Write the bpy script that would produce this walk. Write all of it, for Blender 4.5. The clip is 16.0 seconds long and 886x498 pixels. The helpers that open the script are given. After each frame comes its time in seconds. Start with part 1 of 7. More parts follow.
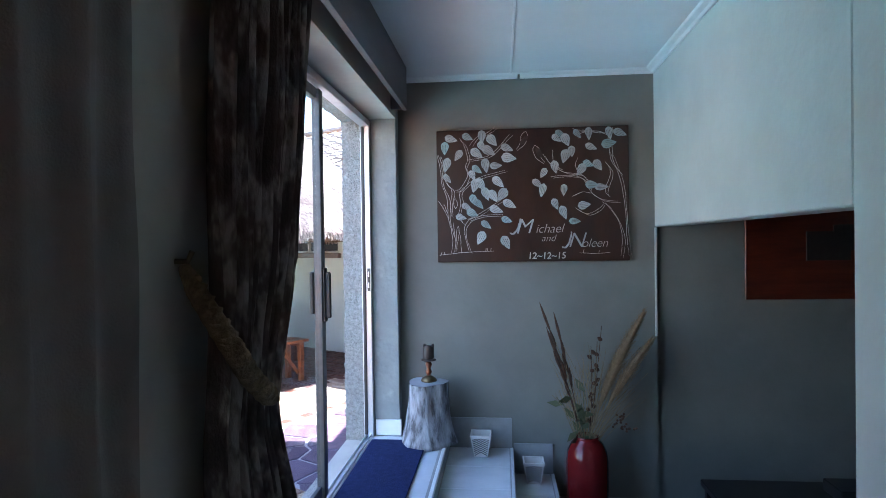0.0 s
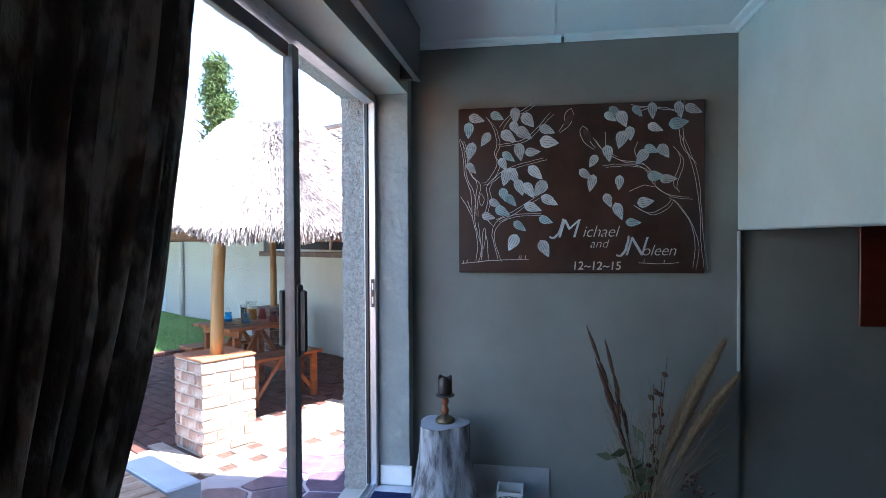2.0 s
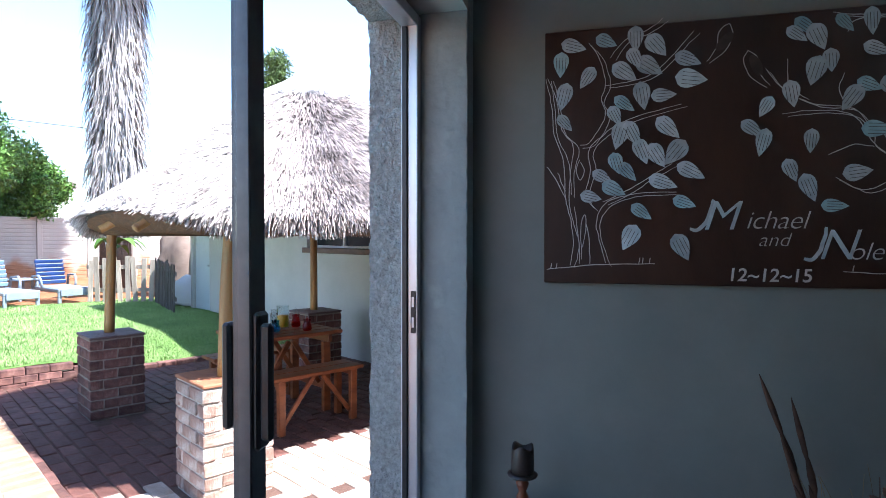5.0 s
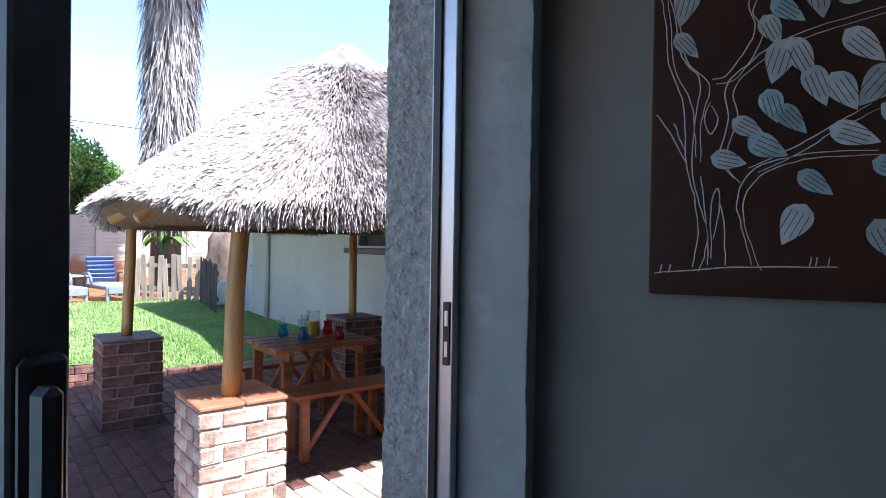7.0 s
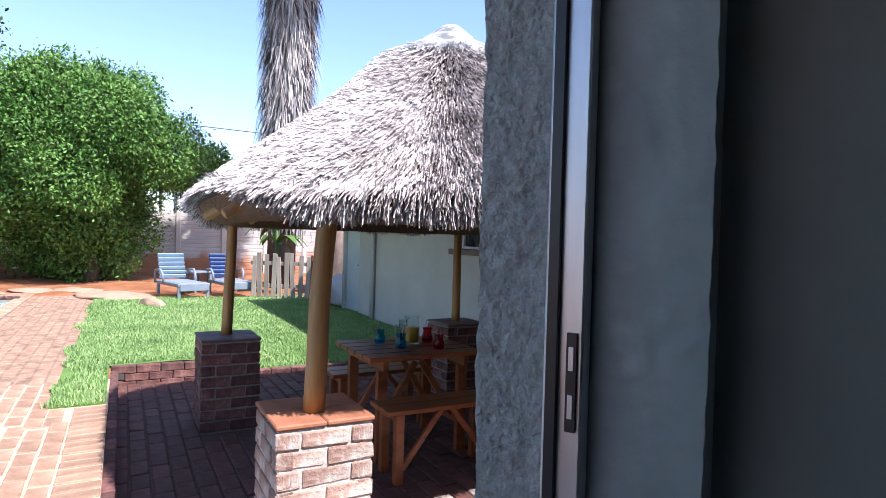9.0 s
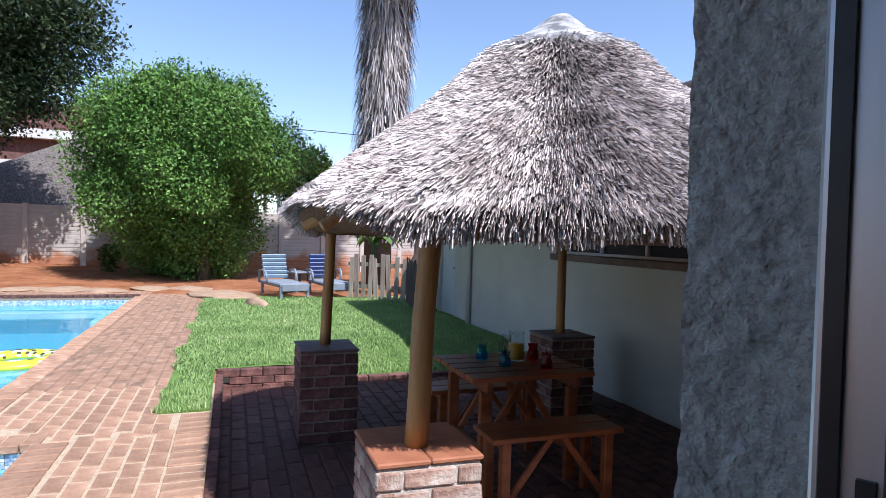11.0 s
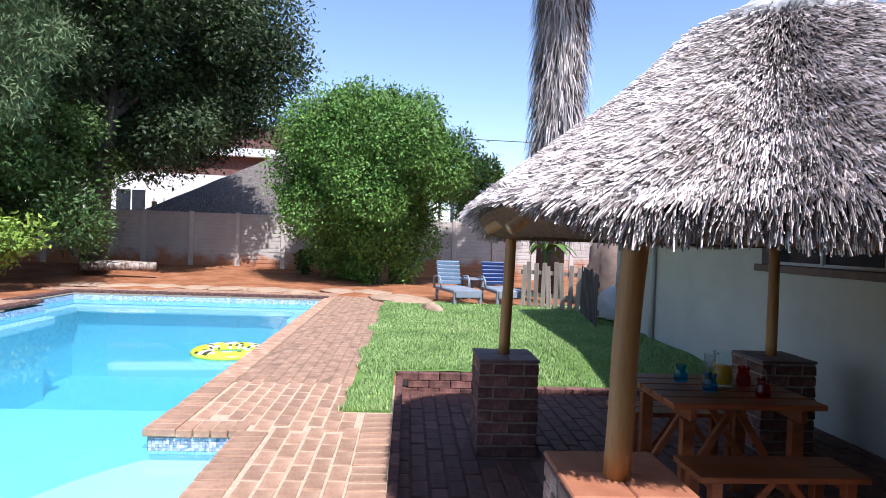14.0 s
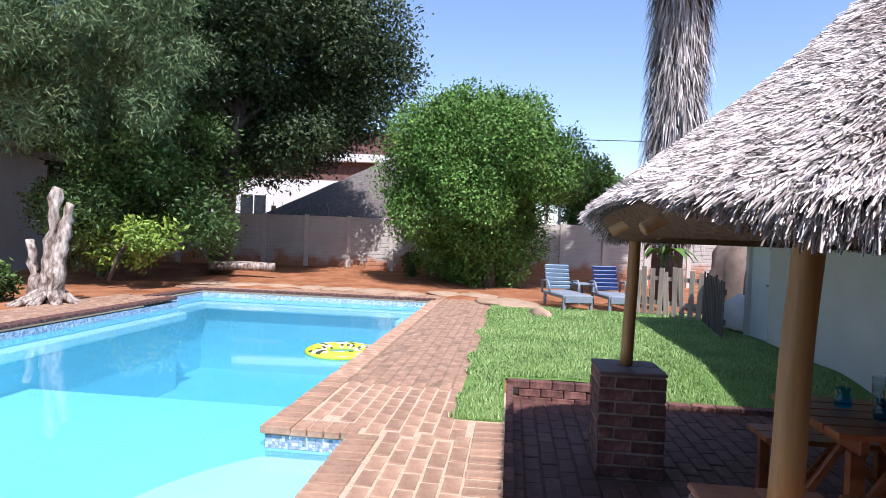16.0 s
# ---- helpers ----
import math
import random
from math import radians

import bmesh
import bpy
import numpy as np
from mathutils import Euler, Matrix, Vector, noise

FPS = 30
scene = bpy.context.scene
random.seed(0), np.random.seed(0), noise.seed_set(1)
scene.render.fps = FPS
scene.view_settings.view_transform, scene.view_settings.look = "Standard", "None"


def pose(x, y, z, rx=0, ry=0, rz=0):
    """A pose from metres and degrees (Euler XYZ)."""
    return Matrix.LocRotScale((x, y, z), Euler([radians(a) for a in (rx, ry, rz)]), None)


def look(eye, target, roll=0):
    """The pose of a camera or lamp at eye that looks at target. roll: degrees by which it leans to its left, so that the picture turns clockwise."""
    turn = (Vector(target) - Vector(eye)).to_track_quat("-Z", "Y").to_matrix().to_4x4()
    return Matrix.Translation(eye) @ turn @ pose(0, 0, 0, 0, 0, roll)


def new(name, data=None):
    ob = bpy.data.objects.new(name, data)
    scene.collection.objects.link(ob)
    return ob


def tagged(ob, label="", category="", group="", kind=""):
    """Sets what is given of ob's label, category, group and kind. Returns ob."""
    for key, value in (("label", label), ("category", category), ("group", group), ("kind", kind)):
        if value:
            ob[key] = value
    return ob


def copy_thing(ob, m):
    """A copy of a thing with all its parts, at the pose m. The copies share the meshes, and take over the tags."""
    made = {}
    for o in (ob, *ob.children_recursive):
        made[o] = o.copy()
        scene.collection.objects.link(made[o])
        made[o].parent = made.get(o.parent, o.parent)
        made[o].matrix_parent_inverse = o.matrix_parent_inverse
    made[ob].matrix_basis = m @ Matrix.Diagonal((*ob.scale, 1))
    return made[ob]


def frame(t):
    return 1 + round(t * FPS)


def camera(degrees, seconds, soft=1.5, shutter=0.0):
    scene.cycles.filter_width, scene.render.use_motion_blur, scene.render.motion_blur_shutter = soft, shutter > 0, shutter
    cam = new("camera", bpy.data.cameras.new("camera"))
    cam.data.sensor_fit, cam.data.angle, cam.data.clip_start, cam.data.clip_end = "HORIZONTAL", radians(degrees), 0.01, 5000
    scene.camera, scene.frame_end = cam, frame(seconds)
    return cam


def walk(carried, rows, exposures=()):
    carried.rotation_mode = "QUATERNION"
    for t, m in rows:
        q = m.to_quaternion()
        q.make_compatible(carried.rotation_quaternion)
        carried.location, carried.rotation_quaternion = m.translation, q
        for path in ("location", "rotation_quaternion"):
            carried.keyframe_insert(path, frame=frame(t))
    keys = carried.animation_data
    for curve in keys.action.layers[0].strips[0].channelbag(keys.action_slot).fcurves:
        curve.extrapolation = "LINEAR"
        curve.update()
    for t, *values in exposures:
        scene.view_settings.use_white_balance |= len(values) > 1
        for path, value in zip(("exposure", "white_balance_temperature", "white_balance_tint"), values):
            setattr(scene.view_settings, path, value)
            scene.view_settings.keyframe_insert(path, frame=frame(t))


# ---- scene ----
cam = camera(73.1, 16.0, soft=0.85)
PATH = [
    (0, (-0.016, 0.179, 1.23), (-0.211, 2.17, 1.21), -0.8),
    (0.5, (0.001, 0.37, 1.252), (-0.214, 2.358, 1.226), -0.7),
    (1, (0.015, 0.569, 1.281), (-0.22, 2.555, 1.244), -0.6),
    (1.5, (0.02, 0.759, 1.267), (-0.253, 2.74, 1.239), -0.4),
    (2, (-0.007, 0.941, 1.279), (-0.329, 2.915, 1.246), -0.3),
    (2.5, (-0.054, 1.112, 1.302), (-0.405, 3.081, 1.262), -0.3),
    (3, (-0.079, 1.261, 1.297), (-0.453, 3.225, 1.257), -0.1),
    (3.5, (-0.109, 1.447, 1.304), (-0.51, 3.406, 1.263), -0.1),
    (4, (-0.14, 1.618, 1.297), (-0.581, 3.568, 1.252), -0.1),
    (4.2, (-0.168, 1.703, 1.294), (-0.622, 3.651, 1.244), -0.2),
    (6.3, (-0.337, 2.401, 1.21), (-0.95, 4.305, 1.186), 0.7),
    (6.5, (-0.365, 2.496, 1.214), (-0.994, 4.395, 1.185), 0.6),
    (7, (-0.409, 2.634, 1.213), (-1.087, 4.515, 1.187), 0.9),
    (7.5, (-0.47, 2.758, 1.205), (-1.201, 4.619, 1.177), 0.9),
    (8, (-0.519, 2.888, 1.205), (-1.34, 4.712, 1.178), 1.2),
    (8.5, (-0.549, 2.995, 1.201), (-1.476, 4.767, 1.173), 1.5),
    (9, (-0.589, 3.071, 1.204), (-1.596, 4.799, 1.176), 1.6),
    (11.3, (-0.844, 3.275, 1.285), (-2.144, 4.795, 1.247), 1.7),
    (11.5, (-0.853, 3.271, 1.265), (-2.181, 4.766, 1.233), 1.8),
    (12, (-0.9, 3.289, 1.266), (-2.296, 4.72, 1.233), 1.8),
    (12.5, (-0.938, 3.309, 1.272), (-2.401, 4.672, 1.238), 1.8),
    (13, (-0.965, 3.325, 1.265), (-2.49, 4.619, 1.232), 1.9),
    (13.5, (-0.994, 3.339, 1.261), (-2.579, 4.559, 1.228), 1.9),
    (14, (-1.046, 3.348, 1.254), (-2.685, 4.493, 1.221), 1.9),
    (14.5, (-1.103, 3.356, 1.247), (-2.789, 4.432, 1.214), 2.1),
    (15, (-1.16, 3.38, 1.247), (-2.889, 4.385, 1.212), 2.0),
    (15.5, (-1.212, 3.392, 1.24), (-2.985, 4.316, 1.207), 2.0),
    (16, (-1.241, 3.384, 1.241), (-3.054, 4.229, 1.207), 2.1),
]
EXPOSURES = [(0.0, 3.69, 6050, 16), (1.0, 3.53, 6050, 16), (2.0, 3.27, 6050, 16), (3.0, 3.06, 6050, 16), (4.0, 2.78, 6000, 16), (6.5, 2.1, 5900, 14), (8.0, 1.75, 5950, 17), (9.0, 1.4, 5950, 18),
             (11.5, 0.74, 5950, 17), (12.5, 0.66, 5950, 17), (14.5, 1.05, 6000, 18), (16.0, 0.91, 6050, 19)]
walk(cam, [(t, look(eye, target, roll)) for t, eye, target, roll in PATH], EXPOSURES)

# ---- world and sun ----
SUN_DIR = Vector((0.99, -0.14, 0)).normalized()
SUN_ELEV = radians(54)
world = bpy.data.worlds.new("world")
scene.world = world
world.use_nodes = True
wn = world.node_tree.nodes
sky = wn.new("ShaderNodeTexSky")
sky.sky_type, sky.sun_disc = "NISHITA", False
sky.sun_elevation = SUN_ELEV
sky.sun_rotation = math.atan2(SUN_DIR.x, SUN_DIR.y)
sky.air_density, sky.dust_density, sky.ozone_density = 1.0, 0.6, 1.5
wn["Background"].inputs["Strength"].default_value = 0.12
world.node_tree.links.new(sky.outputs[0], wn["Background"].inputs[0])
sun = new("sun", bpy.data.lights.new("sun", "SUN"))
sun.data.energy, sun.data.angle, sun.data.color = 4.0, radians(0.55), (1.0, 0.97, 0.92)
sun_from = SUN_DIR * math.cos(SUN_ELEV) + Vector((0, 0, math.sin(SUN_ELEV)))
sun.matrix_world = look(sun_from * 50, (0, 0, 0))

# ---- materials ----
def material(name, stops, scale=8.0, rough=0.8, metal=0.0, bump=0.2, bump_scale=60.0, detail=6.0, spread=0.0,
             island=0.0, stretch=(1, 1, 1), gloss=0.5, wave=None, fleck=None):
    """A procedural material: noise between colour stops, fine relief, shifts of value from piece to piece."""
    m = bpy.data.materials.new(name)
    m.use_nodes = True
    nt = m.node_tree
    n, ln = nt.nodes, nt.links
    bs = n["Principled BSDF"]
    bs.inputs["Roughness"].default_value = rough
    bs.inputs["Metallic"].default_value = metal
    bs.inputs["Specular IOR Level"].default_value = gloss
    co = n.new("ShaderNodeTexCoord")
    mp = n.new("ShaderNodeMapping")
    mp.inputs["Scale"].default_value = stretch
    ln.new(co.outputs["Object"], mp.inputs["Vector"])
    no = n.new("ShaderNodeTexNoise")
    no.inputs["Scale"].default_value, no.inputs["Detail"].default_value = scale, detail
    no.inputs["Roughness"].default_value = 0.62
    ln.new(mp.outputs[0], no.inputs["Vector"])
    ramp = n.new("ShaderNodeValToRGB")
    els = ramp.color_ramp.elements
    while len(els) < len(stops):
        els.new(0.5)
    for i, (p, c) in enumerate(stops):
        els[i].position, els[i].color = p, (*c, 1)
    ln.new(no.outputs["Fac"], ramp.inputs["Fac"])
    out = ramp.outputs["Color"]
    if fleck:
        col, fscale, low, high = fleck
        f = n.new("ShaderNodeTexNoise")
        f.inputs["Scale"].default_value, f.inputs["Detail"].default_value = fscale, 4
        ln.new(mp.outputs[0], f.inputs["Vector"])
        mr = n.new("ShaderNodeMapRange")
        mr.inputs["From Min"].default_value, mr.inputs["From Max"].default_value = low, high
        ln.new(f.outputs["Fac"], mr.inputs["Value"])
        mx = n.new("ShaderNodeMix")
        mx.data_type = "RGBA"
        mx.inputs["B"].default_value = (*col, 1)
        ln.new(mr.outputs[0], mx.inputs["Factor"])
        ln.new(out, mx.inputs["A"])
        out = mx.outputs["Result"]
    for amount, node, sock in ((spread, "ShaderNodeObjectInfo", "Random"), (island, "ShaderNodeNewGeometry", "Random Per Island")):
        if amount:
            info = n.new(node)
            mr = n.new("ShaderNodeMapRange")
            mr.inputs["To Min"].default_value, mr.inputs["To Max"].default_value = 1 - amount, 1 + amount
            ln.new(info.outputs[sock], mr.inputs["Value"])
            hs = n.new("ShaderNodeHueSaturation")
            ln.new(mr.outputs[0], hs.inputs["Value"])
            ln.new(out, hs.inputs["Color"])
            out = hs.outputs[0]
    ln.new(out, bs.inputs["Base Color"])
    if bump:
        fine = n.new("ShaderNodeTexNoise")
        fine.inputs["Scale"].default_value, fine.inputs["Detail"].default_value = bump_scale, 5
        ln.new(mp.outputs[0], fine.inputs["Vector"])
        bm_ = n.new("ShaderNodeBump")
        bm_.inputs["Strength"].default_value, bm_.inputs["Distance"].default_value = bump, 0.01
        ln.new(fine.outputs["Fac"], bm_.inputs["Height"])
        ln.new(bm_.outputs[0], bs.inputs["Normal"])
    return m


def glass_material(name, tint, gloss_rough=0.02, strength=1.0):
    """A thin pane: clear to straight rays, with a Fresnel gloss."""
    m = bpy.data.materials.new(name)
    m.use_nodes = True
    n, ln = m.node_tree.nodes, m.node_tree.links
    n.remove(n["Principled BSDF"])
    tr = n.new("ShaderNodeBsdfTransparent")
    tr.inputs["Color"].default_value = (*tint, 1)
    gl = n.new("ShaderNodeBsdfGlossy")
    gl.inputs["Roughness"].default_value = gloss_rough
    lw = n.new("ShaderNodeLayerWeight")
    lw.inputs["Blend"].default_value = 0.5
    pw = n.new("ShaderNodeMath")
    pw.operation = "POWER"
    pw.inputs[1].default_value = 5.0
    ln.new(lw.outputs["Facing"], pw.inputs[0])
    fr = n.new("ShaderNodeMath")
    fr.operation = "MULTIPLY_ADD"
    fr.inputs[1].default_value, fr.inputs[2].default_value = 0.8, 0.03
    ln.new(pw.outputs[0], fr.inputs[0])
    mix = n.new("ShaderNodeMixShader")
    ln.new(fr.outputs[0], mix.inputs[0])
    ln.new(tr.outputs[0], mix.inputs[1])
    ln.new(gl.outputs[0], mix.inputs[2])
    ln.new(mix.outputs[0], n["Material Output"].inputs[0])
    return m


PLASTER = material("plaster", [(0.3, (0.165, 0.172, 0.152)), (0.7, (0.21, 0.217, 0.193))], 2.5, 0.75, bump=0.12, bump_scale=25,
                   fleck=((0.215, 0.215, 0.195), 3.0, 0.66, 0.8))
PLASTER_CREAM = material("cream plaster", [(0.3, (0.42, 0.385, 0.33)), (0.7, (0.52, 0.48, 0.41))], 3.0, 0.75, bump=0.15, bump_scale=30)
PLASTER_PALE = material("pale plaster", [(0.3, (0.47, 0.48, 0.445)), (0.7, (0.54, 0.55, 0.51))], 3.0, 0.75, bump=0.15, bump_scale=30)
PLASTER_REVEAL = material("reveal plaster", [(0.3, (0.22, 0.245, 0.237)), (0.7, (0.30, 0.325, 0.31))], 6.0, 0.6, bump=0.7, bump_scale=18,
                          fleck=((0.36, 0.38, 0.36), 9.0, 0.62, 0.75))
ROUGHCAST = material("roughcast", [(0.35, (0.23, 0.225, 0.205)), (0.65, (0.36, 0.35, 0.325))], 60.0, 0.9, bump=1.0, bump_scale=110, fleck=((0.30, 0.22, 0.13), 5.0, 0.62, 0.72))
CEILING = material("ceiling board", [(0.3, (0.70, 0.71, 0.72)), (0.7, (0.78, 0.78, 0.78))], 1.5, 0.6, bump=0.05)
WHITE_TRIM = material("white trim", [(0.3, (0.70, 0.72, 0.72)), (0.7, (0.80, 0.81, 0.80))], 5.0, 0.5, bump=0.05)
TILE_WHITE = material("white step tile", [(0.3, (0.60, 0.63, 0.66)), (0.7, (0.72, 0.74, 0.76))], 6.0, 0.25, bump=0.03, spread=0.06)
TILE_GREY = material("grey skirting tile", [(0.3, (0.27, 0.28, 0.28)), (0.7, (0.36, 0.37, 0.37))], 8.0, 0.45, bump=0.08, spread=0.06)
DARK_FLOOR = material("dark floor tile", [(0.3, (0.10, 0.09, 0.085)), (0.7, (0.15, 0.14, 0.13))], 6.0, 0.4, bump=0.05)
MAT_BLUE = material("blue mat pile", [(0.3, (0.014, 0.022, 0.075)), (0.7, (0.028, 0.040, 0.12))], 40.0, 0.95, bump=0.6, bump_scale=400, gloss=0.1)
ALU = material("mill aluminium", [(0.3, (0.55, 0.57, 0.60)), (0.7, (0.66, 0.67, 0.70))], 20.0, 0.38, 0.85, bump=0.03, stretch=(1, 1, 0.1))
ALU_DARK = material("dark aluminium", [(0.3, (0.09, 0.095, 0.10)), (0.7, (0.13, 0.135, 0.14))], 20.0, 0.42, 0.6, bump=0.03)
BLACK_PLASTIC = material("black plastic", [(0.3, (0.012, 0.012, 0.013)), (0.7, (0.025, 0.025, 0.026))], 20.0, 0.4, bump=0.03)
PELMET = material("dark pelmet", [(0.3, (0.045, 0.04, 0.045)), (0.7, (0.075, 0.068, 0.07))], 9.0, 0.35, bump=0.08, stretch=(1, 0.15, 1))
CURTAIN = material("floral brown curtain", [(0.42, (0.085, 0.063, 0.057)), (0.50, (0.13, 0.10, 0.09)), (0.60, (0.36, 0.305, 0.27))], 16.0, 0.8, bump=0.3,
                   bump_scale=220, detail=3, gloss=0.2, stretch=(1, 1, 0.4))
CURTAIN_PLAIN = material("plain brown curtain", [(0.3, (0.235, 0.205, 0.185)), (0.7, (0.30, 0.265, 0.24))], 5.0, 0.85, bump=0.3, bump_scale=220, gloss=0.2)
ROPE = material("tieback cord", [(0.3, (0.13, 0.09, 0.055)), (0.7, (0.28, 0.20, 0.125))], 60.0, 0.9, bump=0.6, bump_scale=150)
CANVAS = material("dark brown canvas", [(0.35, (0.022, 0.009, 0.006)), (0.65, (0.050, 0.019, 0.011))], 4.0, 0.38, bump=0.08, bump_scale=160, stretch=(1, 1, 0.4))
INK = material("pale drawn line", [(0.3, (0.42, 0.38, 0.36)), (0.7, (0.62, 0.58, 0.55))], 30.0, 0.6, bump=0.0)
LEAF_GREY = material("pale painted leaf", [(0.35, (0.30, 0.34, 0.36)), (0.65, (0.46, 0.49, 0.50))], 25.0, 0.6, bump=0.0, spread=0.18)
LEAF_TEAL = material("teal painted leaf", [(0.35, (0.20, 0.31, 0.34)), (0.65, (0.34, 0.45, 0.47))], 25.0, 0.6, bump=0.0, spread=0.15)
BARK_INK = material("dark drawn bark", [(0.35, (0.035, 0.022, 0.018)), (0.65, (0.065, 0.04, 0.034))], 30.0, 0.5, bump=0.0)
STUMP = material("whitewashed stump", [(0.40, (0.10, 0.10, 0.105)), (0.52, (0.30, 0.305, 0.32)), (0.66, (0.44, 0.445, 0.47))], 22.0, 0.85, bump=1.0,
                 bump_scale=26, stretch=(1, 1, 0.25))
STUMP_TOP = material("whitewashed stump top", [(0.3, (0.36, 0.37, 0.39)), (0.7, (0.46, 0.47, 0.49))], 10.0, 0.7, bump=0.2)
CANDLE = material("dark brown wax", [(0.3, (0.020, 0.014, 0.012)), (0.7, (0.04, 0.028, 0.022))], 20.0, 0.45, bump=0.1)
TURNED_WOOD = material("turned red wood", [(0.3, (0.13, 0.035, 0.015)), (0.7, (0.24, 0.075, 0.03))], 20.0, 0.4, bump=0.1, stretch=(1, 1, 0.3))
BRASS = material("dull bronze", [(0.3, (0.10, 0.075, 0.04)), (0.7, (0.18, 0.13, 0.07))], 15.0, 0.4, 0.7, bump=0.1)
POT_WHITE = material("white ceramic", [(0.3, (0.62, 0.61, 0.58)), (0.7, (0.72, 0.71, 0.68))], 12.0, 0.4, bump=0.05)
POT_BLACK = material("black stripe glaze", [(0.3, (0.02, 0.02, 0.02)), (0.7, (0.045, 0.045, 0.045))], 12.0, 0.4, bump=0.05)
VASE_RED = material("red glazed vase", [(0.3, (0.12, 0.006, 0.008)), (0.7, (0.20, 0.012, 0.014))], 5.0, 0.2, bump=0.04)
DRY_STEM = material("dry stem", [(0.3, (0.16, 0.11, 0.06)), (0.7, (0.30, 0.23, 0.13))], 30.0, 0.85, bump=0.2, spread=0.25)
DRY_DARK = material("dark dry pod", [(0.3, (0.045, 0.020, 0.012)), (0.7, (0.10, 0.045, 0.022))], 30.0, 0.8, bump=0.3, spread=0.2)
DRY_GREEN = material("dull green leaf", [(0.3, (0.05, 0.07, 0.035)), (0.7, (0.10, 0.12, 0.06))], 20.0, 0.7, bump=0.1)
PAMPAS = material("pampas plume", [(0.3, (0.22, 0.15, 0.09)), (0.7, (0.36, 0.26, 0.16))], 40.0, 0.95, bump=0.2, spread=0.2, gloss=0.1)
PIC_RED = material("red brown print", [(0.35, (0.055, 0.010, 0.006)), (0.65, (0.13, 0.025, 0.012))], 5.0, 0.3, bump=0.05, stretch=(0.5, 1, 3))
BRICK = material("clay face brick", [(0.35, (0.15, 0.062, 0.045)), (0.55, (0.25, 0.115, 0.08)), (0.7, (0.33, 0.19, 0.14))], 14.0, 0.9, bump=0.7,
                 bump_scale=60, spread=0.35, fleck=((0.50, 0.42, 0.35), 20.0, 0.60, 0.78))
BRICK_PALE = material("limewashed brick", [(0.35, (0.27, 0.15, 0.11)), (0.5, (0.39, 0.25, 0.19)), (0.66, (0.50, 0.38, 0.31))], 5.0, 0.9, bump=0.9,
                      bump_scale=60, spread=0.34, fleck=((0.60, 0.52, 0.45), 8.0, 0.54, 0.70))
# brick darkened for the roof's shade on pillars and kerb; coping uses it too
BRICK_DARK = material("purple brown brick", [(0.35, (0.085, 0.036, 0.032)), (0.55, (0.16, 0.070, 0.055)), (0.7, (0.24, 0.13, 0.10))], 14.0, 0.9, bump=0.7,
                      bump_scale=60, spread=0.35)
MORTAR = material("lime mortar", [(0.3, (0.44, 0.385, 0.32)), (0.7, (0.60, 0.54, 0.47))], 25.0, 0.95, bump=0.8, bump_scale=70)
# mortar of the shaded pillars, with that shade in its colour
MORTAR_SHADED = material("shaded mortar", [(0.3, (0.20, 0.16, 0.13)), (0.7, (0.32, 0.27, 0.22))], 25.0, 0.95, bump=0.6, bump_scale=70)
# sunlit copy of the shelter's pavers: sunlight put into a paler colour
PAVER_SUNLIT = material("sunlit paver", [(0.35, (0.36, 0.27, 0.21)), (0.55, (0.45, 0.36, 0.29)), (0.7, (0.56, 0.47, 0.40))], 9.0, 0.9, bump=0.5, bump_scale=50, spread=0.12)
TERRACOTTA = material("terracotta cap tile", [(0.3, (0.30, 0.105, 0.05)), (0.7, (0.42, 0.17, 0.085))], 9.0, 0.75, bump=0.2, spread=0.12)
# cap tile darkened to carry the shade under the roof
CAP_DARK = material("shaded cap tile", [(0.3, (0.10, 0.06, 0.06)), (0.7, (0.17, 0.11, 0.10))], 9.0, 0.6, bump=0.2, spread=0.12)
PAVER = material("brick paver", [(0.35, (0.28, 0.16, 0.10)), (0.55, (0.37, 0.225, 0.145)), (0.7, (0.48, 0.33, 0.225))], 9.0, 0.9, bump=0.5,
                 bump_scale=50, spread=0.17, fleck=((0.22, 0.12, 0.085), 5.0, 0.62, 0.80))
# shaded copy of the shelter's pavers, darkened for the roof's shade
PAVER_SHADED = material("shaded lapa paver", [(0.35, (0.082, 0.031, 0.023)), (0.6, (0.14, 0.056, 0.042)), (0.75, (0.21, 0.10, 0.078))], 9.0, 0.7, bump=0.5,
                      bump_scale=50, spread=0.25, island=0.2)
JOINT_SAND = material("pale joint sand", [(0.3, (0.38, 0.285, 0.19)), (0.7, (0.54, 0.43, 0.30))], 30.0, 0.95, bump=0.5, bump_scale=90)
# joint dirt, its colour lowered as well for the roof's shade
JOINT_SHADED = material("shaded joint dirt", [(0.3, (0.07, 0.036, 0.026)), (0.7, (0.12, 0.068, 0.05))], 30.0, 0.95, bump=0.5, bump_scale=90)
FLAG = material("purple slate flag", [(0.35, (0.085, 0.055, 0.085)), (0.65, (0.15, 0.10, 0.135))], 7.0, 0.55, bump=0.3, spread=0.25)
FLAG_JOINT = material("pale flag joint", [(0.3, (0.36, 0.33, 0.34)), (0.7, (0.48, 0.45, 0.45))], 30.0, 0.9, bump=0.4)
CONCRETE = material("pale concrete", [(0.3, (0.40, 0.41, 0.42)), (0.7, (0.52, 0.53, 0.53))], 8.0, 0.85, bump=0.3)
EARTH = material("red earth", [(0.35, (0.22, 0.085, 0.038)), (0.6, (0.34, 0.15, 0.075)), (0.75, (0.42, 0.22, 0.125))], 1.6, 0.98, bump=0.8, bump_scale=30, gloss=0.1)
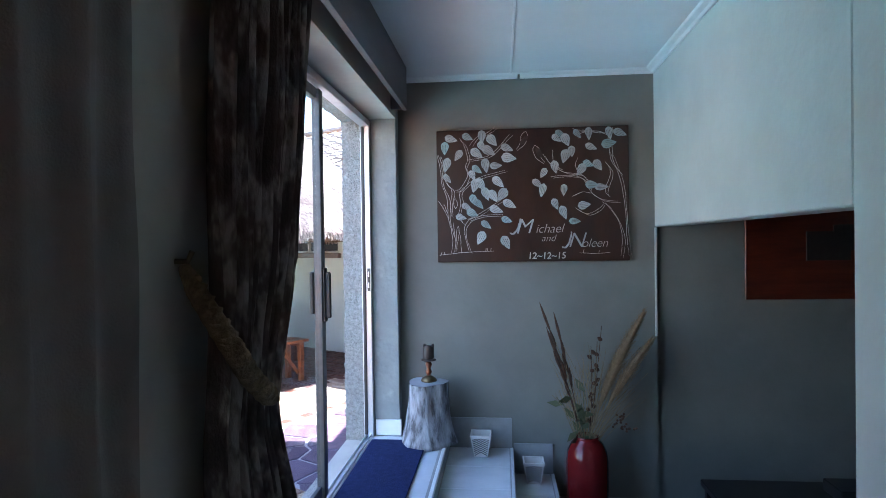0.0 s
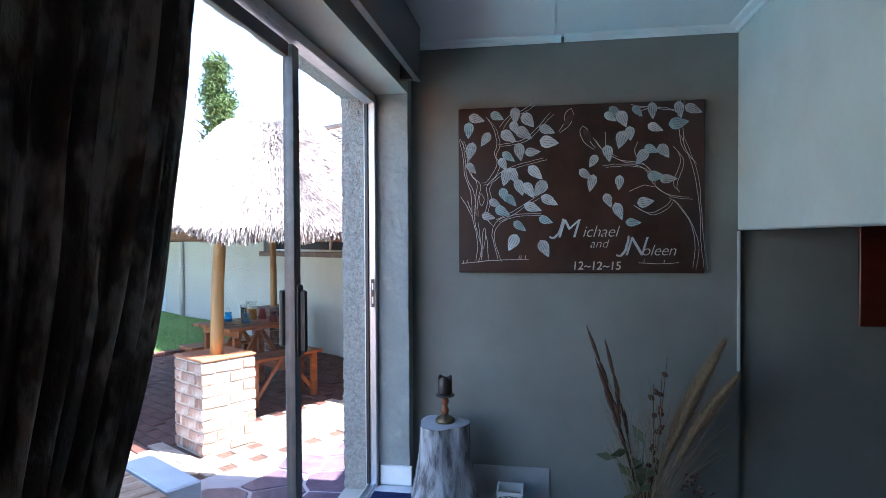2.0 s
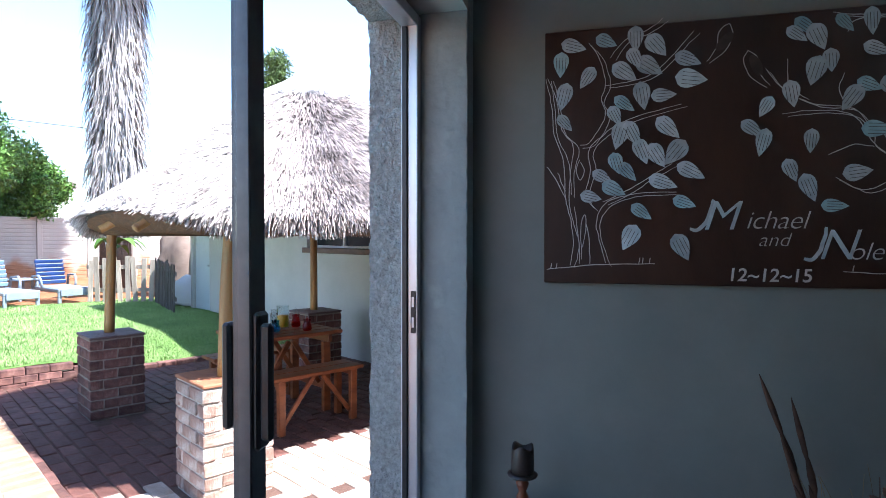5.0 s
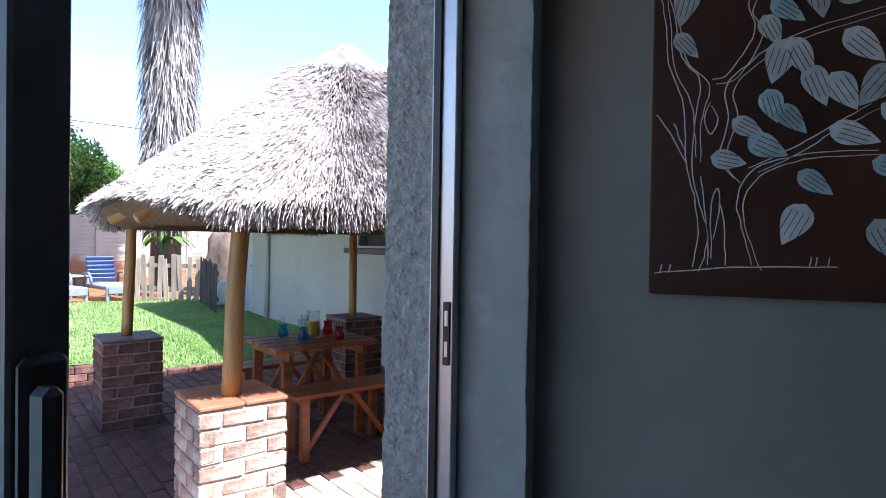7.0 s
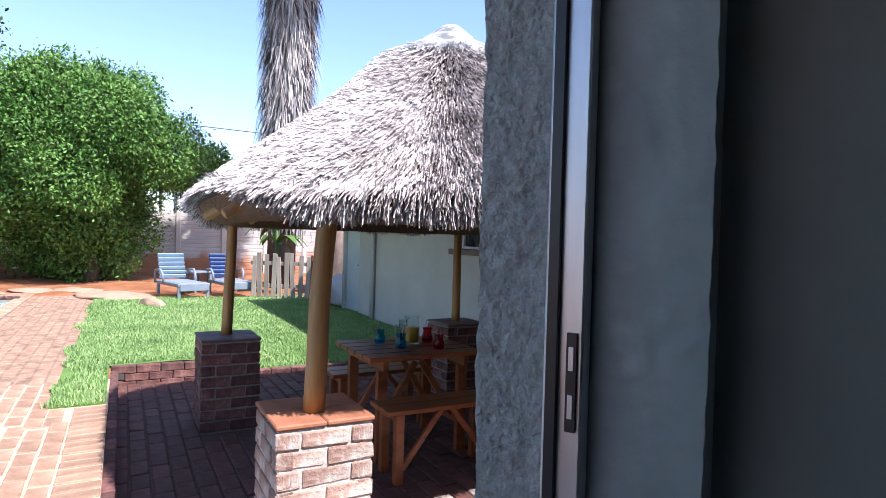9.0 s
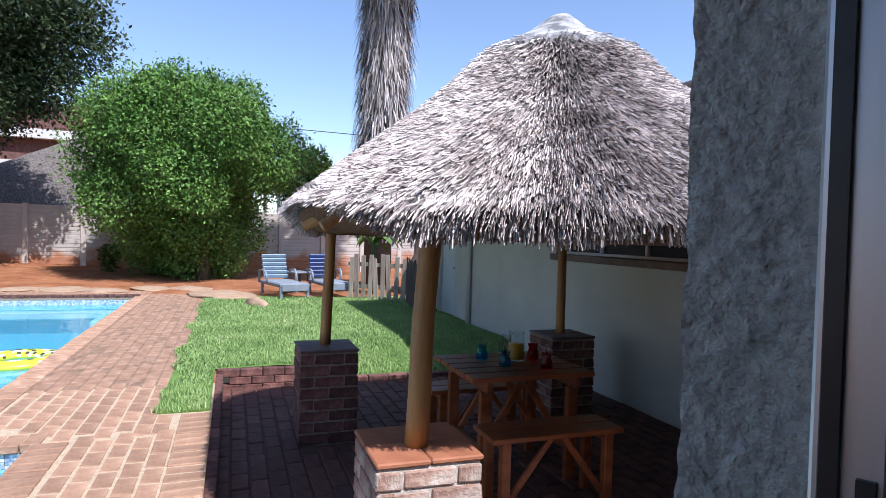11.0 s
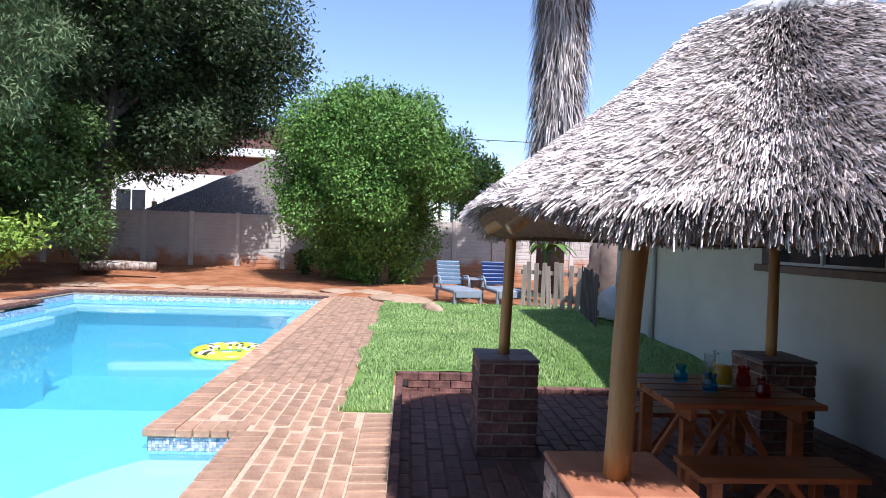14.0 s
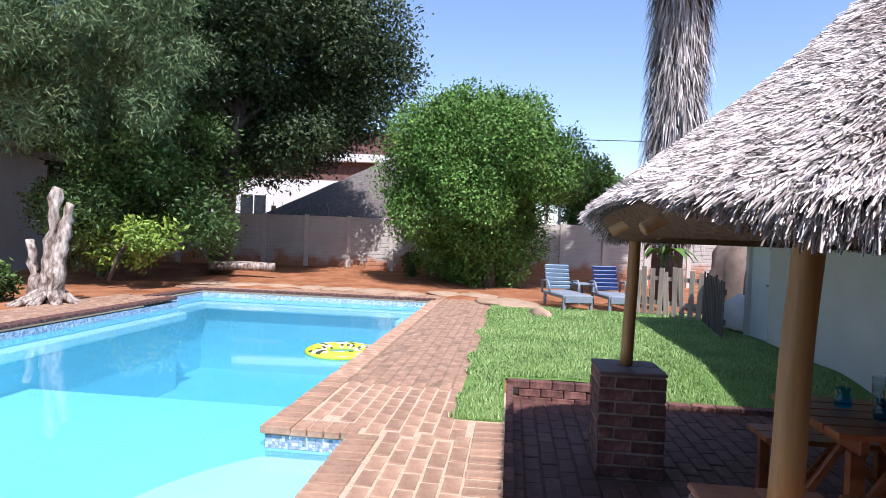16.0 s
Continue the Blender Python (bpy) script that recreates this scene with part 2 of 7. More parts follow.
LAWN_SOIL = material("lawn ground", [(0.35, (0.09, 0.17, 0.04)), (0.7, (0.15, 0.25, 0.065))], 6.0, 0.98, bump=0.6, gloss=0.1)
GRASS = material("grass blade", [(0.3, (0.16, 0.26, 0.08)), (0.55, (0.24, 0.36, 0.12)), (0.75, (0.36, 0.44, 0.19))], 1.3, 0.6, bump=0.0, island=0.35, gloss=0.3)
POST_WOOD = material("varnished pole", [(0.35, (0.25, 0.115, 0.032)), (0.6, (0.42, 0.215, 0.065)), (0.75, (0.52, 0.30, 0.105))], 9.0, 0.5, bump=0.25,
                     stretch=(1, 1, 0.12), fleck=((0.09, 0.04, 0.015), 14.0, 0.66, 0.74))
TABLE_WOOD = material("red stained timber", [(0.35, (0.17, 0.045, 0.014)), (0.65, (0.31, 0.092, 0.030))], 12.0, 0.38, bump=0.2, stretch=(0.3, 0.3, 1), spread=0.15)
THATCH = material("thatch reed", [(0.3, (0.27, 0.225, 0.20)), (0.55, (0.50, 0.44, 0.41)), (0.75, (0.70, 0.63, 0.595))], 5.0, 0.85, bump=0.0, island=0.82, gloss=0.2)
# near-black bed: shadow in the gaps between reeds put into the colour
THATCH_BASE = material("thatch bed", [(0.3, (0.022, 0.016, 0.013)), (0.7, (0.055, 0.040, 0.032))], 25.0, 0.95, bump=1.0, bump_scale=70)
THATCH_FAR = material("far thatch", [(0.35, (0.055, 0.045, 0.042)), (0.65, (0.20, 0.175, 0.16))], 22.0, 0.95, bump=1.0, bump_scale=30, stretch=(1, 1, 0.3))
THATCH_UNDER = material("thatch underside", [(0.35, (0.05, 0.025, 0.013)), (0.65, (0.20, 0.105, 0.05))], 45.0, 0.95, bump=0.8, bump_scale=60)
CAP_CEMENT = material("cement ridge cap", [(0.4, (0.14, 0.14, 0.14)), (0.52, (0.34, 0.34, 0.335)), (0.68, (0.58, 0.57, 0.55))], 8.0, 0.9, bump=0.6)
COTTAGE_WALL = material("white cottage plaster", [(0.3, (0.41, 0.405, 0.37)), (0.7, (0.52, 0.51, 0.47))], 1.2, 0.85, bump=0.2, bump_scale=30)
COTTAGE_DOOR = material("pale blue door paint", [(0.3, (0.48, 0.56, 0.58)), (0.7, (0.56, 0.63, 0.65))], 3.0, 0.5, bump=0.05)
ROOF_TILE = material("grey roof tile", [(0.3, (0.15, 0.125, 0.11)), (0.7, (0.26, 0.22, 0.19))], 9.0, 0.9, bump=0.5, spread=0.2, island=0.25)
PRECAST = material("precast wall", [(0.3, (0.36, 0.325, 0.295)), (0.7, (0.46, 0.42, 0.38))], 1.4, 0.95, bump=0.4, bump_scale=60, spread=0.08)
# red earth splashed up the foot of the wall in an uneven line
_n, _l = PRECAST.node_tree.nodes, PRECAST.node_tree.links
_c = _n.new("ShaderNodeTexCoord")
_z = _n.new("ShaderNodeSeparateXYZ")
_l.new(_c.outputs["Object"], _z.inputs[0])
_g = _n.new("ShaderNodeNewGeometry")
_w = _n.new("ShaderNodeTexNoise")
_w.inputs["Scale"].default_value, _w.inputs["Detail"].default_value = 2.2, 5
_l.new(_g.outputs["Position"], _w.inputs["Vector"])
_s = _n.new("ShaderNodeMath")
_s.operation = "MULTIPLY_ADD"
_s.inputs[1].default_value = -1.5
_l.new(_w.outputs["Fac"], _s.inputs[0])
_l.new(_z.outputs["Z"], _s.inputs[2])
_r = _n.new("ShaderNodeMapRange")
_r.inputs["From Min"].default_value, _r.inputs["From Max"].default_value = -0.12, -0.50
_l.new(_s.outputs[0], _r.inputs["Value"])
_x = _n.new("ShaderNodeMix")
_x.data_type = "RGBA"
_x.inputs["B"].default_value = (0.36, 0.16, 0.085, 1)
_p = _n["Principled BSDF"].inputs["Base Color"]
_l.new(_r.outputs[0], _x.inputs["Factor"])
_l.new(_p.links[0].from_socket, _x.inputs["A"])
_l.new(_x.outputs["Result"], _p)
PRECAST_POST = material("precast post", [(0.3, (0.42, 0.37, 0.32)), (0.7, (0.52, 0.46, 0.41))], 3.0, 0.95, bump=0.4)
# light absorbed by deep and shallow water is put into these two plaster colours
POOL_DEEP = material("deep-tinted pool plaster", [(0.3, (0.13, 0.42, 0.56)), (0.7, (0.16, 0.47, 0.61))], 1.1, 0.8, bump=0.05)
POOL_PALE = material("shallow-tinted pool plaster", [(0.3, (0.30, 0.66, 0.71)), (0.7, (0.37, 0.72, 0.77))], 0.8, 0.8, bump=0.05)
POOL_STEP = material("white pool plaster", [(0.3, (0.76, 0.83, 0.83)), (0.7, (0.84, 0.88, 0.88))], 1.5, 0.8, bump=0.05)
MOSAIC = material("mosaic tile", [(0.35, (0.16, 0.25, 0.42)), (0.65, (0.55, 0.62, 0.70))], 28.0, 0.25, bump=0.05, island=0.45)
BARK = material("grey bark", [(0.35, (0.05, 0.042, 0.036)), (0.7, (0.13, 0.11, 0.095))], 12.0, 0.95, bump=1.0, bump_scale=25, stretch=(1, 1, 0.3))
DEAD_WOOD = material("bleached dead wood", [(0.38, (0.09, 0.055, 0.038)), (0.52, (0.30, 0.245, 0.20)), (0.66, (0.52, 0.46, 0.41))], 14.0, 0.95, bump=0.9, bump_scale=22, stretch=(1, 1, 0.3))
PALM_SKIRT = material("dead palm frond", [(0.35, (0.26, 0.23, 0.22)), (0.6, (0.42, 0.38, 0.365)), (0.75, (0.56, 0.52, 0.50))], 3.0, 0.9, bump=0.0, island=0.62, gloss=0.2)
PALM_CORE = material("palm trunk", [(0.3, (0.05, 0.04, 0.035)), (0.7, (0.11, 0.09, 0.08))], 14.0, 0.95, bump=1.0, bump_scale=20)


def foliage(name, dark, light, amount=0.4):
    m = material(name, [(0.3, dark), (0.7, light)], 0.9, 0.55, bump=0.0, island=amount, gloss=0.35)
    return m


LEAF_BRIGHT = foliage("bright leaf", (0.045, 0.125, 0.016), (0.135, 0.25, 0.045), 0.55)
LEAF_DARK = foliage("dark leaf", (0.016, 0.034, 0.010), (0.050, 0.078, 0.026))
LEAF_FEATHER = foliage("feathery leaf", (0.065, 0.115, 0.045), (0.16, 0.225, 0.095))
LEAF_SHRUB = foliage("shrub leaf", (0.030, 0.065, 0.012), (0.070, 0.125, 0.025))
LEAF_LIME = foliage("lime leaf", (0.12, 0.20, 0.020), (0.22, 0.30, 0.045))
JOINT_WORN = material("dirt filled joint", [(0.3, (0.16, 0.095, 0.06)), (0.7, (0.34, 0.22, 0.145))], 9.0, 0.95, bump=0.5, bump_scale=90)
PLASTIC_BLUE = material("faded blue plastic", [(0.3, (0.17, 0.26, 0.35)), (0.7, (0.23, 0.33, 0.43))], 4.0, 0.45, bump=0.03)
PLASTIC_NAVY = material("blue plastic", [(0.3, (0.015, 0.045, 0.16)), (0.7, (0.025, 0.07, 0.22))], 4.0, 0.4, bump=0.03)
PLASTIC_GREY = material("grey plastic", [(0.3, (0.17, 0.20, 0.235)), (0.7, (0.24, 0.27, 0.31))], 4.0, 0.45, bump=0.03)
WHITE_PLASTIC = material("white plastic", [(0.3, (0.66, 0.66, 0.65)), (0.7, (0.76, 0.76, 0.75))], 4.0, 0.5, bump=0.03)
PALLET = material("weathered pallet wood", [(0.3, (0.22, 0.175, 0.13)), (0.7, (0.38, 0.32, 0.26))], 12.0, 0.9, bump=0.5, stretch=(1, 1, 0.15), spread=0.2)
PALLET_DARK = material("dark pallet wood", [(0.3, (0.06, 0.05, 0.045)), (0.7, (0.12, 0.10, 0.09))], 12.0, 0.9, bump=0.5, stretch=(1, 1, 0.15), spread=0.2)
ROCK = material("sandstone rock", [(0.3, (0.30, 0.19, 0.115)), (0.7, (0.44, 0.31, 0.21))], 5.0, 0.95, bump=0.8)
ROCK_DARK = material("brown rock", [(0.3, (0.16, 0.11, 0.085)), (0.7, (0.28, 0.20, 0.16))], 5.0, 0.95, bump=0.8)
RING_YELLOW = material("yellow vinyl", [(0.3, (0.50, 0.55, 0.03)), (0.7, (0.60, 0.64, 0.06))], 3.0, 0.3, bump=0.02)
RING_DARK = material("dark vinyl print", [(0.3, (0.04, 0.05, 0.02)), (0.7, (0.07, 0.08, 0.03))], 3.0, 0.3, bump=0.02)
RING_GREEN = material("green vinyl", [(0.3, (0.06, 0.34, 0.10)), (0.7, (0.10, 0.44, 0.16))], 3.0, 0.3, bump=0.02)
GLASS = glass_material("clear glass", (0.94, 0.96, 0.96))
GLASS_BLUE = glass_material("blue glass", (0.33, 0.76, 0.95))
GLASS_RED = glass_material("red glass", (0.80, 0.05, 0.07))
GLASS_DARK = material("dark window glass", [(0.3, (0.02, 0.025, 0.03)), (0.7, (0.035, 0.04, 0.045))], 2.0, 0.08, bump=0.0)
JUICE = material("orange juice", [(0.3, (0.62, 0.30, 0.01)), (0.7, (0.70, 0.36, 0.02))], 4.0, 0.3, bump=0.0)
WIRE = material("steel wire", [(0.3, (0.18, 0.18, 0.18)), (0.7, (0.28, 0.28, 0.28))], 10.0, 0.4, 0.8, bump=0.0)
CABLE = material("black cable", [(0.3, (0.015, 0.015, 0.015)), (0.7, (0.03, 0.03, 0.03))], 10.0, 0.7, bump=0.0)
NEIGHBOUR_WHITE = material("white far plaster", [(0.3, (0.50, 0.50, 0.49)), (0.7, (0.60, 0.60, 0.58))], 1.0, 0.85, bump=0.1)
FACE_BRICK = material("far brown brick", [(0.35, (0.095, 0.045, 0.038)), (0.65, (0.17, 0.085, 0.068))], 7.0, 0.9, bump=0.3)
CORRUGATED = material("corrugated sheet", [(0.3, (0.42, 0.44, 0.44)), (0.7, (0.54, 0.55, 0.55))], 4.0, 0.5, 0.3, bump=0.05)

# water: clear to straight rays and tinted, with a rippled Fresnel gloss
WATER = glass_material("pool water", (0.62, 0.90, 0.95), 0.03)
_n, _l = WATER.node_tree.nodes, WATER.node_tree.links
_w = _n.new("ShaderNodeTexNoise")
_w.inputs["Scale"].default_value, _w.inputs["Detail"].default_value = 3.0, 3
_b = _n.new("ShaderNodeBump")
_b.inputs["Strength"].default_value, _b.inputs["Distance"].default_value = 0.25, 0.03
_c = _n.new("ShaderNodeTexCoord")
_l.new(_c.outputs["Object"], _w.inputs["Vector"])
_l.new(_w.outputs["Fac"], _b.inputs["Height"])
for _x in _n:
    if _x.bl_idname in ("ShaderNodeBsdfGlossy", "ShaderNodeLayerWeight"):
        _l.new(_b.outputs[0], _x.inputs["Normal"])
# fine suspended chlorine makes the water a little milky
_d = _n.new("ShaderNodeBsdfDiffuse")
_d.inputs["Color"].default_value = (0.10, 0.47, 0.64, 1)
_t = [x for x in _n if x.bl_idname == "ShaderNodeBsdfTransparent"][0]
_m = [x for x in _n if x.bl_idname == "ShaderNodeMixShader"][0]
_k = _n.new("ShaderNodeMixShader")
_k.inputs[0].default_value = 0.48
_l.new(_t.outputs[0], _k.inputs[1])
_l.new(_d.outputs[0], _k.inputs[2])
_l.new(_k.outputs[0], _m.inputs[1])

# ---- builders ----
def part(name, bm, mat, parent=None, label="", smooth=False):
    me = bpy.data.meshes.new(name)
    bm.to_mesh(me)
    bm.free()
    me.materials.append(mat)
    if smooth:
        for p in me.polygons:
            p.use_smooth = True
    ob = new(name, me)
    if parent:
        ob.parent = parent
    if label:
        ob["label"] = label
    return ob


def empty(name, m=None):
    e = new(name)
    if m:
        e.matrix_world = m
    return e


def structure(ob, label, category):
    return tagged(ob, label, category, kind="structure")


def box(bm, lo, hi, m=None, bevel=0.0):
    """A block between two corners, turned by m, with bevelled edges."""
    lo, hi = Vector(lo), Vector(hi)
    g = bmesh.ops.create_cube(bm, size=1.0, matrix=Matrix.Translation((lo + hi) / 2) @ Matrix.Diagonal((*(hi - lo), 1)))
    vs = g["verts"]
    if bevel:
        es = {e for v in vs for e in v.link_edges}
        r = bmesh.ops.bevel(bm, geom=list(es), offset=bevel, segments=1, affect="EDGES")
        vs = r["verts"]
    if m:
        bmesh.ops.transform(bm, matrix=m, verts=vs)
    return vs


def block(lo, hi, m=None, bevel=0.0):
    bm = bmesh.new()
    box(bm, lo, hi, m, bevel)
    return bm


def lathe(bm, profile, seg=24, m=None, cap=True):
    """A turned shape from (radius, height) rings."""
    rings = []
    for r, z in profile:
        rings.append([bm.verts.new((r * math.cos(2 * math.pi * i / seg), r * math.sin(2 * math.pi * i / seg), z)) for i in range(seg)])
    for a, b in zip(rings, rings[1:]):
        for i in range(seg):
            bm.faces.new((a[i], a[(i + 1) % seg], b[(i + 1) % seg], b[i]))
    if cap:
        bm.faces.new(rings[0][::-1])
        bm.faces.new(rings[-1])
    vs = [v for r in rings for v in r]
    if m:
        bmesh.ops.transform(bm, matrix=m, verts=vs)
    return vs


def tube(bm, pts, radii, seg=8):
    """A bent rod through points with a radius at each."""
    rings = []
    span = [max(abs(Vector(q)[k] - Vector(pts[0])[k]) for q in pts) for k in range(3)]
    ref = Vector([1.0 if k == span.index(min(span)) else 0.0 for k in range(3)])
    for i, p in enumerate(pts):
        p = Vector(p)
        a = Vector(pts[max(i - 1, 0)])
        b = Vector(pts[min(i + 1, len(pts) - 1)])
        d = (b - a).normalized()
        e1 = ref.cross(d).normalized()
        e2 = d.cross(e1)
        r = radii[i] if isinstance(radii, (list, tuple)) else radii
        rings.append([bm.verts.new(p + e1 * (r * math.cos(2 * math.pi * k / seg)) + e2 * (r * math.sin(2 * math.pi * k / seg))) for k in range(seg)])
    for a, b in zip(rings, rings[1:]):
        for i in range(seg):
            bm.faces.new((a[i], a[(i + 1) % seg], b[(i + 1) % seg], b[i]))
    bm.faces.new(rings[0][::-1])
    bm.faces.new(rings[-1])


def mesh_of(name, verts, faces, mat, parent=None, label="", smooth=False):
    me = bpy.data.meshes.new(name)
    me.from_pydata(verts, [], faces)
    me.materials.append(mat)
    if smooth:
        me.polygons.foreach_set("use_smooth", [True] * len(me.polygons))
    me.update()
    ob = new(name, me)
    if parent:
        ob.parent = parent
    if label:
        ob["label"] = label
    return ob


# ---- the yard's own axes: u runs along the pool, v across it towards the pool ----
YARD = Matrix(((-0.8526, -0.5225, 0, -5.45), (0.5225, -0.8526, 0, 4.05), (0, 0, 1, 0), (0, 0, 0, 1)))
UPPER, LOWER, ROOM = -0.09, -0.265, -0.51


def yard(u, v, z=0.0):
    return YARD @ Vector((u, v, z))


# ---- the house: room with a sliding door ----
X_IN, X_OUT, Y_N = -0.68, -1.03, 4.07
DOOR_Y0, DOOR_Y1, DOOR_Z = 1.65, 3.97, 2.03
CEIL = 2.31

floor = structure(part("floor", block((-0.7, -2.5, ROOM - 0.15), (3.2, 4.3, ROOM)), DARK_FLOOR), "dark tiled floor of the sunken room", "floor")
bm = bmesh.new()
box(bm, (X_OUT, -2.7, -0.6), (X_IN, DOOR_Y0, 2.38))
box(bm, (X_OUT, DOOR_Y0, DOOR_Z), (X_IN, DOOR_Y1, 2.38))
box(bm, (X_OUT, DOOR_Y0, -0.6), (X_IN, DOOR_Y1, -0.035))
wall_west = structure(part("wall_west", bm, PLASTER_CREAM), "cream plastered wall around the sliding door", "wall")


def rough_sheet(w, h, n, m, amp, seed, mat, name, parent):
    """A wavy plaster skin over a wall's face."""
    bm = bmesh.new()
    nx, ny = n
    grid = []
    for j in range(ny + 1):
        row = []
        for i in range(nx + 1):
            x, y = w * i / nx, h * j / ny
            d = amp * (noise.noise(Vector((x * 9 + seed, y * 9, 0))) + 0.7 * noise.noise(Vector((x * 38, y * 38 + seed, 3))) + 0.8 * max(0.0, noise.noise(Vector((x * 85, y * 85 + seed, 8)))))
            edge = 0.0 if 0 < i < nx else amp * (1.6 * noise.noise(Vector((y * 5, seed, 5))) + 0.9 * noise.noise(Vector((y * 26, seed, 9))))
            row.append(bm.verts.new((x + edge, y, d)))
        grid.append(row)
    for j in range(ny):
        for i in range(nx):
            bm.faces.new((grid[j][i], grid[j][i + 1], grid[j + 1][i + 1], grid[j + 1][i]))
    bmesh.ops.transform(bm, matrix=m, verts=bm.verts)
    return part(name, bm, mat, parent, smooth=True)


# pier at the end of the door opening: roughcast outside, thin plaster inside
pier = structure(part("wall_pier", block((X_OUT, DOOR_Y1, -0.6), (X_IN - 0.004, 4.3, 2.38), bevel=0.012), PLASTER_REVEAL),
                 "chipped pale plaster pier beside the sliding door", "wall")
face = Matrix(((1, 0, 0, 0), (0, 0, -1, 0), (0, 1, 0, 0), (0, 0, 0, 1)))
rough_sheet(0.128, 2.3, (34, 560), Matrix.Translation((X_OUT - 0.004, DOOR_Y1 - 0.014, -0.26)) @ face, 0.006, 1, ROUGHCAST, "roughcast_skin", pier)
rough_sheet(0.162, 2.05, (22, 260), Matrix.Translation((-0.845, DOOR_Y1 - 0.008, 0)) @ face, 0.003, 4, PLASTER_REVEAL, "plaster_skin", pier)
part("skirting", block((-0.835, DOOR_Y1 - 0.022, 0), (X_IN + 0.012, DOOR_Y1 - 0.002, 0.10), bevel=0.003), WHITE_TRIM, pier, "white painted skirting")
lintel = Matrix(((1, 0, 0, 0), (0, 1, 0, 0), (0, 0, -1, 0), (0, 0, 0, 1)))
rough_sheet(0.128, DOOR_Y1 - DOOR_Y0, (20, 200), Matrix.Translation((X_OUT - 0.004, DOOR_Y0, DOOR_Z - 0.012)) @ lintel, 0.007, 7, ROUGHCAST, "roughcast_lintel", pier)

wall_north = structure(part("wall_north", block((X_IN - 0.004, Y_N, -0.7), (0.96, 4.3, 2.38)), PLASTER), "plain grey-green plastered wall behind the painting", "wall")
wall_back = structure(part("wall_back", block((0.96, 4.10, -0.7), (3.4, 4.3, 2.38)), PLASTER), "dim grey plastered wall behind the low opening", "wall")
bm = bmesh.new()
box(bm, (0.95, 1.93, 1.315), (1.10, 4.10, 2.38), bevel=0.006)
bulkhead = structure(part("wall_bulkhead", bm, PLASTER_PALE), "white plastered bulkhead over a low opening", "wall")
wall_east = structure(part("wall_east", block((0.95, -2.5, -0.7), (1.10, 1.93, 2.38), bevel=0.006), PLASTER_PALE), "white plastered wall beside the low opening", "wall")
wall_far = structure(part("wall_far", block((3.2, -2.7, -0.7), (3.4, 4.1, 2.38)), PLASTER), "plain plastered wall of the next room", "wall")
# the gap in this unseen wall is added to let skylight into the room
bm = bmesh.new()
box(bm, (X_IN, -2.7, -0.7), (0.0, -2.5, 2.38))
box(bm, (0.4, -2.7, -0.7), (3.2, -2.5, 2.38))
box(bm, (0.0, -2.7, -0.7), (0.4, -2.5, 0.85))
box(bm, (0.0, -2.7, 1.35), (0.4, -2.5, 2.38))
wall_south = structure(part("wall_south", bm, PLASTER), "plain plastered wall with an added opening to light the room", "wall")
bm = bmesh.new()
box(bm, (X_IN + 0.002, -2.5, CEIL), (0.95, Y_N, CEIL + 0.05))
box(bm, (1.10, -2.5, CEIL), (3.2, 4.1, CEIL + 0.05))
ceiling = structure(part("ceiling", bm, CEILING), "white board ceiling with a cover strip", "ceiling")
strip = structure(part("trim_ceiling_strip", block((0.052, -2.5, CEIL - 0.006), (0.066, Y_N - 0.05, CEIL - 0.001), bevel=0.002), CEILING), "narrow white ceiling cover strip", "trim")
# roof over the house
bm = bmesh.new()
box(bm, (X_OUT - 0.01, -2.8, 2.38), (3.5, 4.31, 2.42))
# an added, unseen wall blocks the eastern sky to dim the cottage side
side_wall = structure(part("wall_passage", block((0.6, 4.31, -0.6), (0.8, 9.5, 2.4)), PLASTER), "plain unseen wall added to block the eastern sky", "wall")
house_roof = structure(part("house_roof", bm, ROOF_TILE), "flat dark roof edge over the house", "roof")

worn = part("trim_worn_edge", block((0.946, Y_N - 0.004, 0.62), (0.963, Y_N + 0.02, 1.31), bevel=0.004), PLASTER_PALE)
structure(worn, "worn white plaster edge at the wall's end", "trim")
# cornices
def cornice(p0, p1, inward, name):
    bm = bmesh.new()
    d = Vector(p1) - Vector(p0)
    prof = [(0, 0), (0.055, 0), (0.045, -0.008), (0.02, -0.016), (0.010, -0.028), (0, -0.028)]
    ends = [[bm.verts.new(Vector(q) + Vector(inward) * a + Vector((0, 0, b))) for a, b in prof] for q in (p0, p1)]
    for i in range(len(prof)):
        j = (i + 1) % len(prof)
        bm.faces.new((ends[0][i], ends[0][j], ends[1][j], ends[1][i]))
    return structure(part(name, bm, WHITE_TRIM), "white moulded cornice at the ceiling's edge", "trim")


cornice((X_IN, Y_N - 0.002, CEIL - 0.002), (0.10, Y_N - 0.002, CEIL - 0.002), (0, -1, 0), "cornice_north")
cornice((0.115, Y_N - 0.002, CEIL - 0.002), (0.95, Y_N - 0.002, CEIL - 0.002), (0, -1, 0), "cornice_north_end")
cornice((0.948, Y_N, CEIL - 0.002), (0.948, -2.5, CEIL - 0.002), (-1, 0, 0), "cornice_east")

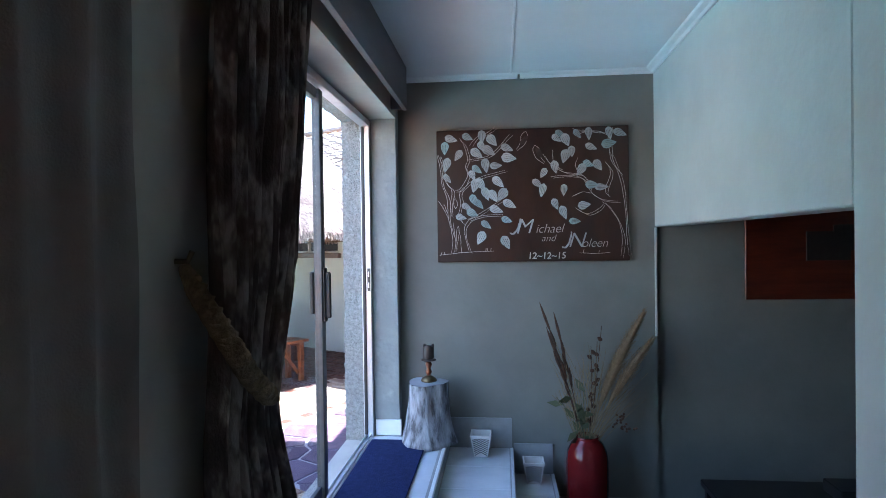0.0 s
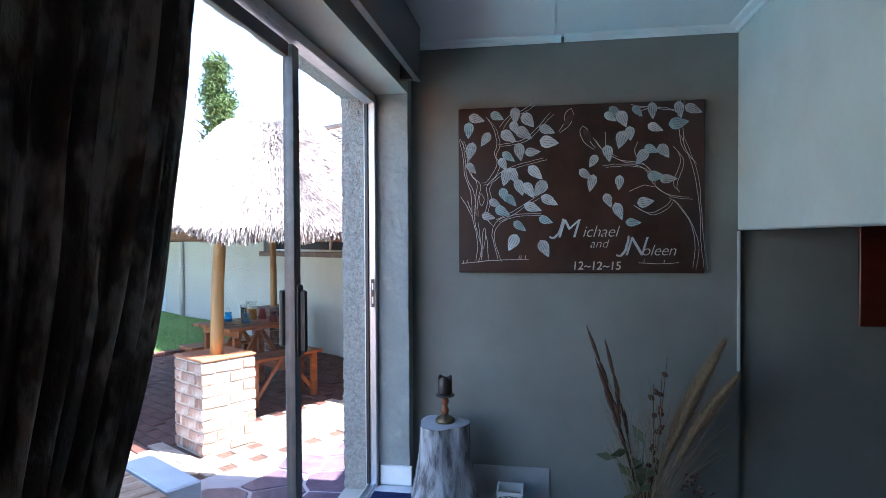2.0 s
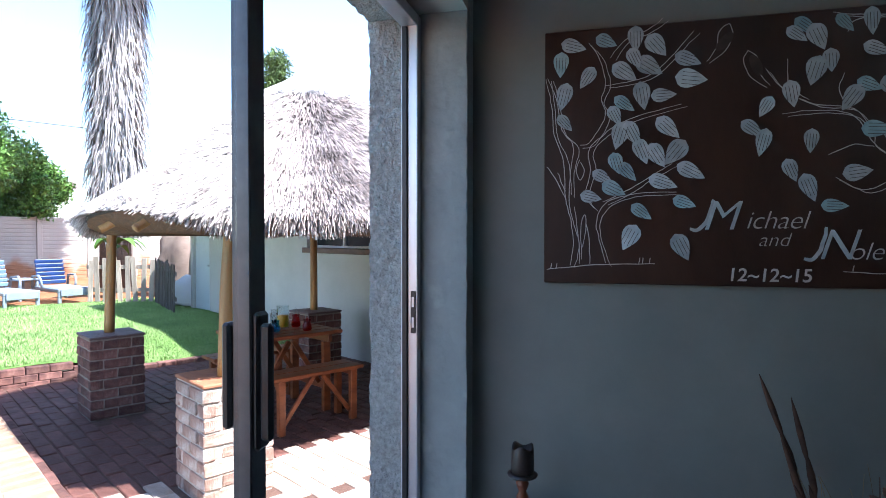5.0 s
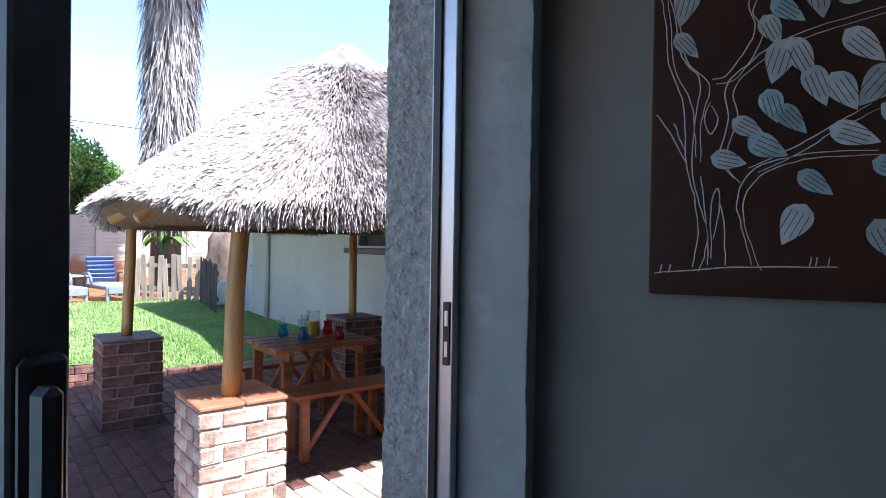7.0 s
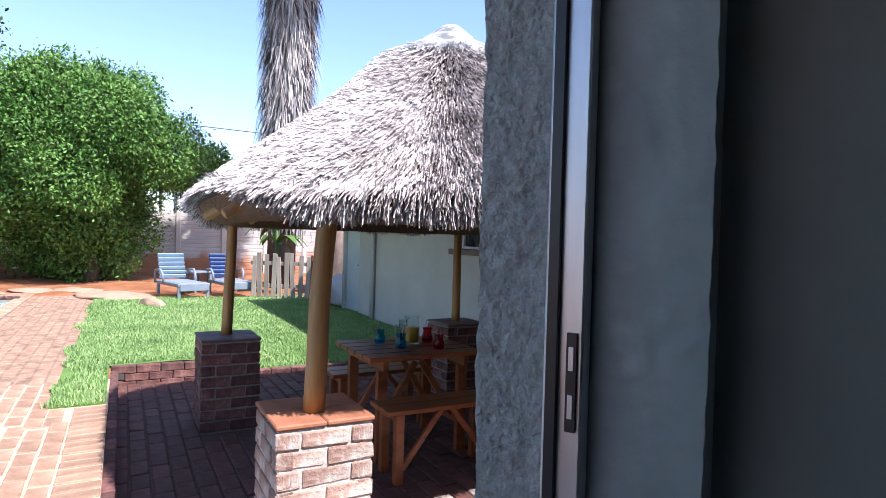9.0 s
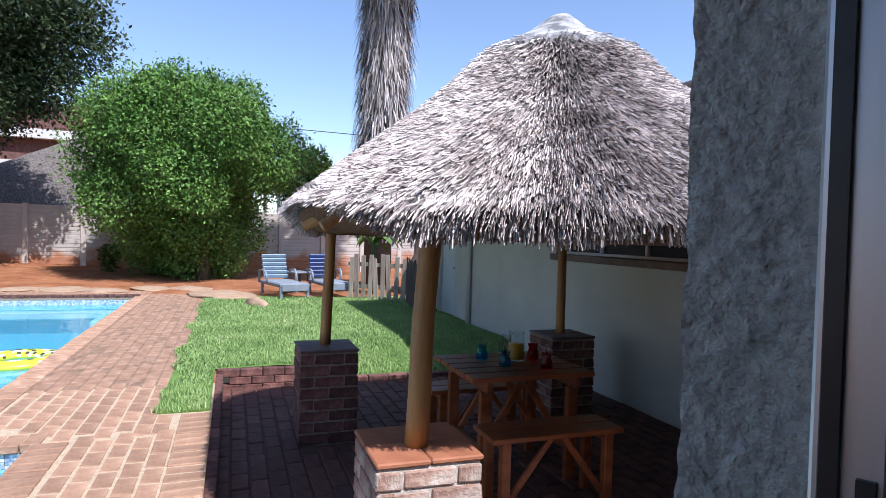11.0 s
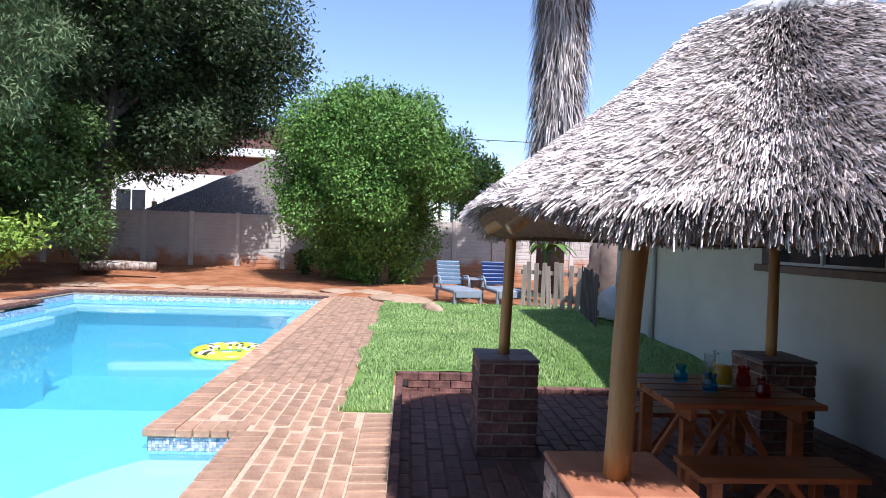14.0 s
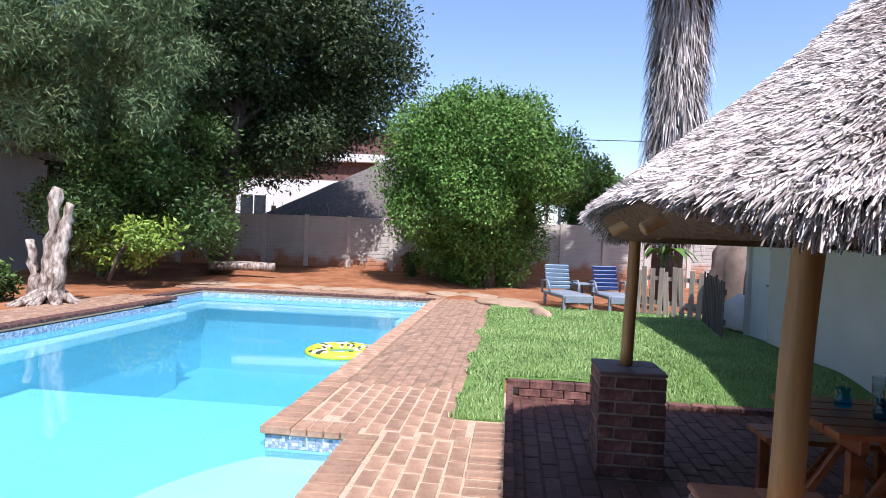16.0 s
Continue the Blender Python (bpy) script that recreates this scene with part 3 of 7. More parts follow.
# landing and steps down into the room
landing = structure(part("landing", block((X_IN - 0.165, -0.6, ROOM), (-0.37, Y_N, -0.003)), TILE_WHITE), "white tiled landing inside the sliding door", "step")
for i, (x0, x1, z) in enumerate(((-0.37, 0.04, -0.105), (0.04, 0.30, -0.268))):
    st = structure(part("step_%d" % (i + 1), block((x0, -0.6, ROOM), (x1, Y_N, z - 0.012)), MORTAR), "white tiled step down into the room", "step")
    y = Y_N - 0.01
    while y > -0.3:
        part("tile", block((x0 + 0.004, y - 0.325, z - 0.012), (x1 - 0.022, y, z), bevel=0.002), TILE_WHITE, st)
        y -= 0.33
    part("nosing", block((x1 - 0.018, -0.6, z - 0.012), (x1 + 0.004, Y_N - 0.005, z + 0.003), bevel=0.003), TILE_WHITE, st, "pale nosing strip")
    part("nosing_line", block((x1 - 0.022, -0.6, z - 0.012), (x1 - 0.018, Y_N - 0.005, z + 0.001)), TILE_GREY, st, "dark joint line")
edge = structure(part("trim_landing_edge", block((-0.385, -0.6, -0.02), (-0.364, Y_N - 0.005, 0.004), bevel=0.003), WHITE_TRIM), "pale nosing along the landing", "trim")
line = structure(part("trim_landing_line", block((-0.40, -0.6, -0.02), (-0.3855, Y_N - 0.005, 0.0015)), TILE_GREY), "dark joint beside the landing's nosing", "trim")
for i, (x0, x1, z) in enumerate(((-0.36, 0.036, -0.105), (0.045, 0.297, -0.268), (0.305, 0.94, -0.51))):
    sk = structure(part("baseboard_%d" % (i + 1), block((x0, Y_N - 0.012, z), (x1, Y_N - 0.001, z + 0.195 if i < 2 else z + 0.1), bevel=0.002), TILE_GREY),
                   "grey tile skirting stepping down with the stairs", "baseboard")

# ---- sliding door ----
door = empty("door_1", Matrix.Translation((-0.87, 3.0, 0)))
structure(door, "open aluminium sliding glass door with a black pull", "door")


def at_door(lo, hi, bevel=0.003):
    return block(Vector(lo) - door.location, Vector(hi) - door.location, bevel=bevel)


part("jamb", at_door((-0.905, DOOR_Y1 - 0.05, 0), (-0.845, DOOR_Y1 - 0.012, DOOR_Z - 0.012)), ALU, door)
part("jamb", at_door((-0.905, DOOR_Y0, 0), (-0.845, DOOR_Y0 + 0.04, DOOR_Z - 0.012)), ALU, door)
part("head_rail", at_door((-0.905, DOOR_Y0 + 0.04, DOOR_Z - 0.052), (-0.845, DOOR_Y1 - 0.05, DOOR_Z - 0.012)), ALU, door)
part("track", at_door((-0.905, DOOR_Y0 + 0.04, -0.02), (-0.845, DOOR_Y1 - 0.012, 0.002)), ALU, door)
part("track_rib", at_door((-0.892, DOOR_Y0 + 0.04, 0.002), (-0.886, DOOR_Y1 - 0.05, 0.016), 0.001), ALU, door)
part("track_rib", at_door((-0.862, DOOR_Y0 + 0.04, 0.002), (-0.856, DOOR_Y1 - 0.05, 0.016), 0.001), ALU, door)
part("seal", at_door((-0.897, DOOR_Y1 - 0.062, 0.016), (-0.880, DOOR_Y1 - 0.05, DOOR_Z - 0.055), 0.001), BLACK_PLASTIC, door, "black brush seal")
latch = part("latch", at_door((-0.868, DOOR_Y1 - 0.056, 0.93), (-0.852, DOOR_Y1 - 0.049, 1.075), 0.001), BLACK_PLASTIC, door, "black latch plate")
part("latch_slot", at_door((-0.864, DOOR_Y1 - 0.058, 0.95), (-0.856, DOOR_Y1 - 0.0555, 0.985), 0.0005), ALU, latch)
part("latch_slot", at_door((-0.864, DOOR_Y1 - 0.058, 1.02), (-0.856, DOOR_Y1 - 0.0555, 1.055), 0.0005), ALU, latch)
leaf = part("sliding_leaf", at_door((-0.905, 2.943, 0.02), (-0.865, 2.995, DOOR_Z - 0.06)), ALU_DARK, door, "dark meeting stile")
part("stile", at_door((-0.900, DOOR_Y0 + 0.045, 0.02), (-0.872, DOOR_Y0 + 0.095, DOOR_Z - 0.06)), ALU_DARK, leaf)
part("rail", at_door((-0.896, DOOR_Y0 + 0.095, DOOR_Z - 0.11), (-0.874, 2.925, DOOR_Z - 0.06)), ALU_DARK, leaf)
part("rail", at_door((-0.896, DOOR_Y0 + 0.095, 0.02), (-0.874, 2.925, 0.085)), ALU_DARK, leaf)
pane = part("pane", at_door((-0.888, DOOR_Y0 + 0.09, 0.08), (-0.883, 2.93, DOOR_Z - 0.105), 0), GLASS, leaf, "clear glass")
pane.visible_shadow = False
pull = part("pull", at_door((-0.865, 2.945, 0.86), (-0.850, 2.985, 1.12), 0.006), BLACK_PLASTIC, door, "black moulded pull")
part("pull_grip", at_door((-0.850, 2.945, 0.88), (-0.825, 2.962, 1.10), 0.006), BLACK_PLASTIC, pull)
part("outer_pull", at_door((-0.925, 2.935, 0.90), (-0.905, 2.975, 1.10), 0.006), BLACK_PLASTIC, door, "black outer pull")

# ---- pelmet ----
pelmet = empty("pelmet", Matrix.Translation((-0.62, 2.0, 2.06)))
tagged(pelmet, "dark wooden box pelmet above the sliding door", "pelmet")
o = pelmet.location
part("front_board", block(Vector((-0.60, 0.9, 2.05)) - o, Vector((-0.58, 3.80, CEIL - 0.004)) - o, bevel=0.003), PELMET, pelmet)
part("end_board", block(Vector((X_IN + 0.002, 3.78, 2.05)) - o, Vector((-0.60, 3.80, CEIL - 0.004)) - o, bevel=0.003), PELMET, pelmet)
part("edge_bead", block(Vector((-0.605, 0.9, 2.042)) - o, Vector((-0.576, 3.80, 2.05)) - o, bevel=0.002), ALU_DARK, pelmet, "thin metal edge")

# ---- curtains ----
def curtain(name, y0, y1, top, bottom, x, mat, pleats, waist=None, depth=0.045):
    """A hanging cloth gathered in pleats; waist: (height, left share, right share) where a cord pulls it in."""
    bm = bmesh.new()
    nu, nv = pleats * 10, 44
    rows = []
    for j in range(nv + 1):
        z = top + (bottom - top) * j / nv
        a, b = y0, y1
        tight = 1.0
        if waist:
            wz, wa, wb = waist
            if z > wz:
                k = (top - z) / (top - wz)
                a, b = y0 + (wa - y0) * k, y1 + (wb - y1) * k ** 2.2
                tight = 1 - 0.35 * k
            else:
                k = min(1, (wz - z) / 0.55)
                a, b = wa + (y0 - 0.03 - wa) * k, wb + (y1 - 0.10 - wb) * k
                tight = 0.65 + 0.3 * k
        row = []
        for i in range(nu + 1):
            s = i / nu
            ph = s * pleats * 2 * math.pi + 0.5 * math.sin(z * 3.0 + s * 5)
            w = depth * tight * (math.sin(ph) + 0.35 * math.sin(2.3 * ph + z * 2))
            yy = a + (b - a) * s + 0.012 * math.sin(ph * 1.0 + 1.2)
            row.append(bm.verts.new((x + w + 0.01 * noise.noise(Vector((yy * 4, z * 3, 1))), yy, z)))
        rows.append(row)
    for j in range(nv):
        for i in range(nu):
            bm.faces.new((rows[j][i], rows[j][i + 1], rows[j + 1][i + 1], rows[j + 1][i]))
    return bm


cloth = part("curtain", curtain("curtain", 1.41, 1.935, 2.27, 0.02, -0.60, CURTAIN, 10, (0.82, 1.34, 1.63), 0.040), CURTAIN, smooth=True)
cloth.modifiers.new("thick", "SOLIDIFY").thickness = 0.004
tagged(cloth, "floral brown curtain gathered by a cord beside the door", "curtain")
cloth2 = part("curtain", curtain("curtain", 0.30, 1.13, 2.29, 0.02, -0.645, CURTAIN_PLAIN, 6, None, 0.016), CURTAIN_PLAIN, smooth=True)
cloth2.modifiers.new("thick", "SOLIDIFY").thickness = 0.004
tagged(cloth2, "plain dark brown curtain hanging along the wall", "curtain")
tie = empty("curtain_tieback", Matrix.Translation((-0.66, 1.345, 1.18)))
tagged(tie, "thick twisted brown cord holding back the curtain", "tieback")
ROPE_Y = (1.35, 1.455)
for strand_i in range(3):
    bm = bmesh.new()
    pts = []
    for i in range(60):
        s = i / 59
        k = math.sin(math.pi / 2 * min(1, s * 1.5))
        c = Vector((-0.665 + 0.135 * k, ROPE_Y[0] + (ROPE_Y[1] - ROPE_Y[0]) * s - 0.115 * math.sin(math.pi * s), 1.185 - 0.29 * s)) - tie.location
        ang = 16 * s * math.pi + strand_i * 2 * math.pi / 3
        r = 0.013 * min(1, s * 6 + 0.15)
        pts.append(c + Vector((r * math.cos(ang), 0.3 * r * math.sin(ang), r * math.sin(ang))))
    tube(bm, pts, 0.012, 7)
    part("strand", bm, ROPE, tie, smooth=True)
bm = bmesh.new()
tube(bm, [Vector((-0.68, 1.34, 1.20)) - tie.location, Vector((-0.655, 1.345, 1.20)) - tie.location, Vector((-0.645, 1.345, 1.22)) - tie.location], 0.006, 8)
part("wall_hook", bm, BRASS, tie, "small metal wall hook")

# ---- ground of the yard, one sheet with holes for the pool, the sunken floor and the house ----
WATER_Z = -0.24
KERB_U = 1.85
us = [-60, -8.0, -3.2, 0.0, 1.35, KERB_U, 2.2, 2.6, 3.1, 6.9, 8.75, 9.1, 11, 13, 15, 17, 80]
vs_ = [-60, -12, -8, -1.635, -0.62, 0.0, 4.7, 5.2, 6.5, 9, 60]


def lawn_dip(u, v):
    """The lawn falls to the sunken floor's level behind the dark pillar."""
    a, b = max(0.0, min(1.0, (-2.35 - v) / 0.6)), max(0.0, min(1.0, (3.3 - u) / 1.4))
    return -0.15 * a * a * (3 - 2 * a) * b * b * (3 - 2 * b)


def ground_z(u, v):
    rise = max(0.0, min(1.0, (u - 9.0) / 8.0)) * max(0.0, min(1.0, (v + 4) / 8.0))
    return UPPER - 0.015 + 0.34 * rise + (lawn_dip(u, v) * 1.2 if u > KERB_U - 0.05 and v < -2 else 0.0)


def dirt_grid():
    """Cells of the sheet, finer near the yard's far end."""
    u_lines = sorted(set(us + [9.1 + 0.35 * i for i in range(26)] + []))
    v_lines = sorted(set(vs_ + [5.2 + 0.5 * i for i in range(16)] + [-8 + 0.6 * i for i in range(11)] + [0.7 * i for i in range(7)]))
    verts, faces, index = [], [], {}

    def vert(i, j):
        if (i, j) not in index:
            u, v = u_lines[i], v_lines[j]
            z = ground_z(u, v)
            if u > 9.2 and -10 < v < 14 and u < 18:
                z += 0.05 * noise.noise(Vector((u * 0.9, v * 0.9, 0))) + 0.02 * noise.noise(Vector((u * 3, v * 3, 2)))
            index[(i, j)] = len(verts)
            verts.append(yard(u, v, z))
        return index[(i, j)]

    for i in range(len(u_lines) - 1):
        for j in range(len(v_lines) - 1):
            u, v = (u_lines[i] + u_lines[i + 1]) / 2, (v_lines[j] + v_lines[j + 1]) / 2
            pool = (-3.2 < u < 8.75 and 0 < v < 4.7) or (6.9 < u < 8.75 and 0 < v < 5.2) or (-3.2 < u < 0.0 and -0.62 < v < 0)
            low = -8.0 < u < KERB_U and -8 < v < -1.635
            house = -8.0 < u < -3.2 and v < 0
            if not (pool or low or house):
                faces.append((vert(i, j), vert(i + 1, j), vert(i + 1, j + 1), vert(i, j + 1)))
    return verts, faces


gv, gf = dirt_grid()
bm = bmesh.new()
gl = [bm.verts.new(p) for p in gv]
for f in gf:
    bm.faces.new([gl[i] for i in f])
# the house's footprint is cut out of the sheet
for co, no in (((X_OUT + 0.08, 0, 0), (1, 0, 0)), ((3.3, 0, 0), (1, 0, 0)), ((0, -2.6, 0), (0, 1, 0)), ((0, 4.2, 0), (0, 1, 0))):
    bmesh.ops.bisect_plane(bm, geom=bm.verts[:] + bm.edges[:] + bm.faces[:], plane_co=co, plane_no=no)
inside = [f for f in bm.faces if X_OUT + 0.08 < f.calc_center_median().x < 3.3 and -2.6 < f.calc_center_median().y < 4.2]
bmesh.ops.delete(bm, geom=inside, context="FACES")
ground = structure(part("ground", bm, EARTH), "bare red earth of the yard", "ground")

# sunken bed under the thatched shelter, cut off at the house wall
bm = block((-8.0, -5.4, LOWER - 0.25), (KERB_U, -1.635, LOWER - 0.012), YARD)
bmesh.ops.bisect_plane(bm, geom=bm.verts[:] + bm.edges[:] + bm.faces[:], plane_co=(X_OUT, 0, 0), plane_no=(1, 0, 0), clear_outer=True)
lapa_floor = structure(part("lapa_floor", bm, JOINT_SHADED), "brick-paved sunken floor under the thatched shelter, darkened for its shade", "pavement")
# raised bed of the paving between the house and the pool
bm = bmesh.new()
box(bm, (-8.0, -1.635, LOWER - 0.2), (0.0, -0.62, UPPER - 0.006), YARD)
box(bm, (-8.0, -0.62, LOWER - 0.2), (-3.32, 0.3, UPPER - 0.006), YARD)
box(bm, (0.0, -1.635, LOWER - 0.2), (1.35, 0.0, UPPER - 0.006), YARD)
bmesh.ops.bisect_plane(bm, geom=bm.verts[:] + bm.edges[:] + bm.faces[:], plane_co=(X_OUT, 0, 0), plane_no=(1, 0, 0), clear_outer=True)
pool_paving = structure(part("pool_paving", bm, JOINT_SAND), "weathered brick paving with pale joints beside the pool", "pavement")
part("worn_bed", block((1.35, -1.30, LOWER - 0.2), (9.6, 0.0, UPPER - 0.003), YARD), JOINT_WORN, pool_paving, "dirt-filled joints")

# ---- pool ----
basin = structure(empty("pool"), "turquoise swimming pool with a mosaic waterline", "pool")


def basin_wall(a, b, mat, z0=-1.9, z1=UPPER - 0.07):
    bm = bmesh.new()
    box(bm, (min(a[0], b[0]), min(a[1], b[1]), z0), (max(a[0], b[0]), max(a[1], b[1]), z1), YARD)
    return part("side_wall", bm, mat, basin)


T = 0.12
basin_wall((0.0, 0.0), (8.75, -T), POOL_DEEP)
basin_wall((-3.2, -0.62), (0.0, -0.62 - T), POOL_PALE)
basin_wall((0.0, -0.62), (T, 0.0), POOL_PALE)
basin_wall((8.75, -T), (8.75 + T, 5.2 + T), POOL_DEEP)
basin_wall((6.9, 5.2), (8.75, 5.2 + T), POOL_DEEP)
basin_wall((6.9 - T, 4.7), (6.9, 5.2 + T), POOL_DEEP)
basin_wall((-3.2, 4.7), (6.9 - T, 4.7 + T), POOL_DEEP)
basin_wall((-3.2 - T, -0.8), (-3.2, 4.7 + T), POOL_PALE)
part("deep_floor", block((5.2, -T, -2.0), (8.75, 5.3, -1.85), YARD), POOL_DEEP, basin, "plaster of the deep end, tinted blue for light lost in water")
bm = bmesh.new()
a = [yard(5.2, -T, -1.86), yard(5.2, 5.0, -1.86), yard(3.3, 5.0, -0.95), yard(3.3, -T, -0.95)]
bm.faces.new([bm.verts.new(p) for p in a])
part("floor_slope", bm, POOL_DEEP, basin)
part("shallow_floor", block((-3.2, -0.7, -1.1), (3.3, 4.8, -0.95), YARD), POOL_PALE, basin, "plaster of the shallow end, tinted pale for the thin water")
# curved entry shelf in the near corner
for r, z, mat in ((2.02, -0.60, POOL_PALE), (1.72, -0.305, POOL_STEP)):
    bm = bmesh.new()
    ring = [(-1.2 + r * math.cos(t), -1.2 + r * math.sin(t)) for t in [0.28 + (math.pi - 0.56) * i / 28 for i in range(29)]]
    top = [bm.verts.new(yard(u, v, z)) for u, v in ring]
    low = [bm.verts.new(yard(u, v, -0.97)) for u, v in ring]
    bm.faces.new(top)
    for i in range(28):
        bm.faces.new((top[i], low[i], low[i + 1], top[i + 1]))
    part("entry_step", bm, mat, basin, "white rounded entry step")
part("corner_seat", block((7.75, 0.0, -0.6), (8.74, 0.62, -0.42), YARD, 0.03), POOL_STEP, basin, "pale corner seat under water")
part("pool_ledge", block((8.55, 0.0, -0.5), (8.745, 5.19, -0.34), YARD, 0.03), POOL_STEP, basin, "pale ledge under water")
part("pool_ledge", block((-3.2, 4.5, -0.5), (6.9, 4.695, -0.34), YARD, 0.03), POOL_STEP, basin, "pale ledge under water")
part("pool_ledge", block((6.9, 5.0, -0.5), (8.55, 5.195, -0.34), YARD, 0.03), POOL_STEP, basin, "pale ledge under water")
water = structure(mesh_of("water", [yard(u, v, WATER_Z) for u, v in ((-3.2, -0.62), (0, -0.62), (0, 0), (8.75, 0), (8.75, 5.2), (6.9, 5.2), (6.9, 4.7), (-3.2, 4.7))],
                          [(0, 1, 2, 3, 4, 5, 6, 7)], WATER), "still blue pool water", "water")
water.visible_shadow = False


def mosaic_band(p, q, inward, name="mosaic_band"):
    """A band of small square tiles at the waterline, one mesh."""
    p, q = Vector(p), Vector(q)
    d = (q - p)
    n = max(2, int(d.length / 0.0235))
    verts, faces = [], []
    nrm = Vector(inward)
    for i in range(n):
        for k in range(5):
            a, b = p + d * ((i + 0.06) / n), p + d * ((i + 0.94) / n)
            z0, z1 = UPPER - 0.17 + k * 0.0225, UPPER - 0.17 + k * 0.0225 + 0.0205
            s = len(verts)
            for w in (a, b):
                for z in (z0, z1):
                    verts.append(yard(w.x + nrm.x * 0.006, w.y + nrm.y * 0.006, z))
            faces.append((s, s + 2, s + 3, s + 1))
    ob = mesh_of(name, verts, faces, MOSAIC, basin, "blue and white mosaic tiles")
    tagged(ob, kind="stuff")


mosaic_band((0, 0), (8.75, 0), (0, 1))
mosaic_band((0, -0.62), (0, 0), (-1, 0))
mosaic_band((-3.2, -0.62), (0, -0.62), (0, 1))
mosaic_band((8.75, 0), (8.75, 5.2), (-1, 0))
mosaic_band((6.9, 5.2), (8.75, 5.2), (0, -1))
mosaic_band((6.9, 4.7), (6.9, 5.2), (1, 0))
mosaic_band((-2.0, 4.7), (6.9, 4.7), (0, -1))

# ---- brick pillars ----
BRICK_L, BRICK_H, BRICK_W, COURSE = 0.208, 0.069, 0.10, 0.083


def brick_mesh(name, l, w, h, mat, wob=0.004, seed=0):
    bm = bmesh.new()
    box(bm, (-l / 2, -w / 2, 0), (l / 2, w / 2, h), bevel=0.006)
    for v in bm.verts:
        v.co += Vector((noise.noise(v.co * 31 + Vector((seed, 0, 0))), noise.noise(v.co * 31 + Vector((0, seed, 4))), noise.noise(v.co * 31 + Vector((7, 1, seed))))) * wob
    me = bpy.data.meshes.new(name)
    bm.to_mesh(me)
    bm.free()
    me.materials.append(mat)
    return me


WALL_BRICKS = [brick_mesh("brick", BRICK_L, BRICK_W, BRICK_H, BRICK, 0.007, s) for s in range(5)]
WALL_BRICKS_SHADED = [brick_mesh("brick", BRICK_L, BRICK_W, BRICK_H, BRICK_DARK, 0.007, s + 9) for s in range(5)]
WALL_BRICKS_PALE = [brick_mesh("brick", BRICK_L, BRICK_W, BRICK_H, BRICK_PALE, 0.009, s + 50) for s in range(6)]
CAP_TILE = brick_mesh("cap_tile", 0.216, 0.216, 0.022, TERRACOTTA, 0.002, 2)
CAP_TILE_DARK = brick_mesh("cap_tile", 0.216, 0.216, 0.022, CAP_DARK, 0.002, 3)
rng = random.Random(4)


def pillar(u, v, dark, label):
    """A square brick pier, two stretchers a side, with four cap tiles."""
    base = empty("brick_pillar", YARD @ Matrix.Translation((u, v, LOWER)))
    tagged(base, label, "pillar", "pillars of the thatched shelter")
    half = 0.212
    courses = 8
    # dark pillars take brick, mortar and caps coloured for the roof's shade
    part("core", block((-half + 0.007, -half + 0.007, -0.02), (half - 0.007, half - 0.007, courses * COURSE)), MORTAR_SHADED if dark else MORTAR, base, "rough mortar core")
    meshes = WALL_BRICKS_SHADED if dark else (WALL_BRICKS_PALE if v > -3 else WALL_BRICKS)
    for c in range(courses):
        z = c * COURSE + 0.003
        for side in range(4):
            turn = Matrix.Rotation(side * math.pi / 2 + (math.pi / 2 if c % 2 else 0) * 0, 4, "Z")
            offs = (-0.108, 0.108) if (c + side) % 2 else (-0.162, 0.0, 0.162)
            for o in offs:
                ob = new("brick", rng.choice(meshes))
                ob.parent = base
                l = 1.0
                if len(offs) == 3:
                    l = 0.47 if abs(o) > 0.1 else 1.0
                ob.matrix_local = turn @ Matrix.Translation((o, -half + 0.035 + rng.uniform(-0.004, 0.004), z)) @ Matrix.Rotation(rng.uniform(-0.015, 0.015), 4, "Z") @ Matrix.Diagonal((l, 0.7, 1, 1))
    for i in (-1, 1):
        for j in (-1, 1):
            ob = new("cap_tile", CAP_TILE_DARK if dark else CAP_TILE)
            ob.parent = base
            ob.matrix_local = Matrix.Translation((i * 0.109, j * 0.109, courses * COURSE + 0.003))
    return base


PIL_TOP = LOWER + 8 * COURSE + 0.025
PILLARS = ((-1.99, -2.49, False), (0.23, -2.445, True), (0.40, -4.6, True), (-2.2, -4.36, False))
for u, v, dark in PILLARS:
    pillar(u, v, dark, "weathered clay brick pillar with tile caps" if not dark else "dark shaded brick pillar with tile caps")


def pole(u, v, z0, z1, r, lean):
    base = YARD @ Vector((u, v, z0))
    bm = bmesh.new()
    n = 10
    pts, rad = [], []
    for i in range(n + 1):
        s = i / n
        off = YARD.to_3x3() @ Vector((0, lean * s, 0))
        pts.append((off.x + 0.008 * noise.noise(Vector((s * 2, u, v))), off.y + 0.008 * noise.noise(Vector((s * 2, v, u + 5))), (z1 - z0) * s))
        rad.append(r * (1 - 0.1 * s) * (1 + 0.025 * noise.noise(Vector((s * 3, u, 2)))))
    tube(bm, pts, rad, 16)
    ob = part("wooden_post", bm, POST_WOOD, smooth=True)
    ob.location = base
    return tagged(ob, "round varnished gum pole standing on a brick pillar", "post", "posts of the thatched shelter")


EAVE_Z, EAVE_R, CAP_Z, CAP_R = 1.27, 1.78, 2.46, 0.40
CU, CV = -1.0, -3.68
for i, (u, v, dark) in enumerate(PILLARS):
    pole(u + (-0.04, 0.03, 0.03, 0)[i], v + (0.015, 0.0, 0, 0)[i], PIL_TOP, 1.42, (0.049, 0.042, 0.042, 0.045)[i], (-0.05, -0.03, 0, 0)[i])

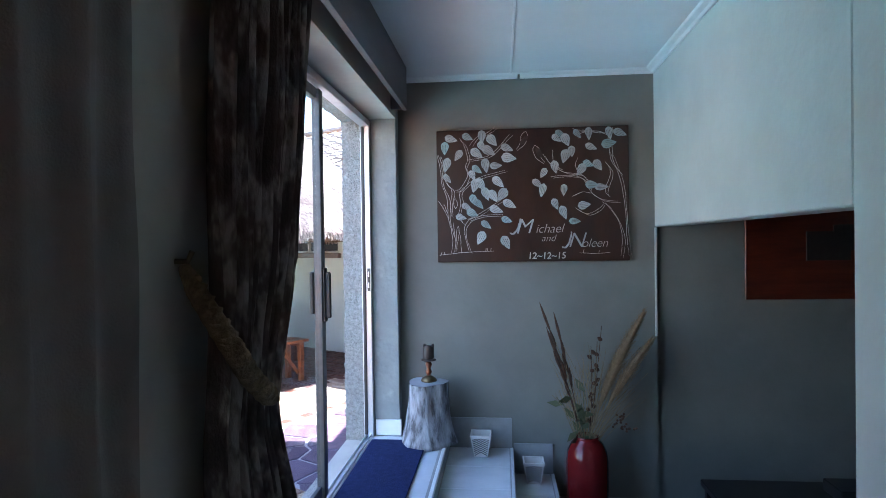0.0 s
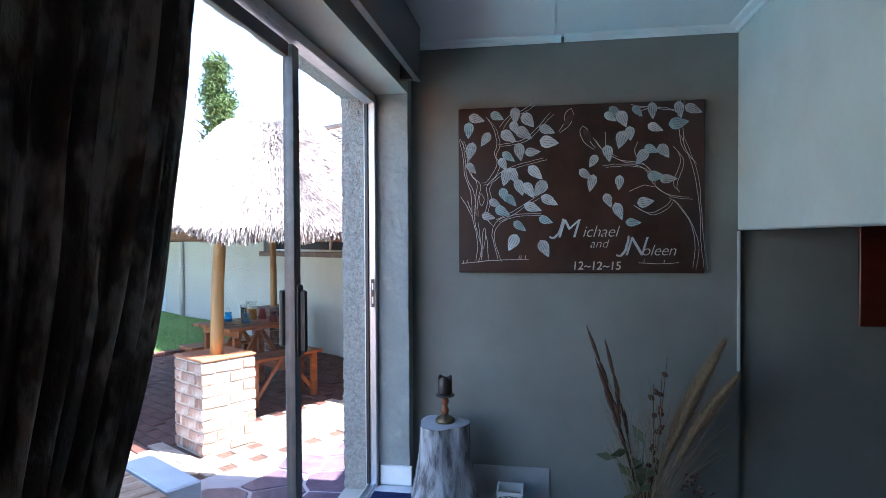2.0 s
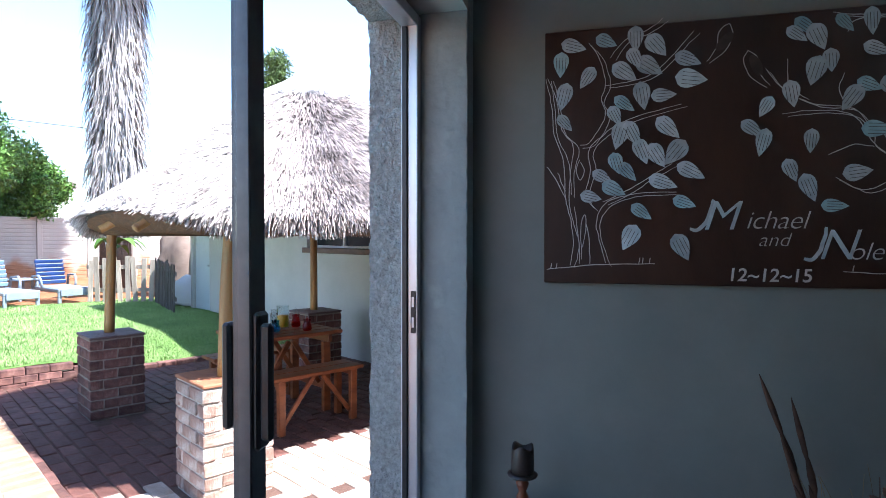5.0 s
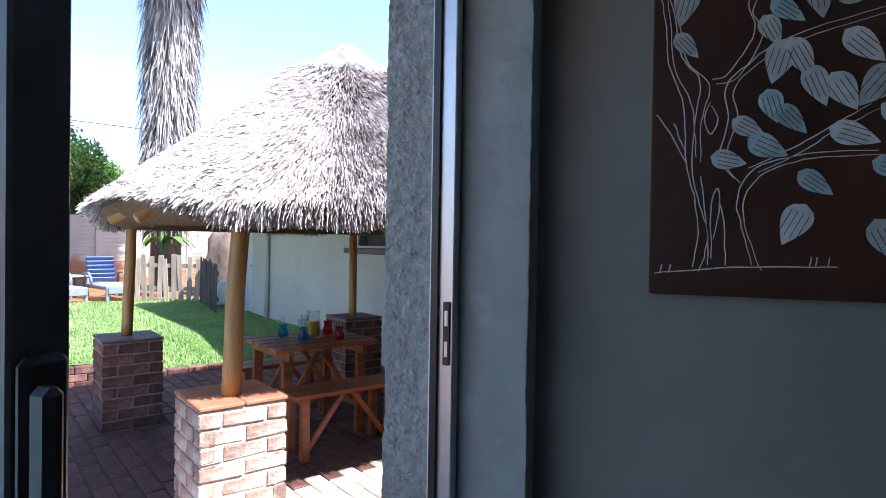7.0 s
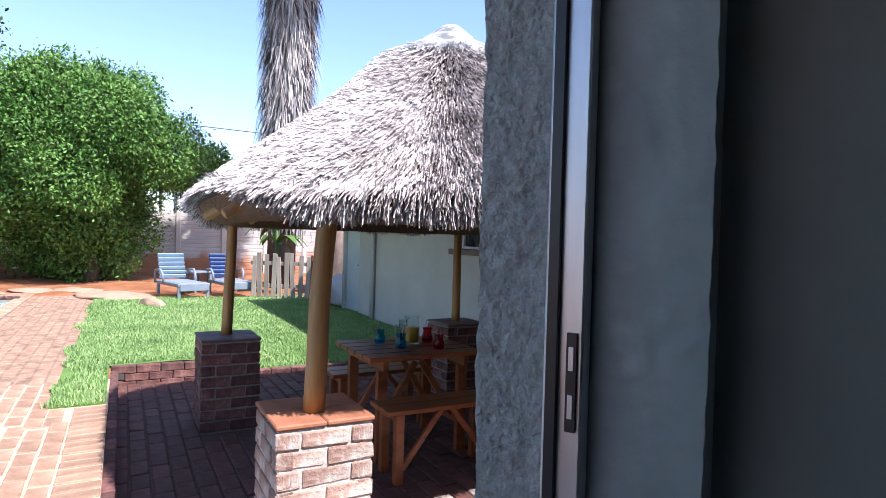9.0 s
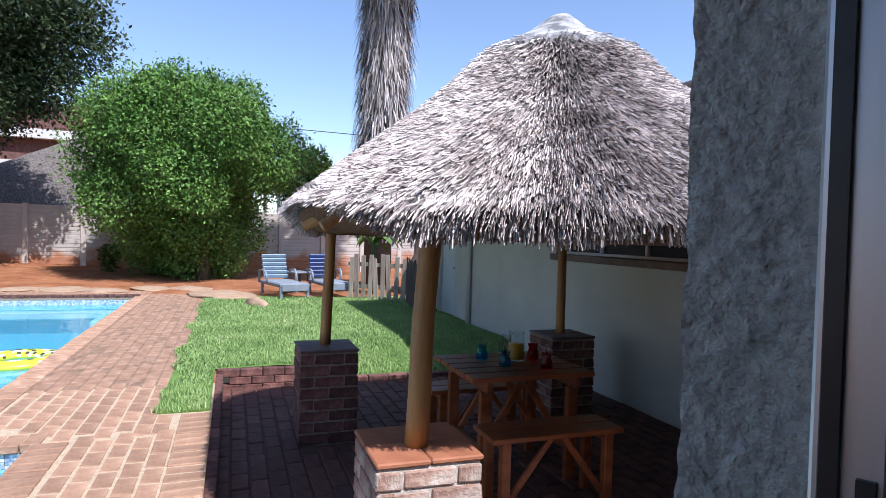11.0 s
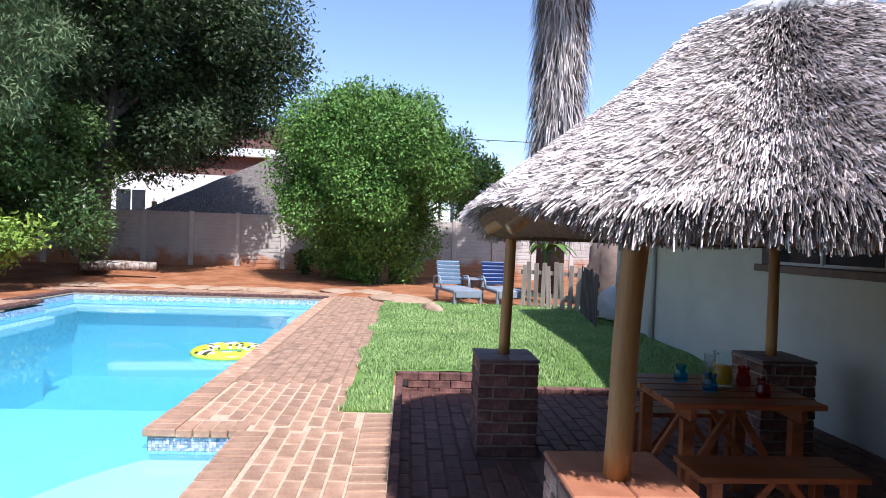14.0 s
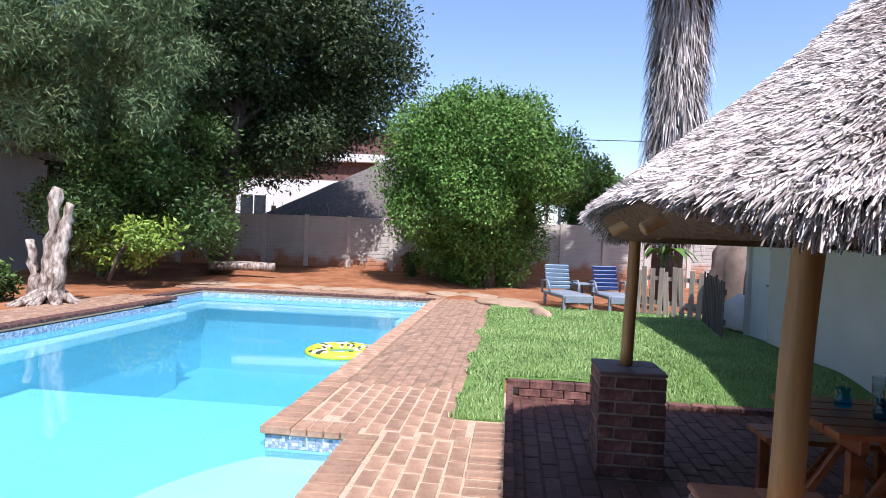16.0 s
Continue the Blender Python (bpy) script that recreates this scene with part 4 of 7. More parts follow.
# ---- thatched roof ----
lapa = empty("thatched_roof", YARD @ Matrix.Translation((CU, CV, 0)))
tagged(lapa, "grey weathered conical thatch roof with a cement cap", "thatched roof")


def roof_r(s):
    """Radius along the slope: 0 at the eave, 1 at the cap."""
    return EAVE_R + (CAP_R - EAVE_R) * s


def roof_z(s):
    return EAVE_Z + 0.13 + (CAP_Z - EAVE_Z - 0.13) * (s - 0.04 * math.sin(math.pi * s) - 0.045 * math.sin(math.pi * s ** 2.5))


def plan(a, s):
    """The eave's plan is a square with well-rounded corners over the posts."""
    return 1 - 0.085 * np.cos(4 * a) * (1 - np.clip(s, 0, 1)) ** 2


def rim_cut(a):
    """Share of the slope by which the rim is cut back between the two posts on the pool's side."""
    return 0.125 * np.clip(-np.cos(2 * a), 0, 1) * (np.sin(a) > 0)


SEG = 72
verts, faces = [], []
under = [(0.02, 0.05), (0.09, 0.01), (0.22, -0.005), (0.36, 0.08)]
RINGS = 13
for k in range(RINGS + len(under) + 1):
    for i in range(SEG):
        a = i / SEG * 2 * math.pi
        cut = float(rim_cut(a))
        if k < RINGS:
            q = cut + (1 - cut) * (1 - k / (RINGS - 1))
            r, z = roof_r(q), roof_z(q) - 0.035
        elif k < RINGS + len(under):
            off, dz = under[k - RINGS]
            r, z = roof_r(cut) - off, EAVE_Z + dz + (roof_z(cut) - roof_z(0)) * (1, 0.75, 0.15, 0)[k - RINGS]
        else:
            r, z = CAP_R, CAP_Z - 0.25
        w = plan(a, (EAVE_R - r) / (EAVE_R - CAP_R)) + 0.012 * noise.noise(Vector((math.cos(a) * 3, math.sin(a) * 3, r)))
        verts.append((r * w * math.cos(a), r * w * math.sin(a), z))
for k in range(RINGS + len(under)):
    for i in range(SEG):
        j = (i + 1) % SEG
        faces.append((k * SEG + i, (k + 1) * SEG + i, (k + 1) * SEG + j, k * SEG + j))
bed = mesh_of("thatch_bed", verts, faces, THATCH_BASE, lapa, "packed thatch darkened for the shadow between reeds", True)
bed.data.materials.append(THATCH_UNDER)
for p in bed.data.polygons:
    if p.index >= RINGS * SEG:
        p.material_index = 1

# reeds laid down the slope, joined
rs = np.random.RandomState(3)
N = 105000
s = np.clip((1 - np.sqrt(rs.rand(N) * (1 - (CAP_R / EAVE_R) ** 2) + (CAP_R / EAVE_R) ** 2)) / (1 - CAP_R / EAVE_R), 0, 1)
ang = rs.rand(N) * 2 * np.pi
s = rim_cut(ang) + (1 - rim_cut(ang)) * s
length = 0.06 + 0.10 * rs.rand(N)
width = 0.0026 + 0.0033 * rs.rand(N)
slope = np.array([CAP_R - EAVE_R, CAP_Z - EAVE_Z - 0.13])
slope_len = np.hypot(*slope)
down_r, down_z = -slope[0] / slope_len, -slope[1] / slope_len
nr, nz = -down_z, down_r
V = np.zeros((N, 6, 3))
rr = (EAVE_R + (CAP_R - EAVE_R) * s) * plan(ang, s)
zz = EAVE_Z + 0.13 + (CAP_Z - EAVE_Z - 0.13) * (s - 0.04 * np.sin(np.pi * s) - 0.045 * np.sin(np.pi * s ** 2.5))
lift0, lift1 = -0.012 + 0.012 * rs.rand(N), 0.001 + 0.040 * rs.rand(N) ** 1.6
skew = rs.normal(0, 0.075, N)
cr, sr = np.cos(ang), np.sin(ang)
radial = np.stack([cr, sr, np.zeros(N)], 1)
tang = np.stack([-sr, cr, np.zeros(N)], 1)
upv = np.array([0, 0, 1.0])
down = radial * down_r + upv * down_z
norm = radial * nr + upv * nz
head_p = radial * rr[:, None] + upv * zz[:, None] + norm * lift0[:, None]
tail_p = head_p + (down + tang * skew[:, None]) * length[:, None] + norm * (lift1 - lift0)[:, None]
V[:, 0] = head_p - tang * width[:, None] / 2
V[:, 1] = head_p + tang * width[:, None] / 2
V[:, 2] = tail_p + tang * width[:, None] / 2
V[:, 3] = tail_p - tang * width[:, None] / 2
V[:, 4] = head_p + norm * width[:, None] * 0.8
V[:, 5] = tail_p + norm * width[:, None] * 0.8
base = (np.arange(N) * 6)[:, None]
F = np.concatenate([base + np.array([[0, 3, 5, 4]]), base + np.array([[4, 5, 2, 1]])], 0)
reeds = mesh_of("reed_layer", V.reshape(-1, 3).tolist(), F.tolist(), THATCH, lapa, "pale grey reed ends")
tagged(reeds, kind="stuff")
# trimmed fringe along the eave
M = 21000
ang = rs.rand(M) * 2 * np.pi
cr, sr = np.cos(ang), np.sin(ang)
radial = np.stack([cr, sr, np.zeros(M)], 1)
tang = np.stack([-sr, cr, np.zeros(M)], 1)
depth = rs.rand(M)
cut = rim_cut(ang)
rise = (CAP_Z - EAVE_Z - 0.13) * cut * 0.85
ER = (EAVE_R + (CAP_R - EAVE_R) * cut) * plan(ang, cut)
hp = radial * (ER - 0.10 * depth + 0.02)[:, None] + upv * (EAVE_Z + 0.15 - 0.08 * rs.rand(M) + rise)[:, None]
tp = radial * (ER - 0.10 * depth + 0.07 * rs.rand(M) + 0.03)[:, None] + upv * (EAVE_Z - 0.02 + 0.08 * rs.rand(M) ** 0.7 + 0.012 * np.sin(ang * 7) + 0.010 * np.sin(ang * 23) + rise + 0.8 * cut)[:, None] + tang * rs.normal(0, 0.015, M)[:, None]
w = (0.0028 + 0.003 * rs.rand(M))[:, None]
V = np.stack([hp - tang * w / 2, hp + tang * w / 2, tp + tang * w / 2, tp - tang * w / 2, hp + radial * w, tp + radial * w], 1)
base = (np.arange(M) * 6)[:, None]
F = np.concatenate([base + np.array([[0, 3, 5, 4]]), base + np.array([[4, 5, 2, 1]])], 0)
fringe = mesh_of("eave_fringe", V.reshape(-1, 3).tolist(), F.tolist(), THATCH, lapa, "ragged trimmed reed edge")
tagged(fringe, kind="stuff")
# cement cap
bm = bmesh.new()
lathe(bm, [(CAP_R + 0.10, CAP_Z - 0.16), (CAP_R + 0.11, CAP_Z - 0.06), (CAP_R + 0.08, CAP_Z - 0.035), (CAP_R * 0.8, CAP_Z + 0.045), (CAP_R * 0.5, CAP_Z + 0.115), (CAP_R * 0.28, CAP_Z + 0.18), (CAP_R * 0.14, CAP_Z + 0.225), (0.01, CAP_Z + 0.235)], 40)
for v in bm.verts:
    v.co += Vector((noise.noise(v.co * 6), noise.noise(v.co * 6 + Vector((3, 0, 0))), 0.6 * noise.noise(v.co * 6 + Vector((0, 5, 0))))) * 0.018
part("cement_cap", bm, CAP_CEMENT, lapa, "stained cement cap", True)
# roof timbers
for i in range(4):
    (u0, v0, _), (u1, v1, _) = PILLARS[i], PILLARS[(i + 1) % 4]
    bm = bmesh.new()
    p, q = Vector((u0 - CU, v0 - CV, 1.40)), Vector((u1 - CU, v1 - CV, 1.40))
    e = (q - p).normalized() * 0.06
    tube(bm, [p - e, (p + q) / 2, q + e], 0.045, 10)
    part("ring_beam", bm, POST_WOOD, lapa, "gum pole ring beam", True)
for i in range(12):
    a = 2 * math.pi * (i + 0.5) / 12
    bm = bmesh.new()
    tube(bm, [((EAVE_R * 0.88) * math.cos(a), (EAVE_R * 0.88) * math.sin(a), EAVE_Z + 0.04), (0.2 * math.cos(a), 0.2 * math.sin(a), CAP_Z - 0.33)], 0.03, 8)
    part("rafter", bm, POST_WOOD, lapa, smooth=True)

# ---- picnic table with benches ----
def timber(bm, p, q, w, h):
    """A plank from p to q, w wide and h deep."""
    p, q = Vector(p), Vector(q)
    d = q - p
    m = Matrix.Translation((p + q) / 2) @ d.to_track_quat("X", "Z").to_matrix().to_4x4()
    box(bm, (-d.length / 2, -w / 2, -h / 2), (d.length / 2, w / 2, h / 2), m, 0.004)


def plank(p, q, w, h, parent, name, label=""):
    bm = bmesh.new()
    timber(bm, p, q, w, h)
    return part(name, bm, TABLE_WOOD, parent, label)


TOP_H, SEAT_H = 0.695, 0.45
table = empty("picnic_table", YARD @ Matrix.Translation((-0.77, -3.52, LOWER)))
tagged(table, "red-stained slatted wooden picnic table under the thatch", "table")
for i in range(5):
    u = -0.29 + i * 0.145
    plank((u, -0.42, TOP_H), (u, 0.42, TOP_H), 0.128, 0.03, table, "slat")
for sv in (-0.30, 0.30):
    plank((-0.34, sv, TOP_H - 0.05), (0.34, sv, TOP_H - 0.05), 0.04, 0.07, table, "cross_rail")
    for su in (-0.27, 0.27):
        plank((su, sv, 0), (su, sv, TOP_H - 0.085), 0.07, 0.045, table, "leg")
    plank((-0.25, sv, 0.22), (0.25, sv, 0.22), 0.04, 0.06, table, "stretcher")
for su in (-0.20, 0.20):
    plank((su, -0.27, 0.24), (su, -0.02, TOP_H - 0.06), 0.03, 0.04, table, "brace")
    plank((su, 0.27, 0.24), (su, 0.02, TOP_H - 0.06), 0.03, 0.04, table, "brace")
bench = None
for k, u in enumerate((-1.29, -0.25)):
    m = YARD @ Matrix.Translation((u, -3.52, LOWER))
    if bench is None:
        bench = empty("bench", m)
        tagged(bench, "red-stained wooden bench with splayed braces", "bench", "benches at the picnic table")
        for i in range(2):
            plank((-0.075 + 0.15 * i, -0.42, SEAT_H - 0.015), (-0.075 + 0.15 * i, 0.42, SEAT_H - 0.015), 0.14, 0.03, bench, "slat")
        for sv in (-0.33, 0.33):
            for su in (-0.11, 0.11):
                plank((su, sv, 0), (su, sv, SEAT_H - 0.03), 0.055, 0.05, bench, "leg")
            plank((-0.13, sv, SEAT_H - 0.055), (0.13, sv, SEAT_H - 0.055), 0.035, 0.05, bench, "cross_rail")
        for sg in (-1, 1):
            plank((-0.10, sg * 0.30, 0.08), (-0.10, sg * 0.04, SEAT_H - 0.035), 0.025, 0.035, bench, "brace")
    else:
        copy_thing(bench, m)

TABLE_TOP = LOWER + TOP_H + 0.015


def jar(u, v, mat, h, r, label, wire=True):
    base = empty("glass_jar", YARD @ Matrix.Translation((u, v, TABLE_TOP + 0.001)))
    tagged(base, label, "jar", "jars on the table")
    bm = bmesh.new()
    lathe(bm, [(r * 0.8, 0), (r, h * 0.12), (r * 0.95, h * 0.45), (r * 0.72, h * 0.68), (r * 0.72, h * 0.8), (r * 0.88, h), (r * 0.80, h), (r * 0.62, h * 0.8), (r * 0.62, h * 0.68), (r * 0.84, h * 0.45), (r * 0.85, h * 0.08)], 20)
    part("body", bm, mat, base, smooth=True)
    if wire:
        bm = bmesh.new()
        tube(bm, [(r * 0.75 * math.cos(t), 0, h * 0.8 + h * 0.75 * math.sin(t)) for t in [math.pi * i / 12 for i in range(13)]], 0.0022, 6)
        part("wire_handle", bm, WIRE, base, smooth=True)


jar(-0.63, -3.37, GLASS_BLUE, 0.10, 0.042, "blue glass lantern jar with a wire handle")
jar(-0.855, -3.435, GLASS_BLUE, 0.10, 0.042, "blue glass lantern jar with a wire handle")
jar(-0.70, -3.72, GLASS_RED, 0.11, 0.042, "red glass lantern jar with a wire handle")
jar(-0.97, -3.675, GLASS_RED, 0.10, 0.040, "red glass lantern jar with a wire handle")
jug = empty("juice_jug", YARD @ Matrix.Translation((-0.70, -3.59, TABLE_TOP + 0.001)))
tagged(jug, "clear glass jug of orange juice on the table", "jug")
bm = bmesh.new()
lathe(bm, [(0.055, 0), (0.06, 0.02), (0.058, 0.12), (0.05, 0.17), (0.055, 0.20), (0.051, 0.20), (0.046, 0.17), (0.054, 0.12), (0.055, 0.01)], 24)
part("body", bm, GLASS, jug, smooth=True)
bm = bmesh.new()
lathe(bm, [(0.050, 0.012), (0.053, 0.02), (0.052, 0.115)], 24)
part("juice", bm, JUICE, jug, "orange juice", True)
bm = bmesh.new()
tube(bm, [(0.05, 0, 0.175), (0.095, 0, 0.165), (0.10, 0, 0.10), (0.056, 0, 0.055)], 0.007, 8)
part("jug_handle", bm, GLASS, jug, smooth=True)
for u, v in ((-0.53, -3.60), (-0.76, -3.47)):
    bm = bmesh.new()
    lathe(bm, [(0.026, 0), (0.030, 0.005), (0.034, 0.15), (0.032, 0.15), (0.027, 0.01)], 18)
    g = part("drinking_glass", bm, GLASS, smooth=True)
    g.location = yard(u, v, TABLE_TOP + 0.001)
    tagged(g, "tall clear drinking glass on the table", "glass", "glasses on the table")

# ---- cottage behind the thatched shelter ----
cottage = empty("cottage", YARD @ Matrix.Translation((0, -5.3, 0)))
tagged(cottage, "white plastered cottage with a tiled roof", "cottage")
C_U0, C_U1, C_TOP = -5.0, 5.92, 2.15
WIN = (-0.46, 1.74, 1.11, 1.80)
for lo, hi in (((C_U0, -0.22, LOWER - 0.2), (WIN[0], 0, C_TOP)), ((WIN[1], -0.22, LOWER - 0.2), (5.05, 0, C_TOP)), ((WIN[0], -0.22, LOWER - 0.2), (WIN[1], 0, WIN[2])),
               ((WIN[0], -0.22, WIN[3]), (WIN[1], 0, C_TOP)), ((5.05, -0.22, 1.80), (5.80, 0, C_TOP)), ((5.80, -0.22, LOWER - 0.2), (C_U1, 0, C_TOP)),
               ((C_U1 - 0.2, -5.0, LOWER - 0.2), (C_U1, -0.22, C_TOP)), ((C_U0, -5.0, LOWER - 0.2), (C_U1 - 0.2, -4.8, C_TOP))):
    part("wall", block(lo, hi), COTTAGE_WALL, cottage)
door2 = part("door", block((5.05, -0.10, LOWER), (5.80, -0.05, 1.80), bevel=0.004), COTTAGE_DOOR, cottage, "pale blue painted door")
part("handle", block((5.12, -0.05, 0.72), (5.20, -0.02, 0.75), bevel=0.004), WIRE, door2)
win = part("window", block((WIN[0], -0.16, WIN[2]), (WIN[1], -0.15, WIN[3])), GLASS_DARK, cottage, "dark steel window")
part("sill", block((WIN[0] - 0.06, -0.15, WIN[2] - 0.07), (WIN[1] + 0.06, 0.05, WIN[2]), bevel=0.006), CAP_DARK, win, "dark tile sill")
for a in (WIN[0], (WIN[0] * 2 + WIN[1]) / 3, (WIN[0] + WIN[1] * 2) / 3, WIN[1] - 0.03):
    part("mullion", block((a, -0.149, WIN[2]), (a + 0.03, -0.11, WIN[3]), bevel=0.003), WHITE_TRIM, win)
part("bottom_rail", block((WIN[0], -0.149, WIN[2]), (WIN[1], -0.115, WIN[2] + 0.03), bevel=0.003), WHITE_TRIM, win)
bm = bmesh.new()
tube(bm, [(4.3, 0.05, LOWER + 0.05), (4.3, 0.05, C_TOP)], 0.04, 10)
part("downpipe", bm, COTTAGE_WALL, cottage, "white downpipe", True)
part("plinth", block((3.9, 0.0, LOWER - 0.1), (6.4, 0.35, LOWER + 0.06), bevel=0.015), CONCRETE, cottage, "grey concrete apron")
# tiled roof slope
RIDGE_Z, RUN = 3.55, 2.7
slope_a = math.atan2(RIDGE_Z - C_TOP, RUN)
roof_part = part("roof", block((C_U0, -RUN, -0.12), (C_U1 + 0.2, 1.05, -0.03), Matrix.Translation((0, 0, C_TOP)) @ Matrix.Translation((0, 0, 0.0)) @ Matrix.Rotation(-slope_a, 4, "X")), ROOF_TILE, cottage, "grey concrete tile roof")
verts, faces = [], []
rowl = math.hypot(RUN, RIDGE_Z - C_TOP) / 16
for r in range(20):
    n = 36
    for i in range(n):
        u0 = C_U0 + (C_U1 + 0.2 - C_U0) * i / n
        u1 = u0 + (C_U1 + 0.2 - C_U0) / n * 0.97
        for q in range(1):
            s0 = 1.05 - r * rowl * 1.02
            s1 = s0 - rowl * 1.06
            k = len(verts)
            um = (u0 + u1) / 2
            for s, lift in ((s0, 0.03), (s1, 0.0)):
                for uu, bump in ((u0, 0.0), (um, 0.03), (u1, 0.0)):
                    y, z = s * math.cos(slope_a) + 0.0, -s * math.sin(slope_a) + C_TOP + lift + bump
                    verts.append((uu, y, z))
            for uu in (u0, um, u1):
                verts.append((uu, s0 * math.cos(slope_a), -s0 * math.sin(slope_a) + C_TOP - 0.02))
            faces += [(k, k + 1, k + 4, k + 3), (k + 1, k + 2, k + 5, k + 4), (k, k + 6, k + 7, k + 1), (k + 1, k + 7, k + 8, k + 2)]
tl = mesh_of("roof_tiles", verts, faces, ROOF_TILE, roof_part, "overlapping grey roof tiles")
tagged(tl, kind="stuff")
bm = bmesh.new()
tube(bm, [(C_U0, -RUN, RIDGE_Z + 0.03), (C_U1 + 0.2, -RUN, RIDGE_Z + 0.03)], 0.06, 10)
part("ridge", bm, ROOF_TILE, roof_part, smooth=True)

# ---- precast boundary wall ----
W_DIR = Vector((0.4225, 0.905, 0)).normalized()
W_ORG = Vector((-19.34, 11.83, 0))
W_M = Matrix.Translation(W_ORG) @ Matrix(((W_DIR.x, -W_DIR.y, 0, 0), (W_DIR.y, W_DIR.x, 0, 0), (0, 0, 1, 0), (0, 0, 0, 1)))
garden_wall = structure(empty("boundary_wall", W_M), "grey precast concrete garden wall with upright posts", "wall")
STEP, W_TOP = 1.42, 1.86
bm = bmesh.new()
for k in range(18):
    z0 = -0.35 + k * 0.1228
    box(bm, (-STEP / 2 + 0.07, -0.026, z0), (STEP / 2 - 0.07, 0.026, z0 + 0.116), bevel=0.010)
box(bm, (-STEP / 2 + 0.072, -0.012, -0.35), (STEP / 2 - 0.072, 0.012, -0.35 + 18 * 0.1228 - 0.01))
panel_me = bpy.data.meshes.new("panel")
bm.to_mesh(panel_me)
bm.free()
panel_me.materials.append(PRECAST)
bm = block((-0.075, -0.07, -0.4), (0.075, 0.07, W_TOP + 0.03), bevel=0.012)
post_me = bpy.data.meshes.new("post")
bm.to_mesh(post_me)
bm.free()
post_me.materials.append(PRECAST_POST)
for k in range(-11, 11):
    s = -3.16 + STEP * k
    a = new("post", post_me)
    a.parent, a.location = garden_wall, (s, 0, 0)
    b = new("panel", panel_me)
    b.parent, b.location = garden_wall, (s + STEP / 2, 0, 0)


# ---- trees ----
def leaves(name, centres, count, size, mat, parent, label, seed, flat=0.35, aspect=0.45, shell=0.45, droop=0.0):
    """Many small folded leaves in clumps round the centres (x, y, z, radius)."""
    rs = np.random.RandomState(seed)
    c = np.array(centres, float)
    wgt = c[:, 3] ** 2
    pick = rs.choice(len(c), count, p=wgt / wgt.sum())
    d = rs.normal(size=(count, 3))
    d /= np.linalg.norm(d, axis=1)[:, None]
    r = c[pick, 3] * (shell + (1 - shell) * rs.rand(count) ** 0.5)
    lump = 1 + 0.22 * np.sin(d[:, 0] * 7 + pick) * np.sin(d[:, 1] * 6 + pick * 2) + 0.15 * rs.normal(size=count)
    p = c[pick, :3] + d * (r * lump)[:, None]
    ax = rs.normal(size=(count, 3)) + d * 0.6
    ax[:, 2] -= droop
    ax /= np.linalg.norm(ax, axis=1)[:, None]
    side = np.cross(ax, d + 0.6 * rs.normal(size=(count, 3)))
    side /= np.linalg.norm(side, axis=1)[:, None] + 1e-6
    l = (size * (0.6 + 0.8 * rs.rand(count)))[:, None]
    w = l * aspect
    nrm = np.cross(ax, side)
    V = np.stack([p - ax * l / 2, p + side * w / 2 + nrm * w * 0.15, p + ax * l / 2, p - side * w / 2 + nrm * w * 0.15], 1)
    base = (np.arange(count) * 4)[:, None]
    F = np.concatenate([base + np.array([[0, 1, 2]]), base + np.array([[0, 2, 3]])], 0)
    ob = mesh_of(name, V.reshape(-1, 3).tolist(), F.tolist(), mat, parent, label)
    return ob


def clumps(rng, centre, rx, rz, n, small, low=-0.9, inner=0.04, boxy=False):
    """Sub-crowns scattered through an egg-shaped volume."""
    out = []
    while len(out) < n:
        x, y, z = rng.uniform(-1, 1), rng.uniform(-1, 1), rng.uniform(low, 1)
        q = x * x + y * y + z * z if not boxy else (x * x + y * y) ** 1.25 + abs(z) ** 2.5
        if inner < q < 1:
            out.append((centre[0] + x * rx, centre[1] + y * rx, centre[2] + z * rz, small * rng.uniform(0.55, 1.4)))
    return out


def limb_set(bm, rng, base, top, r, n, spread):
    tube(bm, [base, (Vector(base) + Vector(top)) / 2 + Vector((0.1, -0.05, 0)), top], [r * 1.15, r * 0.85, r * 0.45], 9)
    for i in range(n):
        s = rng.uniform(0.35, 0.95)
        p = Vector(base).lerp(Vector(top), s)
        a = rng.uniform(0, 6.283)
        q = p + Vector((math.cos(a) * spread, math.sin(a) * spread, spread * rng.uniform(0.4, 1.1)))
        tube(bm, [p, p.lerp(q, 0.5) + Vector((0, 0, 0.12)), q], [r * 0.4, r * 0.25, r * 0.08], 6)


def tree(name, label, base, trunk_top, r, centres, count, size, mat, seed, **kw):
    rng = random.Random(seed)
    t = empty(name, Matrix.Translation(base))
    tagged(t, label, "tree")
    bm = bmesh.new()
    limb_set(bm, rng, (0, 0, -0.1), trunk_top, r, 9, min(1.6, trunk_top[2] * 0.35))
    part("trunk", bm, BARK, t, smooth=True)
    leaves("crown", centres, count, size, mat, t, "", seed, **kw)
    return t


R = random.Random(11)
GZ = -0.05
tree("tree", "round bright green leafy tree before the garden wall", (-15.6, 11.5, GZ), (0, 0, 3.2), 0.16,
     clumps(R, (-0.1, -0.2, 3.1), 2.15, 1.95, 66, 0.68, -0.6, 0.2, True) + clumps(R, (-0.95, 0.25, 1.5), 1.5, 1.4, 44, 0.52), 230000, 0.088, LEAF_BRIGHT, 5, aspect=0.5, shell=0.72)
tree("tree", "tall dark broad-leaved tree beside the garden wall", (-19.2, 4.8, 0.2), (0.3, 0.4, 5.2), 0.3,
     clumps(R, (-0.5, 1.35, 6.1), 3.75, 3.9, 105, 0.92, -0.78, 0.12), 200000, 0.125, LEAF_DARK, 6, aspect=0.5)
